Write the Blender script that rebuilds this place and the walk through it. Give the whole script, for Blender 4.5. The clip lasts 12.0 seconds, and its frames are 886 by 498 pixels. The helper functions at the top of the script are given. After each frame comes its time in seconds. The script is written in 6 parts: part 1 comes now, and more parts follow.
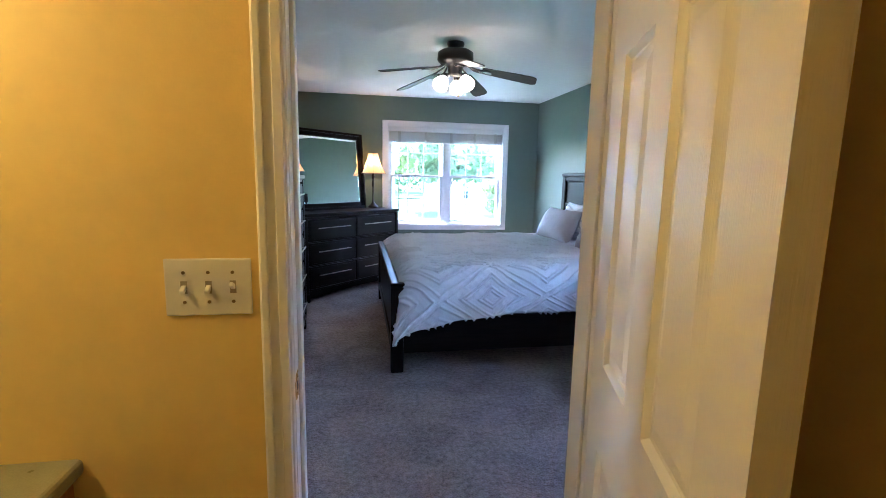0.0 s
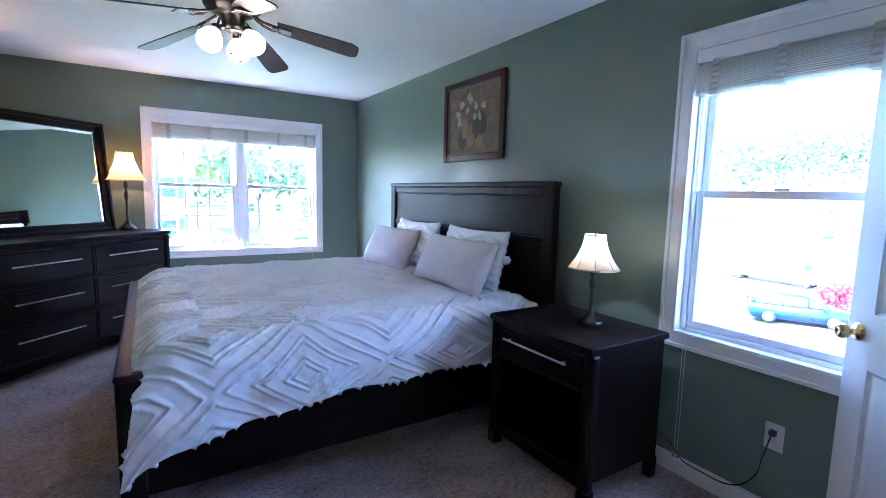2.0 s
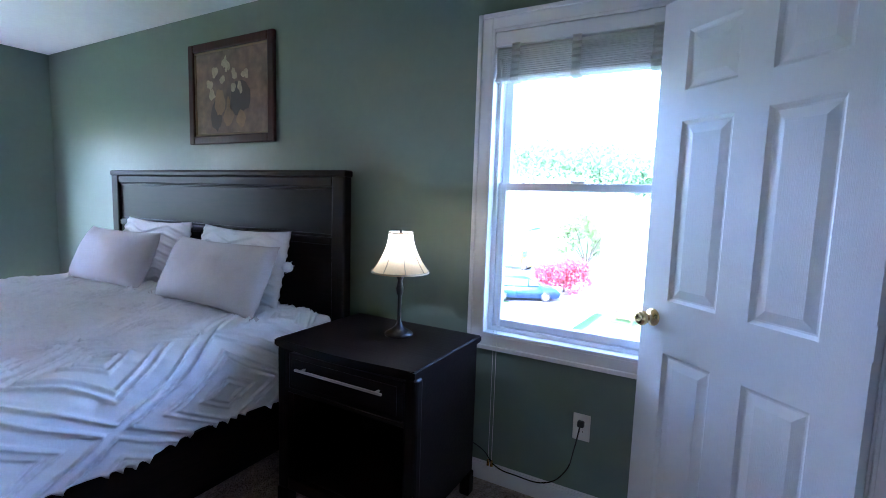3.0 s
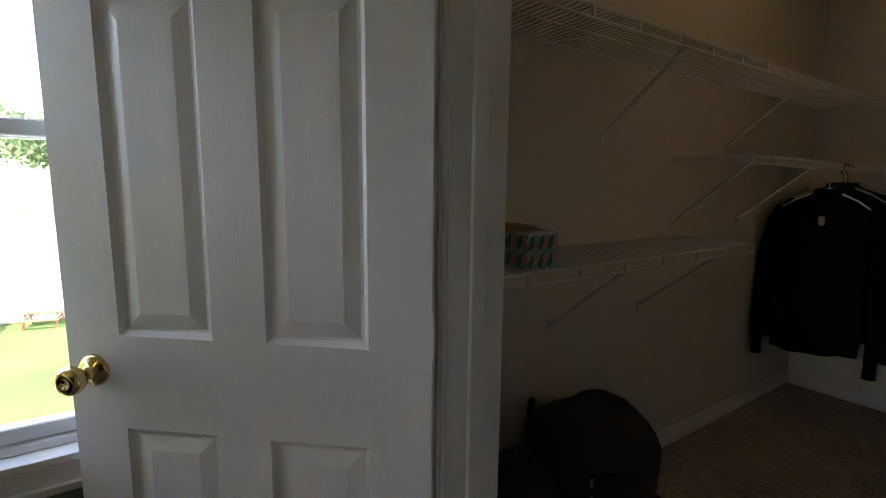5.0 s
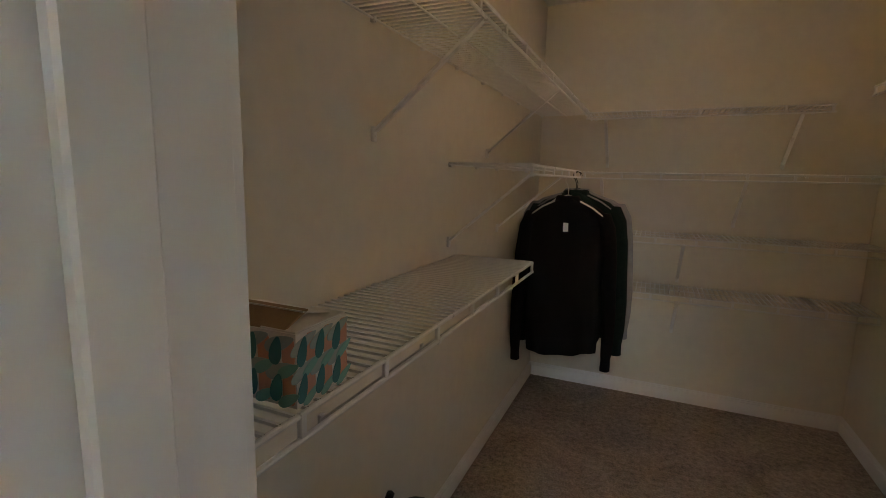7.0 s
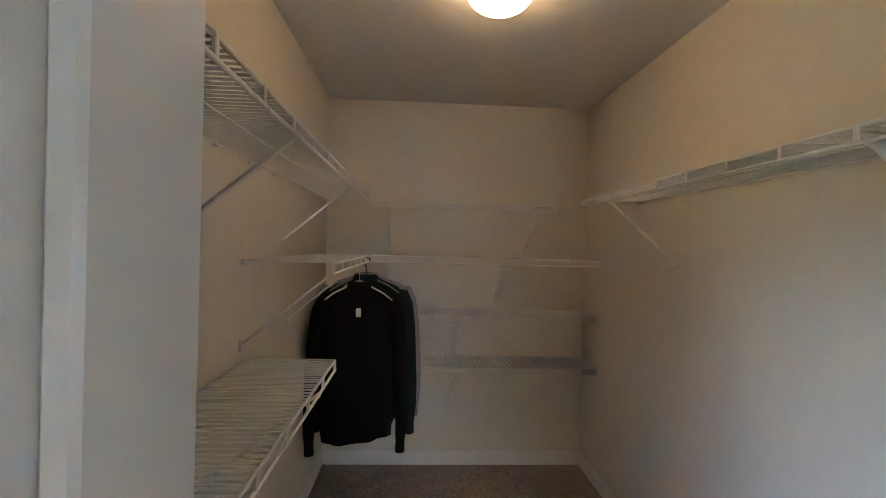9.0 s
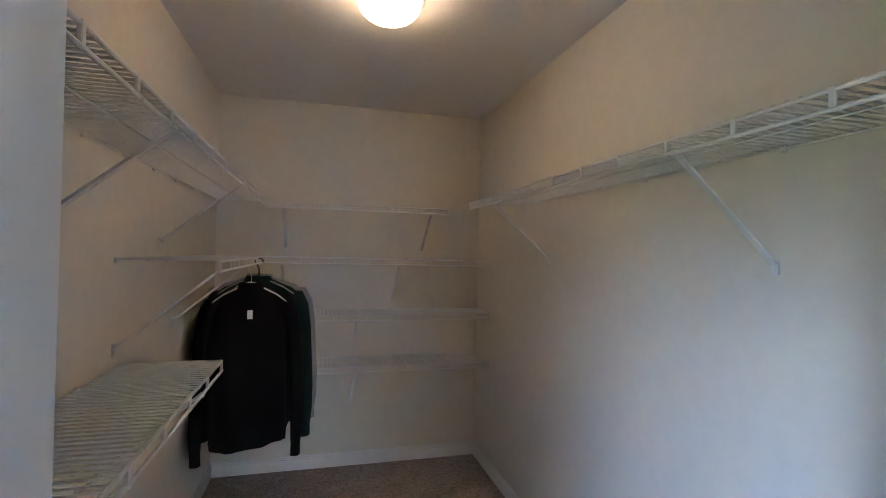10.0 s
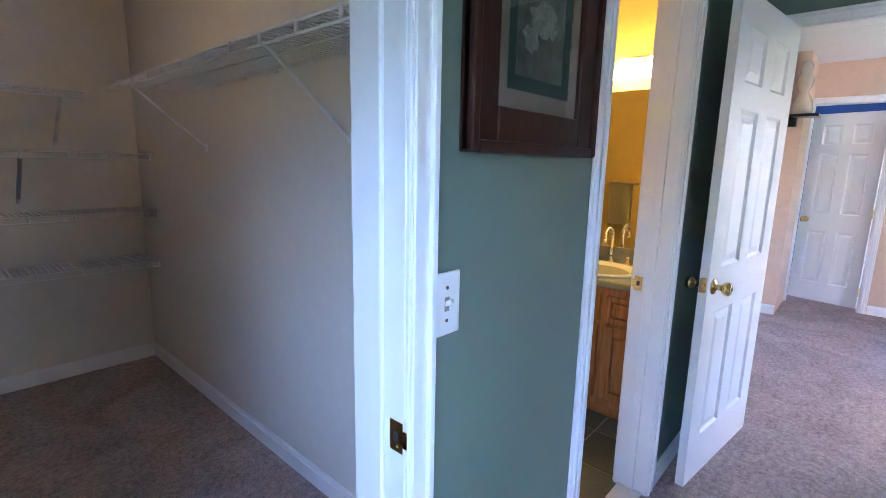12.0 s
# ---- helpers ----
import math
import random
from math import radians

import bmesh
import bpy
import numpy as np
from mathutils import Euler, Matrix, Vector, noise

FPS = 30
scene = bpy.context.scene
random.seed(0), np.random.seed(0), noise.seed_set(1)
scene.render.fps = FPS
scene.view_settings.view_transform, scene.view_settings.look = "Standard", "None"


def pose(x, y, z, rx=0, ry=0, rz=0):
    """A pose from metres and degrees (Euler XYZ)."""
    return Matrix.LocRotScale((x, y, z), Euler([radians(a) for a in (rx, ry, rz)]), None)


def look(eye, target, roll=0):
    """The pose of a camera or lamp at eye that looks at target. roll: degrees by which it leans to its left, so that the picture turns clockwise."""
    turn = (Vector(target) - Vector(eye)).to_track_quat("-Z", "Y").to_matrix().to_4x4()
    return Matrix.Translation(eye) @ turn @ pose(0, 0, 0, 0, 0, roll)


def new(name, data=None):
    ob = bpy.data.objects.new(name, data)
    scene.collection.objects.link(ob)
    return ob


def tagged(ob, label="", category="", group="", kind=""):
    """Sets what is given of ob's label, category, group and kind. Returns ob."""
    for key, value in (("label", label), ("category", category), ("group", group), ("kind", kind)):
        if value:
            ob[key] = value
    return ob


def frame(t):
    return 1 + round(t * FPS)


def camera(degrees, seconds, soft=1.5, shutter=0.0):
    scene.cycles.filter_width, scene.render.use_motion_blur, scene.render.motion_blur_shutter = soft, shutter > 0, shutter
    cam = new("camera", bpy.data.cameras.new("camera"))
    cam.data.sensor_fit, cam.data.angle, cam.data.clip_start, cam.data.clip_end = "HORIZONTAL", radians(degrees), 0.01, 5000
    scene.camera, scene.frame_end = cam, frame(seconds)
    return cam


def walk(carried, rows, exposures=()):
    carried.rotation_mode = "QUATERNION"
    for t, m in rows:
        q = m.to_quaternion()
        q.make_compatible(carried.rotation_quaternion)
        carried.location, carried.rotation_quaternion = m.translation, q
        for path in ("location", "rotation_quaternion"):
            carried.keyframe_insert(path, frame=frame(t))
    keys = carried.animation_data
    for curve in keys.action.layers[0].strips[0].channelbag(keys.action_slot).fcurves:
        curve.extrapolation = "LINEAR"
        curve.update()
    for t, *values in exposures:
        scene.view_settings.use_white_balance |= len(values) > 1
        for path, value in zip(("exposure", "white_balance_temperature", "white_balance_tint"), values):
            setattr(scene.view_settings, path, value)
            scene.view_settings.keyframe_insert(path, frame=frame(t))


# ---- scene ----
cam = camera(86.8, 12.0, soft=0.6)
PATH = [
    (0, (0.157, 0.12, 1.372), (0.51, 2.066, 1.071), 1.2),
    (0.5, (0.222, 0.369, 1.375), (0.71, 2.292, 1.124), 1.3),
    (1, (0.229, 0.681, 1.373), (0.837, 2.571, 1.133), 1.4),
    (1.5, (0.348, 0.965, 1.36), (1.128, 2.791, 1.125), 1.2),
    (2, (0.507, 1.205, 1.358), (1.567, 2.885, 1.125), 1.4),
    (2.5, (0.602, 1.448, 1.332), (2.014, 2.847, 1.109), 1.5),
    (2.7, (0.649, 1.533, 1.328), (2.202, 2.772, 1.103), 1.5),
    (4.3, (1.257, 1.826, 1.291), (3.182, 1.359, 1.015), 1.0),
    (4.5, (1.334, 1.814, 1.316), (3.175, 1.118, 0.961), 0.5),
    (5, (1.496, 1.704, 1.287), (3.143, 0.604, 1.008), 0.6),
    (5.5, (1.663, 1.657, 1.299), (3.027, 0.226, 0.999), 0.9),
    (6, (1.795, 1.563, 1.302), (2.916, -0.071, 1.042), 0.7),
    (6.5, (1.879, 1.4, 1.325), (2.842, -0.328, 1.027), 0.6),
    (7, (1.989, 1.282, 1.356), (2.792, -0.525, 1.056), 1.2),
    (9, (2.095, 1.301, 1.481), (1.982, -0.695, 1.466), 1.6),
    (9.5, (2.086, 1.31, 1.469), (1.744, -0.66, 1.497), 1.6),
    (10, (2.051, 1.393, 1.453), (1.544, -0.542, 1.471), 1.3),
    (10.5, (2.043, 1.526, 1.426), (1.402, -0.367, 1.341), 1.2),
    (11, (2.04, 1.642, 1.398), (1.201, -0.158, 1.159), 1.3),
    (11.2, (2.03, 1.677, 1.389), (1.092, -0.066, 1.1), 1.3),
    (11.5, (2.006, 1.72, 1.384), (0.861, 0.116, 1.049), 1.3),
    (12, (1.945, 1.761, 1.384), (0.474, 0.454, 1.026), 1.2),
]
EXPOSURES = [(0, 5.36, 5000, 21), (1.5, 5.6, 4950, 28), (2.7, 5.4, 5050, 28), (4.3, 4.42, 6200, 20), (5.0, 4.02, 8000, 20), (5.5, 4.12, 9300, 20), (6.0, 4.92, 8700, 23), (6.5, 5.35, 8200, 21), (7.0, 5.6, 8000, 19), (9.0, 6.02, 6900, 19), (9.6, 6.05, 6600, 19), (10.5, 6.22, 5250, 21), (11.5, 5.77, 5150, 24), (12, 5.69, 5400, 26)]
walk(cam, [(t, look(eye, target, roll)) for t, eye, target, roll in PATH], EXPOSURES)

# ---- light ----
world = bpy.data.worlds.new("sky")
scene.world = world
world.use_nodes = True
wn = world.node_tree
sky = wn.nodes.new("ShaderNodeTexSky")
sky.sky_type = 'NISHITA'
sky.sun_disc = False
sky.sun_elevation = radians(54.6)
sky.sun_rotation = radians(296.6)
sky.air_density, sky.dust_density, sky.ozone_density = 1.0, 2.0, 1.5
wn.nodes["Background"].inputs[1].default_value = 0.15
wn.links.new(sky.outputs[0], wn.nodes["Background"].inputs[0])
sun_data = bpy.data.lights.new("sun", 'SUN')
sun_data.energy, sun_data.angle, sun_data.color = 2.0, radians(0.6), (1.0, 0.95, 0.88)
sun = new("sun", sun_data)
sun.matrix_world = look((0, 0, 30), (19.1, -9.55, 0))


def point_lamp(name, p, watts, col, radius=0.03):
    d = bpy.data.lights.new(name, 'POINT')
    d.energy, d.color, d.shadow_soft_size = watts, col, radius
    o = new(name, d)
    o.location = p
    return o


# added lamp in the opening of the east window: extra sky light on closet wall
patch_lamp_data = bpy.data.lights.new("closet_patch_lamp", 'AREA')
patch_lamp_data.shape, patch_lamp_data.size, patch_lamp_data.size_y = 'RECTANGLE', 0.60, 0.45
patch_lamp_data.energy, patch_lamp_data.color, patch_lamp_data.spread = 0.055, (0.46, 0.66, 1.0), radians(46)
closet_patch_lamp = new("closet_patch_lamp", patch_lamp_data)
closet_patch_lamp.matrix_world = look((2.72, 2.14, 1.58), (0.935, 0.25, 0.55))


# ---- materials ----
def mat(name, col, rough=0.5, metal=0.0, vary=0.10, scale=3.0, bump=0.0, bscale=80.0, spec=0.5, coat=0.0, fine=None, rvary=0.08):
    m = bpy.data.materials.new(name)
    m.use_nodes = True
    nt = m.node_tree
    b = nt.nodes["Principled BSDF"]
    b.inputs["Metallic"].default_value = metal
    b.inputs["Specular IOR Level"].default_value = spec
    b.inputs["Coat Weight"].default_value = coat
    b.inputs["Coat Roughness"].default_value = 0.15
    co = nt.nodes.new("ShaderNodeTexCoord")
    n1 = nt.nodes.new("ShaderNodeTexNoise")
    n1.inputs["Scale"].default_value = scale
    n1.inputs["Detail"].default_value = 5
    n2 = nt.nodes.new("ShaderNodeTexNoise")
    n2.inputs["Scale"].default_value = fine or scale * 14
    n2.inputs["Detail"].default_value = 3
    for n in (n1, n2):
        nt.links.new(co.outputs["Object"], n.inputs["Vector"])
    add = nt.nodes.new("ShaderNodeMath")
    add.operation = 'ADD'
    nt.links.new(n1.outputs[0], add.inputs[0])
    nt.links.new(n2.outputs[0], add.inputs[1])
    mr = nt.nodes.new("ShaderNodeMapRange")
    mr.inputs[1].default_value, mr.inputs[2].default_value = 0.6, 1.4
    mr.inputs[3].default_value, mr.inputs[4].default_value = 1 - vary, 1 + vary
    nt.links.new(add.outputs[0], mr.inputs[0])
    mul = nt.nodes.new("ShaderNodeVectorMath")
    mul.operation = 'SCALE'
    mul.inputs[0].default_value = col
    nt.links.new(mr.outputs[0], mul.inputs["Scale"])
    nt.links.new(mul.outputs[0], b.inputs["Base Color"])
    rr = nt.nodes.new("ShaderNodeMapRange")
    rr.inputs[1].default_value, rr.inputs[2].default_value = 0.3, 0.7
    rr.inputs[3].default_value, rr.inputs[4].default_value = max(0.02, rough - rvary), min(1, rough + rvary)
    nt.links.new(n1.outputs[0], rr.inputs[0])
    nt.links.new(rr.outputs[0], b.inputs["Roughness"])
    if bump:
        n3 = nt.nodes.new("ShaderNodeTexNoise")
        n3.inputs["Scale"].default_value = bscale
        n3.inputs["Detail"].default_value = 4
        nt.links.new(co.outputs["Object"], n3.inputs["Vector"])
        bp = nt.nodes.new("ShaderNodeBump")
        bp.inputs["Strength"].default_value = bump
        bp.inputs["Distance"].default_value = 0.01
        nt.links.new(n3.outputs[0], bp.inputs["Height"])
        nt.links.new(bp.outputs[0], b.inputs["Normal"])
    return m


def wood(name, dark, light, rough=0.35, scale=6.0, axis=0, coat=0.2, stretch=12.0):
    """Grained wood, the grain along one object axis."""
    m = bpy.data.materials.new(name)
    m.use_nodes = True
    nt = m.node_tree
    b = nt.nodes["Principled BSDF"]
    b.inputs["Roughness"].default_value = rough
    b.inputs["Coat Weight"].default_value = coat
    b.inputs["Coat Roughness"].default_value = 0.25
    b.inputs["Specular IOR Level"].default_value = 0.12
    co = nt.nodes.new("ShaderNodeTexCoord")
    mp = nt.nodes.new("ShaderNodeMapping")
    s = [stretch, stretch, stretch]
    s[axis] = 1.0
    mp.inputs["Scale"].default_value = s
    nz = nt.nodes.new("ShaderNodeTexNoise")
    nz.inputs["Scale"].default_value = scale
    nz.inputs["Detail"].default_value = 6
    nz.inputs["Distortion"].default_value = 0.6
    rp = nt.nodes.new("ShaderNodeValToRGB")
    rp.color_ramp.elements[0].color = (*dark, 1)
    rp.color_ramp.elements[1].color = (*light, 1)
    rp.color_ramp.elements[0].position, rp.color_ramp.elements[1].position = 0.3, 0.72
    nt.links.new(co.outputs["Object"], mp.inputs[0])
    nt.links.new(mp.outputs[0], nz.inputs["Vector"])
    nt.links.new(nz.outputs[0], rp.inputs[0])
    nt.links.new(rp.outputs[0], b.inputs["Base Color"])
    bp = nt.nodes.new("ShaderNodeBump")
    bp.inputs["Strength"].default_value = 0.12
    bp.inputs["Distance"].default_value = 0.004
    nt.links.new(nz.outputs[0], bp.inputs["Height"])
    nt.links.new(bp.outputs[0], b.inputs["Normal"])
    return m


def glow(name, col, strength):
    m = bpy.data.materials.new(name)
    m.use_nodes = True
    b = m.node_tree.nodes["Principled BSDF"]
    b.inputs["Base Color"].default_value = (0.8, 0.78, 0.74, 1)
    b.inputs["Emission Color"].default_value = (*col, 1)
    b.inputs["Emission Strength"].default_value = strength
    return m


def carpet(name, dark, light):
    m = bpy.data.materials.new(name)
    m.use_nodes = True
    nt = m.node_tree
    b = nt.nodes["Principled BSDF"]
    b.inputs["Roughness"].default_value = 0.95
    b.inputs["Specular IOR Level"].default_value = 0.1
    b.inputs["Sheen Weight"].default_value = 0.15
    co = nt.nodes.new("ShaderNodeTexCoord")
    tuft = nt.nodes.new("ShaderNodeTexNoise")
    tuft.inputs["Scale"].default_value = 110
    tuft.inputs["Detail"].default_value = 3
    wear = nt.nodes.new("ShaderNodeTexNoise")
    wear.inputs["Scale"].default_value = 3.2
    wear.inputs["Detail"].default_value = 6
    wear.inputs["Distortion"].default_value = 1.2
    clump = nt.nodes.new("ShaderNodeTexNoise")
    clump.inputs["Scale"].default_value = 38
    clump.inputs["Detail"].default_value = 4
    for n in (tuft, wear, clump):
        nt.links.new(co.outputs["Object"], n.inputs["Vector"])
    a = nt.nodes.new("ShaderNodeMath")
    a.operation = 'MULTIPLY_ADD'
    a.inputs[1].default_value = 0.7
    nt.links.new(wear.outputs[0], a.inputs[0])
    nt.links.new(clump.outputs[0], a.inputs[2])
    a2 = nt.nodes.new("ShaderNodeMath")
    a2.operation = 'MULTIPLY_ADD'
    a2.inputs[1].default_value = 0.9
    nt.links.new(tuft.outputs[0], a2.inputs[0])
    nt.links.new(a.outputs[0], a2.inputs[2])
    rp = nt.nodes.new("ShaderNodeMapRange")
    rp.inputs[1].default_value, rp.inputs[2].default_value = 0.95, 1.65
    mx = nt.nodes.new("ShaderNodeMix")
    mx.data_type = 'RGBA'
    mx.inputs[6].default_value = (*dark, 1)
    mx.inputs[7].default_value = (*light, 1)
    nt.links.new(a2.outputs[0], rp.inputs[0])
    nt.links.new(rp.outputs[0], mx.inputs[0])
    nt.links.new(mx.outputs[2], b.inputs["Base Color"])
    bp = nt.nodes.new("ShaderNodeBump")
    bp.inputs["Strength"].default_value = 0.9
    bp.inputs["Distance"].default_value = 0.028
    nt.links.new(a2.outputs[0], bp.inputs["Height"])
    nt.links.new(bp.outputs[0], b.inputs["Normal"])
    return m


def translucent(name, col, amount=0.55):
    m = bpy.data.materials.new(name)
    m.use_nodes = True
    nt = m.node_tree
    out = nt.nodes["Material Output"]
    d = nt.nodes.new("ShaderNodeBsdfDiffuse")
    t = nt.nodes.new("ShaderNodeBsdfTranslucent")
    mx = nt.nodes.new("ShaderNodeMixShader")
    co = nt.nodes.new("ShaderNodeTexCoord")
    nz = nt.nodes.new("ShaderNodeTexNoise")
    nz.inputs["Scale"].default_value = 160
    mr = nt.nodes.new("ShaderNodeMapRange")
    mr.inputs[3].default_value, mr.inputs[4].default_value = 0.88, 1.08
    vm = nt.nodes.new("ShaderNodeVectorMath")
    vm.operation = 'SCALE'
    vm.inputs[0].default_value = col
    nt.links.new(co.outputs["Object"], nz.inputs["Vector"])
    nt.links.new(nz.outputs[0], mr.inputs[0])
    nt.links.new(mr.outputs[0], vm.inputs["Scale"])
    nt.links.new(vm.outputs[0], d.inputs[0])
    nt.links.new(vm.outputs[0], t.inputs[0])
    mx.inputs[0].default_value = amount
    nt.links.new(d.outputs[0], mx.inputs[1])
    nt.links.new(t.outputs[0], mx.inputs[2])
    nt.links.new(mx.outputs[0], out.inputs[0])
    return m


def pane_glass(name):
    m = bpy.data.materials.new(name)
    m.use_nodes = True
    nt = m.node_tree
    out = nt.nodes["Material Output"]
    t = nt.nodes.new("ShaderNodeBsdfTransparent")
    t.inputs[0].default_value = (0.95, 0.97, 0.96, 1)
    g = nt.nodes.new("ShaderNodeBsdfGlossy")
    g.inputs["Roughness"].default_value = 0.02
    mx = nt.nodes.new("ShaderNodeMixShader")
    mx.inputs[0].default_value = 0.06
    nt.links.new(t.outputs[0], mx.inputs[1])
    nt.links.new(g.outputs[0], mx.inputs[2])
    nt.links.new(mx.outputs[0], out.inputs[0])
    return m


def grained_paint(name, col):
    """Satin paint over a pressed wood-grain skin, the grain upright."""
    m = mat(name, col, 0.36, vary=0.015, scale=3, bump=0.25, bscale=26, rvary=0.03)
    nt = m.node_tree
    bump = [n for n in nt.nodes if n.bl_idname == "ShaderNodeBump"][0]
    bump.inputs["Distance"].default_value = 0.0022
    nz = bump.inputs["Height"].links[0].from_node
    nz.inputs["Distortion"].default_value = 0.5
    co = nz.inputs["Vector"].links[0].from_node
    mp = nt.nodes.new("ShaderNodeMapping")
    mp.inputs["Scale"].default_value = (18, 18, 0.7)
    nt.links.new(co.outputs["Object"], mp.inputs[0])
    nt.links.new(mp.outputs[0], nz.inputs["Vector"])
    return m


M_GREEN = mat("sage_green_paint", (0.155, 0.205, 0.16), 0.42, vary=0.05, scale=1.5, bump=0.06, bscale=220)
M_YELLOW = mat("yellow_paint", (0.80, 0.60, 0.17), 0.5, vary=0.04, scale=1.6, bump=0.06, bscale=220)
M_CREAM = mat("cream_paint", (0.70, 0.66, 0.58), 0.6, vary=0.05, scale=1.4, bump=0.05, bscale=200)
M_PEACH = mat("beige_paint", (0.68, 0.50, 0.36), 0.6, vary=0.05, scale=1.4, bump=0.05, bscale=200)
M_BLUEWALL = mat("blue_paint", (0.02, 0.07, 0.30), 0.6, vary=0.06)
M_CEIL = mat("ceiling_paint", (0.78, 0.78, 0.78), 0.8, vary=0.04, scale=2, bump=0.12, bscale=130)
M_TRIM = mat("white_trim_paint", (0.80, 0.79, 0.78), 0.34, vary=0.015, scale=3, bump=0.03, bscale=90, rvary=0.03)
M_DOOR = grained_paint("white_door_paint", (0.80, 0.79, 0.78))
M_CARPET = carpet("taupe_carpet", (0.20, 0.146, 0.125), (0.60, 0.47, 0.415))
M_TILE = mat("slate_tile", (0.10, 0.105, 0.075), 0.35, vary=0.3, scale=5, bump=0.15, bscale=30)
M_GROUT = mat("grout", (0.42, 0.38, 0.30), 0.9, vary=0.15, scale=20)
M_ESP = wood("espresso_wood", (0.0035, 0.0024, 0.0022), (0.011, 0.0062, 0.005), 0.36, 5, 1, coat=0.03)
M_ESP_Z = wood("espresso_wood_upright", (0.0035, 0.0024, 0.0022), (0.011, 0.0062, 0.005), 0.36, 5, 2, coat=0.03)
M_ESP_X = wood("espresso_wood_long", (0.0035, 0.0024, 0.0022), (0.011, 0.0062, 0.005), 0.32, 5, 0, coat=0.06)
M_OAK = wood("honey_oak", (0.30, 0.12, 0.035), (0.50, 0.23, 0.075), 0.4, 5, 2, coat=0.3)
M_OAK_X = wood("honey_oak_rail", (0.30, 0.12, 0.035), (0.50, 0.23, 0.075), 0.4, 5, 1, coat=0.3)
M_MAHOG = wood("mahogany_frame", (0.030, 0.010, 0.007), (0.050, 0.017, 0.012), 0.34, 7, 2, coat=0.2)
M_NICKEL = mat("satin_nickel", (0.74, 0.68, 0.60), 0.38, 1.0, vary=0.05)
M_BRASS = mat("polished_brass", (0.83, 0.60, 0.26), 0.16, 1.0, vary=0.08, scale=30)
M_CHROME = mat("chrome", (0.75, 0.75, 0.76), 0.12, 1.0, vary=0.03)
M_BRONZE = mat("oil_rubbed_bronze", (0.010, 0.008, 0.007), 0.34, 0.25, vary=0.2, scale=12)
M_BLADE = wood("dark_blade", (0.030, 0.024, 0.022), (0.055, 0.043, 0.038), 0.45, 6, 0, coat=0.1)
M_FABRIC = mat("white_cotton", (0.82, 0.82, 0.84), 0.9, vary=0.05, scale=9, bump=0.4, bscale=280, spec=0.15)
M_PILLOW = mat("grey_linen", (0.56, 0.53, 0.53), 0.92, vary=0.07, scale=10, bump=0.3, bscale=420, spec=0.12)
M_SHADE = translucent("cream_shade", (0.76, 0.56, 0.31), 0.68)
M_PIPING = mat("shade_piping", (0.45, 0.34, 0.20), 0.8)
M_TULIP = glow("lit_frosted_glass", (1.0, 0.76, 0.46), 0.5)
M_DOME = glow("lit_dome_glass", (1.0, 0.68, 0.36), 0.42)
M_VANLIGHT = glow("lit_vanity_glass", (1.0, 0.65, 0.16), 0.66)
M_BULB = glow("lit_bulb", (1.0, 0.62, 0.28), 30.0)
M_MIRROR = mat("mirror_silver", (0.86, 0.88, 0.87), 0.02, 1.0, vary=0.0, rvary=0.0)
M_GLASS = pane_glass("window_glass")
M_BLACK = mat("black_plastic", (0.012, 0.012, 0.013), 0.3, vary=0.1)
M_SCREEN = mat("dark_screen", (0.006, 0.006, 0.007), 0.22, vary=0.05, rvary=0.01, spec=0.2)
M_WIRE = mat("white_vinyl_wire", (0.72, 0.72, 0.71), 0.35, vary=0.05, scale=20)
M_PLATE = mat("white_plastic", (0.78, 0.76, 0.70), 0.35, vary=0.02)
# brownish colour that paints in the shade round a switch toggle
M_SLOT_SHADE = mat("slot_shade_paint", (0.34, 0.29, 0.21), 0.7)
M_SCREW = mat("aged_screw", (0.24, 0.17, 0.10), 0.5, 0.6)
# near-black that paints the darkness of small openings onto solid blocks
M_HOLE_SHADE = mat("hole_shade_paint", (0.02, 0.018, 0.015), 0.6)
M_VINYL = mat("white_window_vinyl", (0.78, 0.79, 0.80), 0.35, vary=0.03)
M_BLIND = translucent("ivory_slat", (0.84, 0.82, 0.77), 0.58)
M_TAPE = mat("ivory_ladder_tape", (0.68, 0.65, 0.58), 0.9, vary=0.1, bump=0.3, bscale=200)
M_KNIT = mat("black_knit", (0.008, 0.008, 0.010), 0.95, vary=0.3, scale=40, bump=0.5, bscale=260, spec=0.1)
M_KNITG = mat("dark_green_knit", (0.010, 0.022, 0.022), 0.95, vary=0.3, scale=40, bump=0.5, bscale=260, spec=0.1)
M_KNITW = mat("grey_knit", (0.30, 0.30, 0.32), 0.95, vary=0.15, scale=30, bump=0.5, bscale=260, spec=0.1)
M_BAG = mat("black_nylon", (0.005, 0.005, 0.0055), 0.6, vary=0.3, scale=18, bump=0.4, bscale=300)
M_COUNTER = mat("green_laminate", (0.23, 0.23, 0.16), 0.35, vary=0.18, scale=25, fine=260)
M_PORC = mat("white_porcelain", (0.80, 0.80, 0.78), 0.12, vary=0.01)
M_TOWEL = mat("white_towel", (0.75, 0.73, 0.68), 0.98, vary=0.08, bump=0.8, bscale=240, spec=0.1)
M_WOODWHITE = mat("white_marble_sill", (0.66, 0.65, 0.63), 0.3, vary=0.08)


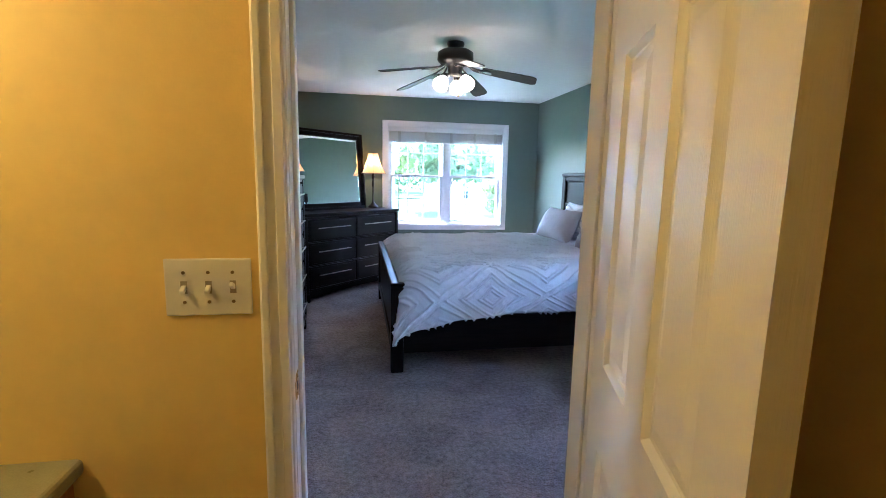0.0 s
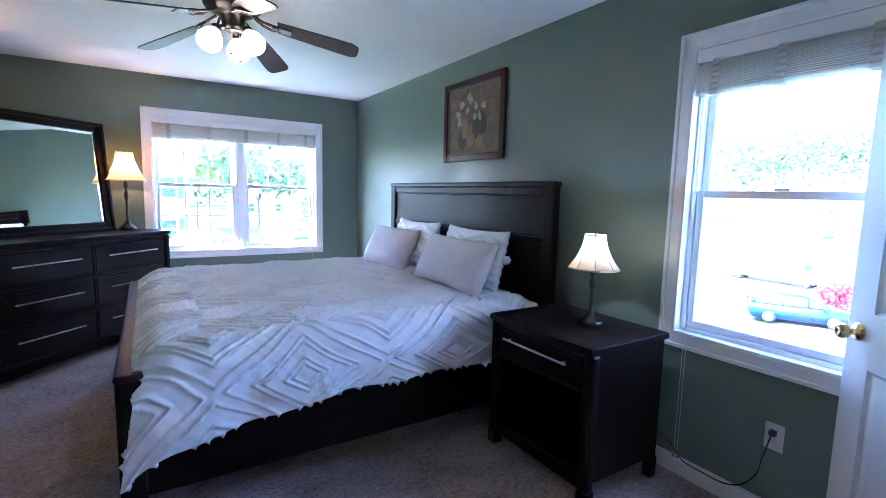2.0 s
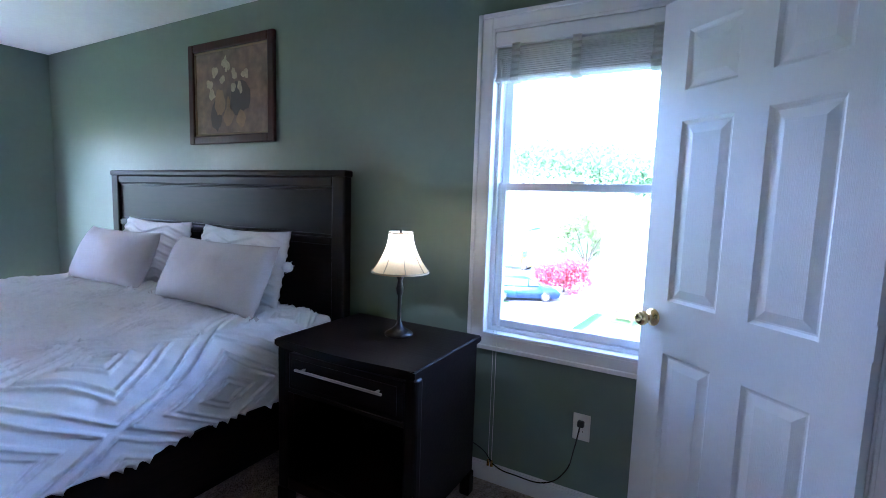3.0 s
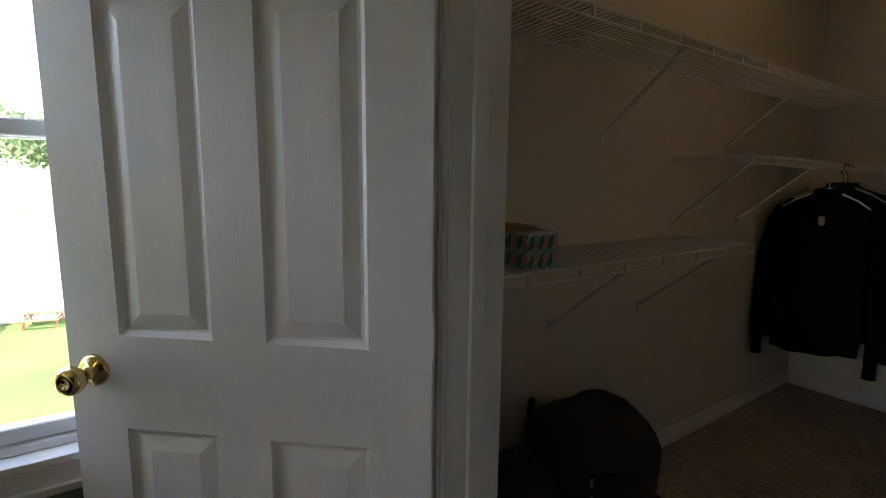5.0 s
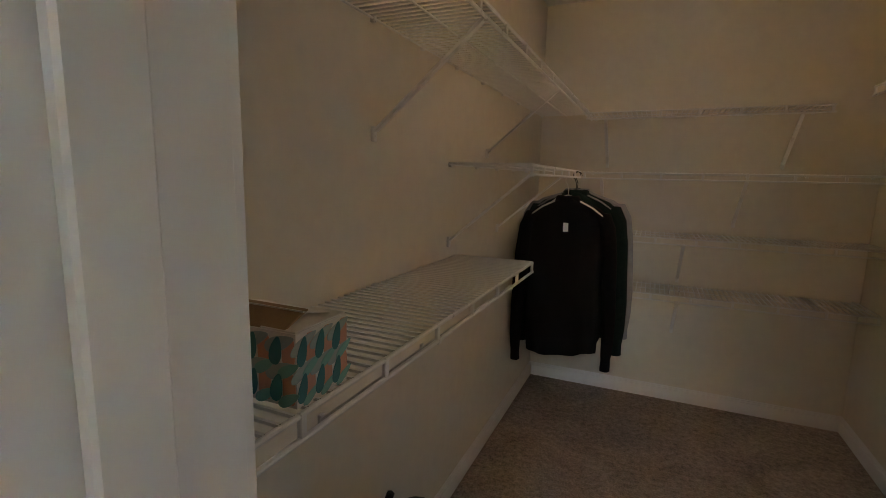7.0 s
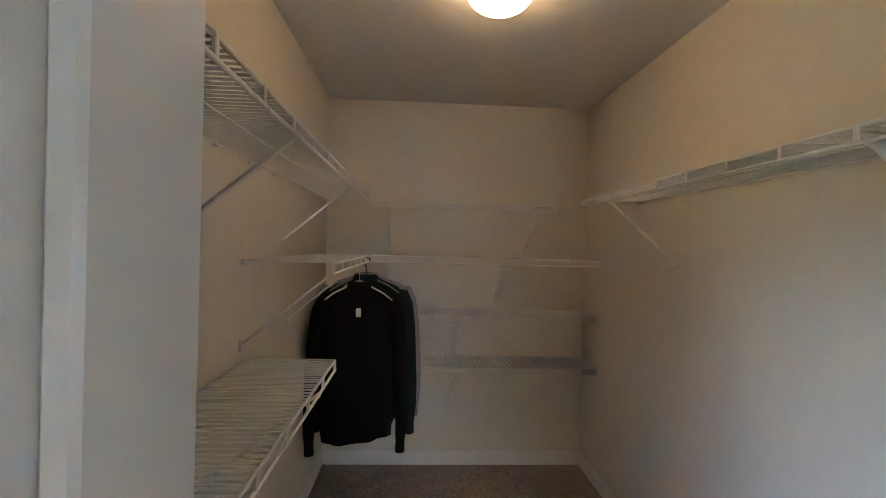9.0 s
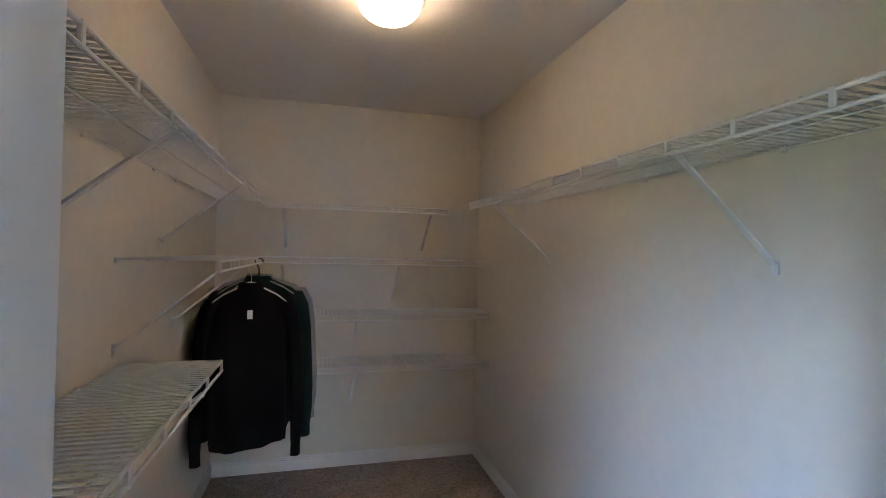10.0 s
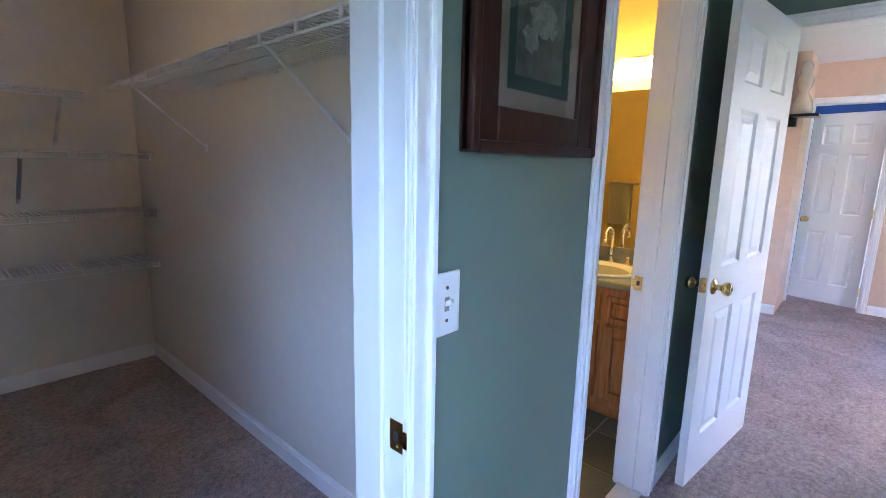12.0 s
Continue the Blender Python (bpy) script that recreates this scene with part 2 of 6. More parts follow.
# ---- building helpers ----
def box(bm, x0, x1, y0, y1, z0, z1, bevel=0.0, seg=2, m=None):
    r = bmesh.ops.create_cube(bm, size=1.0)
    vs = r["verts"]
    mm = Matrix.Translation(((x0 + x1) / 2, (y0 + y1) / 2, (z0 + z1) / 2)) @ Matrix.Diagonal((abs(x1 - x0), abs(y1 - y0), abs(z1 - z0), 1))
    bmesh.ops.transform(bm, matrix=mm, verts=vs)
    if bevel:
        es = list({e for v in vs for e in v.link_edges})
        r = bmesh.ops.bevel(bm, geom=es, offset=bevel, segments=seg, affect='EDGES', profile=0.5)
        vs = list({v for f in r["faces"] for v in f.verts} | {v for v in vs if v.is_valid})
    if m is not None:
        bmesh.ops.transform(bm, matrix=m, verts=[v for v in vs if v.is_valid])
    return bm


def cyl(bm, p, q, r0, r1=None, seg=12, cap=True):
    """A tapered round bar from p to q."""
    p, q = Vector(p), Vector(q)
    d = q - p
    rot = d.to_track_quat('Z', 'Y').to_matrix().to_4x4()
    bmesh.ops.create_cone(bm, cap_ends=cap, segments=seg, radius1=r0, radius2=r0 if r1 is None else r1, depth=d.length, matrix=Matrix.Translation((p + q) / 2) @ rot)
    return bm


def lathe(bm, profile, seg=24, m=Matrix()):
    """Turn a profile of (radius, height) about z."""
    rings = []
    for r, z in profile:
        if r < 1e-6:
            rings.append([bm.verts.new(m @ Vector((0, 0, z)))])
        else:
            rings.append([bm.verts.new(m @ Vector((r * math.cos(2 * math.pi * i / seg), r * math.sin(2 * math.pi * i / seg), z))) for i in range(seg)])
    for a, b in zip(rings, rings[1:]):
        for i in range(seg):
            j = (i + 1) % seg
            if len(a) == 1 and len(b) == 1:
                continue
            if len(a) == 1:
                bm.faces.new((a[0], b[j], b[i]))
            elif len(b) == 1:
                bm.faces.new((a[i], a[j], b[0]))
            else:
                bm.faces.new((a[i], a[j], b[j], b[i]))
    return bm


def tube(bm, pts, r, seg=8):
    for a, b in zip(pts, pts[1:]):
        cyl(bm, a, b, r, seg=seg)
    return bm


def link(name, bm, material, smooth=False):
    me = bpy.data.meshes.new(name)
    bmesh.ops.recalc_face_normals(bm, faces=bm.faces)
    if smooth:
        for f in bm.faces:
            f.smooth = True
    bm.to_mesh(me)
    bm.free()
    me.materials.append(material)
    return new(name, me)


def part(name, bm, material, parent, label="", smooth=False):
    ob = link(name, bm, material, smooth)
    ob.parent = parent
    if label:
        ob["label"] = label
    return ob


def shared(name, ob, parent, m):
    """Another piece on the same mesh."""
    o = new(name, ob.data)
    o.parent = parent
    o.matrix_basis = m
    return o


def thing(name, m, label, category, group=""):
    e = new(name)
    e.empty_display_size = 0.1
    e.matrix_basis = m
    return tagged(e, label, category, group)


def B():
    return bmesh.new()


def structure(name, bm, material, label="", smooth=False):
    return tagged(link(name, bm, material, smooth), label, "", "", "structure")


# ---- the plan ----
WX, EX = -0.905, 2.695          # bedroom west and east walls
SY, NY = 1.232, 6.67            # bedroom south and north walls
BY = 1.107                      # bathroom and closet side of the south wall
H = 2.44
CWX, CSY = 0.935, -1.858        # closet west and south walls
BEX, BWX, BSY = 0.82, -0.93, -1.60  # bathroom
BD0, BD1 = 0.020, 0.722         # bathroom doorway
CD0, CD1 = 1.440, 2.186         # closet doorway
ED0, ED1 = 1.400, 2.170         # bedroom entry, in the west wall
DH = 2.045                      # door opening height
W1 = (0.545, 2.187, 0.705, 2.060)   # north window opening x0 x1 z0 z1
W2 = (1.735, 2.512, 0.705, 2.060)   # east window opening y0 y1 z0 z1
HX = -4.20                      # far hall wall


def wall_run(name, axis, a0, a1, b0, b1, openings, material, label, z1=H):
    """A wall along x or y, from a0 to a1, b0 to b1 thick, with openings (a0, a1, z0, z1)."""
    bm = B()

    def put(p, q, zl, zh):
        if q - p < 1e-4 or zh - zl < 1e-4:
            return
        if axis == 'x':
            box(bm, p, q, b0, b1, zl, zh)
        else:
            box(bm, b0, b1, p, q, zl, zh)
    at = a0
    for o0, o1, zl, zh in sorted(openings):
        put(at, o0, 0, z1)
        put(o0, o1, 0, zl)
        put(o0, o1, zh, z1)
        at = o1
    put(at, a1, 0, z1)
    return structure(name, bm, material, label)


# bedroom shell
wall_run("wall_north", 'x', WX - 0.12, EX + 0.16, NY, NY + 0.16, [W1], M_GREEN, "sage green painted bedroom wall with a double window")
wall_run("wall_east", 'y', BY + 0.06, NY, EX, EX + 0.16, [W2], M_GREEN, "sage green painted bedroom wall behind the bed")
wall_run("wall_west", 'y', SY, NY, WX - 0.06, WX, [(ED0, ED1, 0, DH)], M_GREEN, "sage green painted bedroom wall with the entry door")
wall_run("wall_south", 'x', WX - 0.06, EX, BY + 0.06, SY, [(BD0, BD1, 0, DH), (CD0, CD1, 0, DH)], M_GREEN, "sage green painted wall with two doorways")
# other sides of those walls, and the further rooms
wall_run("wall_bath_north", 'x', BWX - 0.1, 0.88, BY, BY + 0.06, [(BD0, BD1, 0, DH)], M_YELLOW, "yellow painted bathroom wall")
wall_run("wall_closet_north", 'x', 0.88, EX, BY, BY + 0.06, [(CD0, CD1, 0, DH)], M_CREAM, "cream painted closet wall")
wall_run("wall_closet_west", 'y', CSY, BY, 0.88, CWX, [], M_CREAM, "cream painted closet wall with a wire shelf")
wall_run("wall_bath_east", 'y', BSY - 0.1, BY, BEX, 0.88, [], M_YELLOW, "yellow painted bathroom wall")
wall_run("wall_closet_east", 'y', CSY, BY + 0.06, EX, EX + 0.16, [], M_CREAM, "cream painted closet wall with wire shelves")
wall_run("wall_closet_south", 'x', 0.88, EX + 0.16, CSY - 0.12, CSY, [], M_CREAM, "cream painted closet end wall with wire shelves")
wall_run("wall_bath_west", 'y', BSY, BY, BWX - 0.1, BWX, [], M_YELLOW, "yellow painted bathroom wall behind the vanity")
wall_run("wall_bath_south", 'x', BWX - 0.1, 0.82, BSY - 0.1, BSY, [], M_YELLOW, "yellow painted bathroom wall")
wall_run("wall_hall_near", 'y', 1.0, 3.4, WX - 0.12, WX - 0.06, [(ED0, ED1, 0, DH)], M_PEACH, "beige painted hall wall")
wall_run("wall_hall_south", 'x', -3.5, WX - 0.12, 1.02, 1.14, [], M_PEACH, "beige painted hall wall")
wall_run("wall_hall_corner", 'x', HX, -3.5, 1.02, 1.26, [], M_PEACH, "beige painted hall wall")
# unseen wall; both openings are added to let daylight into hall and blue room
wall_run("wall_hall_north", 'x', HX - 2.6, WX - 0.12, 3.4, 3.52, [(-3.05, -2.15, 0.9, 2.0), (-6.2, -5.0, 0.7, 2.0)], M_PEACH, "beige painted hall wall")
wall_run("wall_hall_far", 'y', 0.2, 3.4, HX - 0.12, HX, [(1.27, 1.87, 0, DH)], M_PEACH, "beige painted hall wall with a bedroom door")
wall_run("wall_blue_back", 'y', 0.2, 3.4, HX - 2.6, HX - 2.5, [], M_BLUEWALL, "deep blue painted wall of the far room")
wall_run("wall_blue_side", 'x', HX - 2.5, HX - 0.12, 0.2, 0.32, [], M_BLUEWALL, "deep blue painted wall of the far room")

bm = B(); box(bm, WX - 0.12, EX + 0.16, CSY - 0.12, NY + 0.16, H, H + 0.12); box(bm, HX - 2.6, WX - 0.12, 0.2, 3.52, H, H + 0.12)
structure("ceiling", bm, M_CEIL, "white flat painted ceiling")
bm = B(); box(bm, WX - 0.12, EX + 0.16, SY - 0.07, NY + 0.16, -0.2, 0.0); box(bm, CWX - 0.05, EX + 0.16, CSY - 0.12, SY - 0.07, -0.2, 0.0)
box(bm, HX - 2.6, WX - 0.12, 0.2, 3.52, -0.2, 0.0)
structure("floor", bm, M_CARPET, "worn taupe cut-pile carpet")
bm = B(); box(bm, BWX - 0.1, CWX - 0.05, BSY - 0.1, SY - 0.07, -0.2, -0.006)
bath_floor = structure("floor_bath", bm, M_GROUT, "dark green slate tile floor with pale grout")
bm = B(); box(bm, BD0, BD1, SY - 0.115, SY - 0.01, -0.01, 0.012, 0.004)
structure("trim_threshold", bm, M_WOODWHITE, "pale stone threshold between carpet and tile")


# ---- trim ----
def casing(name, axis, a0, a1, face, out, top, w=0.062, label="white painted door casing", bottom=0.0):
    """Moulded casing round an opening on one face of a wall. out: +1 or -1, the way it stands proud."""
    e = tagged(new(name), label, "", "", "structure")
    steps = ((0.0, w, 0.011), (0.006, w * 0.42, 0.016), (w * 0.70, w - 0.004, 0.020))

    for side in (0, 1, 2):
        bm = B()
        for s0, s1, d in steps:
            f0, f1 = sorted((face, face + out * d))
            if side == 0:
                lo, hi, z0, z1 = a0 - s1, a0 - s0, bottom, top + s1
            elif side == 1:
                lo, hi, z0, z1 = a1 + s0, a1 + s1, bottom, top + s1
            else:
                lo, hi, z0, z1 = a0 - s0, a1 + s0, top + s0, top + s1
            if axis == 'x':
                box(bm, lo, hi, f0, f1, z0, z1, 0.0022, 1)
            else:
                box(bm, f0, f1, lo, hi, z0, z1, 0.0022, 1)
        part(("side_casing", "side_casing", "head_casing")[side], bm, M_TRIM, e)
    return e


def jambs(name, axis, a0, a1, b0, b1, top, stop_at, label="white painted door jamb"):
    """Jamb boards lining an opening, 12 mm inside it, with a stop strip."""
    e = tagged(new(name), label, "", "", "structure")
    t = 0.016
    for lo, hi, z0, z1, s0, s1 in ((a0, a0 + t, 0, top, a0 + t, a0 + t + 0.01), (a1 - t, a1, 0, top, a1 - t - 0.01, a1 - t)):
        bm = B(); bs = B()
        if axis == 'x':
            box(bm, lo, hi, b0, b1, z0, z1, 0.001, 1); box(bs, s0, s1, stop_at, stop_at + 0.034, 0, top - t, 0.002, 1)
        else:
            box(bm, b0, b1, lo, hi, z0, z1, 0.001, 1); box(bs, stop_at, stop_at + 0.034, s0, s1, 0, top - t, 0.002, 1)
        part("jamb", bm, M_TRIM, e); part("stop", bs, M_TRIM, e)
    bm = B()
    if axis == 'x':
        box(bm, a0 + t, a1 - t, b0, b1, top - t, top, 0.001, 1)
    else:
        box(bm, b0, b1, a0 + t, a1 - t, top - t, top, 0.001, 1)
    part("head_jamb", bm, M_TRIM, e)
    return e


jambs("trim_bath_jamb", 'x', BD0 - 0.014, BD1 + 0.014, BY - 0.002, SY + 0.002, DH + 0.014, BY + 0.045)
casing("trim_bath_casing", 'x', BD0, BD1, SY, 1, DH)
casing("trim_bath_inner_casing", 'x', BD0, BD1, BY, -1, DH)
jambs("trim_closet_jamb", 'x', CD0 - 0.014, CD1 + 0.014, BY - 0.002, SY + 0.002, DH + 0.014, SY - 0.08)
casing("trim_closet_casing", 'x', CD0, CD1, SY, 1, DH)
casing("trim_closet_inner_casing", 'x', CD0, CD1, BY, -1, DH)
jambs("trim_entry_jamb", 'y', ED0 - 0.014, ED1 + 0.014, WX - 0.122, WX + 0.002, DH + 0.014, WX - 0.075)
casing("trim_entry_casing", 'y', ED0, ED1, WX, 1, DH)
casing("trim_entry_hall_casing", 'y', ED0, ED1, WX - 0.12, -1, DH)
jambs("trim_hall_jamb", 'y', 1.27 - 0.014, 1.87 + 0.014, HX - 0.122, HX + 0.002, DH + 0.014, HX - 0.04)
casing("trim_hall_casing", 'y', 1.27, 1.87, HX, 1, DH)


def baseboard(runs, label="white painted baseboard"):
    for axis, a0, a1, face, out in runs:
        bm = B()
        for z1, d in ((0.072, 0.013), (0.084, 0.009), (0.092, 0.005)):
            f0, f1 = sorted((face, face + out * d))
            if axis == 'x':
                box(bm, a0, a1, f0, f1, 0, z1, 0.0015, 1)
            else:
                box(bm, f0, f1, a0, a1, 0, z1, 0.0015, 1)
        structure("baseboard", bm, M_TRIM, label)


C = 0.066
baseboard([('x', WX, EX, NY, -1), ('y', SY, NY, EX, -1), ('y', ED1 + C, NY, WX, 1), ('x', WX, BD0 - C, SY, 1), ('x', BD1 + C, CD0 - C, SY, 1), ('x', CD1 + C, EX, SY, 1),
           ('y', SY, ED0 - C, WX, 1), ('y', CSY, BY, CWX, 1), ('y', CSY, BY, EX, -1), ('x', CWX, EX, CSY, 1), ('x', CWX, CD0 - C, BY, -1), ('x', CD1 + C, EX, BY, -1),
           ('x', -3.5, WX - 0.12, 1.14, 1), ('y', 1.14, 1.26, -3.5, 1), ('y', 1.87 + C, 3.4, HX, 1), ('x', HX, -1.0, 3.4, -1),
           ('y', BSY, BY, BEX, -1), ('x', -0.30, BD0 - C, BY, -1)])


# ---- doors ----
def panel_piece(w, h, t):
    """One moulded panel of a six-panel door, both faces, centred; x across, z up, y through."""
    bm = B()
    for s in (1, -1):
        loops = []
        for inset, d in ((0, t / 2 - 0.0006), (0.010, t / 2 - 0.010), (0.016, t / 2 - 0.011), (0.046, t / 2 - 0.0035)):
            a, b = w / 2 - inset, h / 2 - inset
            loops.append([bm.verts.new((x, s * d, z)) for x, z in ((-a, -b), (a, -b), (a, b), (-a, b))])
        for p, q in zip(loops, loops[1:]):
            for i in range(4):
                bm.faces.new((p[i], p[(i + 1) % 4], q[(i + 1) % 4], q[i]))
        bm.faces.new(loops[-1])
    return bm


def knob(parent, at, out):
    """A round brass knob on a rosette, out along -y or +y of the leaf."""
    prof = [(0, 0), (0.033, 0), (0.033, 0.004), (0.028, 0.009), (0.016, 0.012), (0.012, 0.016), (0.012, 0.030), (0.016, 0.036), (0.025, 0.042), (0.0285, 0.052), (0.027, 0.062), (0.021, 0.068), (0.010, 0.070), (0.006, 0.066), (0, 0.066)]
    m = Matrix.Translation(at) @ (pose(0, 0, 0, 90) if out < 0 else pose(0, 0, 0, -90))
    return part("knob", lathe(B(), prof, 28, m), M_BRASS, parent, "polished brass door knob", True)


def panel_door(name, m, w, label, h=2.025, t=0.035, knob_side=1, hinges=True, hinge_mat=None):
    """A six-panel leaf: x from the hinge edge to the latch edge, y through, z up from its foot."""
    e = thing(name, m, label, "door")
    e["kind"] = "structure"
    st, mu = 0.118 * w / 0.745, 0.110 * w / 0.745
    rails = ((0, 0.205), (0.776, 0.970), (1.602, 1.705), (1.905, h))
    pan = ((0.205, 0.776), (0.970, 1.602), (1.705, 1.905))
    for x0, x1 in ((0, st), (w - st, w)):
        part("stile", box(B(), x0, x1, -t / 2, t / 2, 0, h), M_DOOR, e)
    for z0, z1 in rails:
        part("rail", box(B(), st, w - st, -t / 2, t / 2, z0, z1), M_DOOR, e)
    for z0, z1 in pan:
        part("mullion", box(B(), w / 2 - mu / 2, w / 2 + mu / 2, -t / 2, t / 2, z0, z1), M_DOOR, e)
    pw = w / 2 - mu / 2 - st
    for z0, z1 in pan:
        for cx in (st + pw / 2, w - st - pw / 2):
            o = part("panel", panel_piece(pw, z1 - z0, t), M_DOOR, e)
            o.location = (cx, 0, (z0 + z1) / 2)
    for out in (1, -1):
        knob(e, (w - 0.056, out * t / 2, 0.895), out)
    bm = B(); box(bm, w - 0.0005, w + 0.002, -0.012, 0.012, 0.875, 0.935, 0.0015, 1); cyl(bm, (w, 0, 0.905), (w + 0.009, 0, 0.905), 0.0085)
    part("latch", bm, M_BRASS, e, "brass latch plate")
    if hinges:
        for z in (0.18, 1.0, 1.82):
            bm = B(); cyl(bm, (-0.004, hinges * (t / 2 + 0.003), z - 0.045), (-0.004, hinges * (t / 2 + 0.003), z + 0.045), 0.0055, seg=10)
            box(bm, -0.0025, 0.0, -t / 2 + 0.004, t / 2, z - 0.044, z + 0.044)
            part("hinge", bm, hinge_mat or M_BRASS, e, "painted butt hinge" if hinge_mat else "brass butt hinge")
    return e


def strike(name, m, label):
    e = thing(name, m, label, "strike plate")
    e["kind"] = "structure"
    bm = B()
    box(bm, 0, 0.0016, -0.016, 0.016, -0.029, -0.013, 0.0005, 1); box(bm, 0, 0.0016, -0.016, 0.016, 0.013, 0.029, 0.0005, 1)
    box(bm, 0, 0.0016, -0.016, 0.016, -0.013, 0.013)
    box(bm, 0, 0.0018, 0.016, 0.026, -0.016, 0.016, 0.0006, 1)
    part("plate", bm, M_BRASS, e)
    # no opening is cut: a dark block paints the hole's shade
    bm = B(); box(bm, 0.0002, 0.0019, -0.006, 0.006, -0.009, 0.009); part("latch_hole", bm, M_HOLE_SHADE, e)
    for z in (-0.021, 0.021):
        bm = B(); cyl(bm, (0.0012, 0, z), (0.0024, 0, z), 0.004, seg=10); part("screw", bm, M_BRASS, e)
    return e


# closet door, standing open towards the east wall
closet_ang = math.degrees(math.atan2(0.755, 0.660))
panel_door("door_closet", Matrix.Translation((2.181, 1.250, 0.014)) @ pose(0, 0, 0, 0, 0, closet_ang) @ pose(0.013, 0, 0), 0.738, "white six-panel closet door standing open", hinges=-1, hinge_mat=M_DOOR)
# bathroom door, open into the bathroom
panel_door("door_bath", Matrix.Translation((BD1 - 0.004, BY - 0.012, 0.012)) @ pose(0, 0, 0, 0, 0, -90 - 18), 0.698, "white six-panel bathroom door standing open", hinges=1)
# bedroom entry door, open along the south wall
panel_door("door_entry", Matrix.Translation((WX + 0.012, 1.425, 0.016)) @ pose(0, 0, 0, 0, 0, -7.5), 0.762, "white six-panel bedroom door standing open", hinges=-1)
# far hall door, ajar into the blue room
panel_door("door_hall", Matrix.Translation((HX - 0.11, 1.855, 0.016)) @ pose(0, 0, 0, 0, 0, -90 - 14) @ Matrix.Diagonal((1, 1, 0.965, 1)), 0.598, "white six-panel hall door ajar to a blue room", hinges=1)
strike("strike_closet", Matrix.Translation((CD0 + 0.0021, SY - 0.016, 0.92)) @ pose(0, 0, 0), "brass strike plate on the closet jamb")
strike("strike_bath", Matrix.Translation((BD0 + 0.0021, BY + 0.016, 0.92)) @ pose(0, 0, 0, 180), "brass strike plate on the bathroom jamb")


# ---- windows ----
def window(name, m, width, z0, z1, units, muntin, label):
    """A double-hung window in a wall: local x along the wall, y outwards through it, z up. One or two sash units."""
    e = thing(name, m, label, "window")
    e["kind"] = "structure"
    cw = 0.066
    # casing round all four sides
    for k, (x0, x1, a, b) in enumerate(((-cw, 0, z0 - cw, z1 + cw), (width, width + cw, z0 - cw, z1 + cw), (0, width, z1, z1 + cw), (0, width, z0 - cw, z0))):
        bm = B()
        box(bm, x0, x1, -0.012, 0, a, b, 0.002, 1)
        if k < 2:
            o = x0 if k == 0 else x1 - 0.020
            box(bm, o, o + 0.020, -0.020, 0, a, b, 0.003, 1)
        else:
            o = b - 0.020 if k == 2 else a
            box(bm, x0 - cw + 0.021, x1 + cw - 0.021, -0.020, 0, o, o + 0.020, 0.003, 1)
        part("window_casing", bm, M_TRIM, e)
    # lining boards
    for x0, x1, a, b in ((0, 0.014, z0, z1), (width - 0.014, width, z0, z1), (0.014, width - 0.014, z1 - 0.014, z1), (0.014, width - 0.014, z0, z0 + 0.014)):
        bm = B(); box(bm, x0, x1, -0.014, 0.13, a, b, 0.0015, 1); part("window_lining", bm, M_TRIM, e)
    uw = (width - 0.028 - (units - 1) * 0.05) / units
    if units == 2:
        bm = B(); box(bm, width / 2 - 0.025, width / 2 + 0.025, 0.028, 0.13, z0 + 0.014, z1 - 0.014, 0.003, 1); part("mullion", bm, M_VINYL, e)
    mid = (z0 + z1) / 2 + 0.004
    for u in range(units):
        ux = 0.014 + u * (uw + 0.05)
        bm = B()
        for x0, x1 in ((ux, ux + 0.022), (ux + uw - 0.022, ux + uw)):
            box(bm, x0, x1, 0.035, 0.125, z0 + 0.014, z1 - 0.014, 0.002, 1)
        box(bm, ux + 0.022, ux + uw - 0.022, 0.035, 0.125, z0 + 0.014, z0 + 0.034, 0.002, 1)
        part("window_frame", bm, M_VINYL, e, "white vinyl window frame")
        for up in (0, 1):
            a, b = (z0 + 0.036, mid + 0.018) if not up else (mid - 0.018, z1 - 0.016)
            y0 = 0.045 if not up else 0.082
            x0, x1 = ux + 0.024, ux + uw - 0.024
            bm = B(); r = 0.034
            box(bm, x0, x0 + r, y0, y0 + 0.034, a, b, 0.003, 1); box(bm, x1 - r, x1, y0, y0 + 0.034, a, b, 0.003, 1)
            box(bm, x0 + r, x1 - r, y0, y0 + 0.034, a, a + r, 0.003, 1); box(bm, x0 + r, x1 - r, y0, y0 + 0.034, b - r, b, 0.003, 1)
            s = part("upper_sash" if up else "lower_sash", bm, M_VINYL, e)
            bm = B(); box(bm, x0 + r - 0.003, x1 - r + 0.003, y0 + 0.015, y0 + 0.019, a + r - 0.003, b - r + 0.003)
            g = part("pane", bm, M_GLASS, s)
            g.visible_shadow = False
            if muntin:
                gw, gh = x1 - x0 - 2 * r, b - a - 2 * r
                for i in (1, 2):
                    bm = B(); cx = x0 + r + gw * i / 3; box(bm, cx - 0.007, cx + 0.007, y0 + 0.0195, y0 + 0.027, a + r, b - r, 0.001, 1); part("muntin", bm, M_VINYL, s)
                bm = B(); cz = a + r + gh / 2; box(bm, x0 + r, x1 - r, y0 + 0.020, y0 + 0.0265, cz - 0.007, cz + 0.007, 0.001, 1); part("muntin", bm, M_VINYL, s)
            if not up:
                bm = B(); box(bm, (x0 + x1) / 2 - 0.03, (x0 + x1) / 2 + 0.03, y0 + 0.004, y0 + 0.03, b, b + 0.012, 0.004, 2); part("sash_lock", bm, M_VINYL, e)
    return e


window("window_north", pose(W1[0], NY, 0), W1[1] - W1[0], W1[2], W1[3], 2, True, "white double double-hung window with muntins")
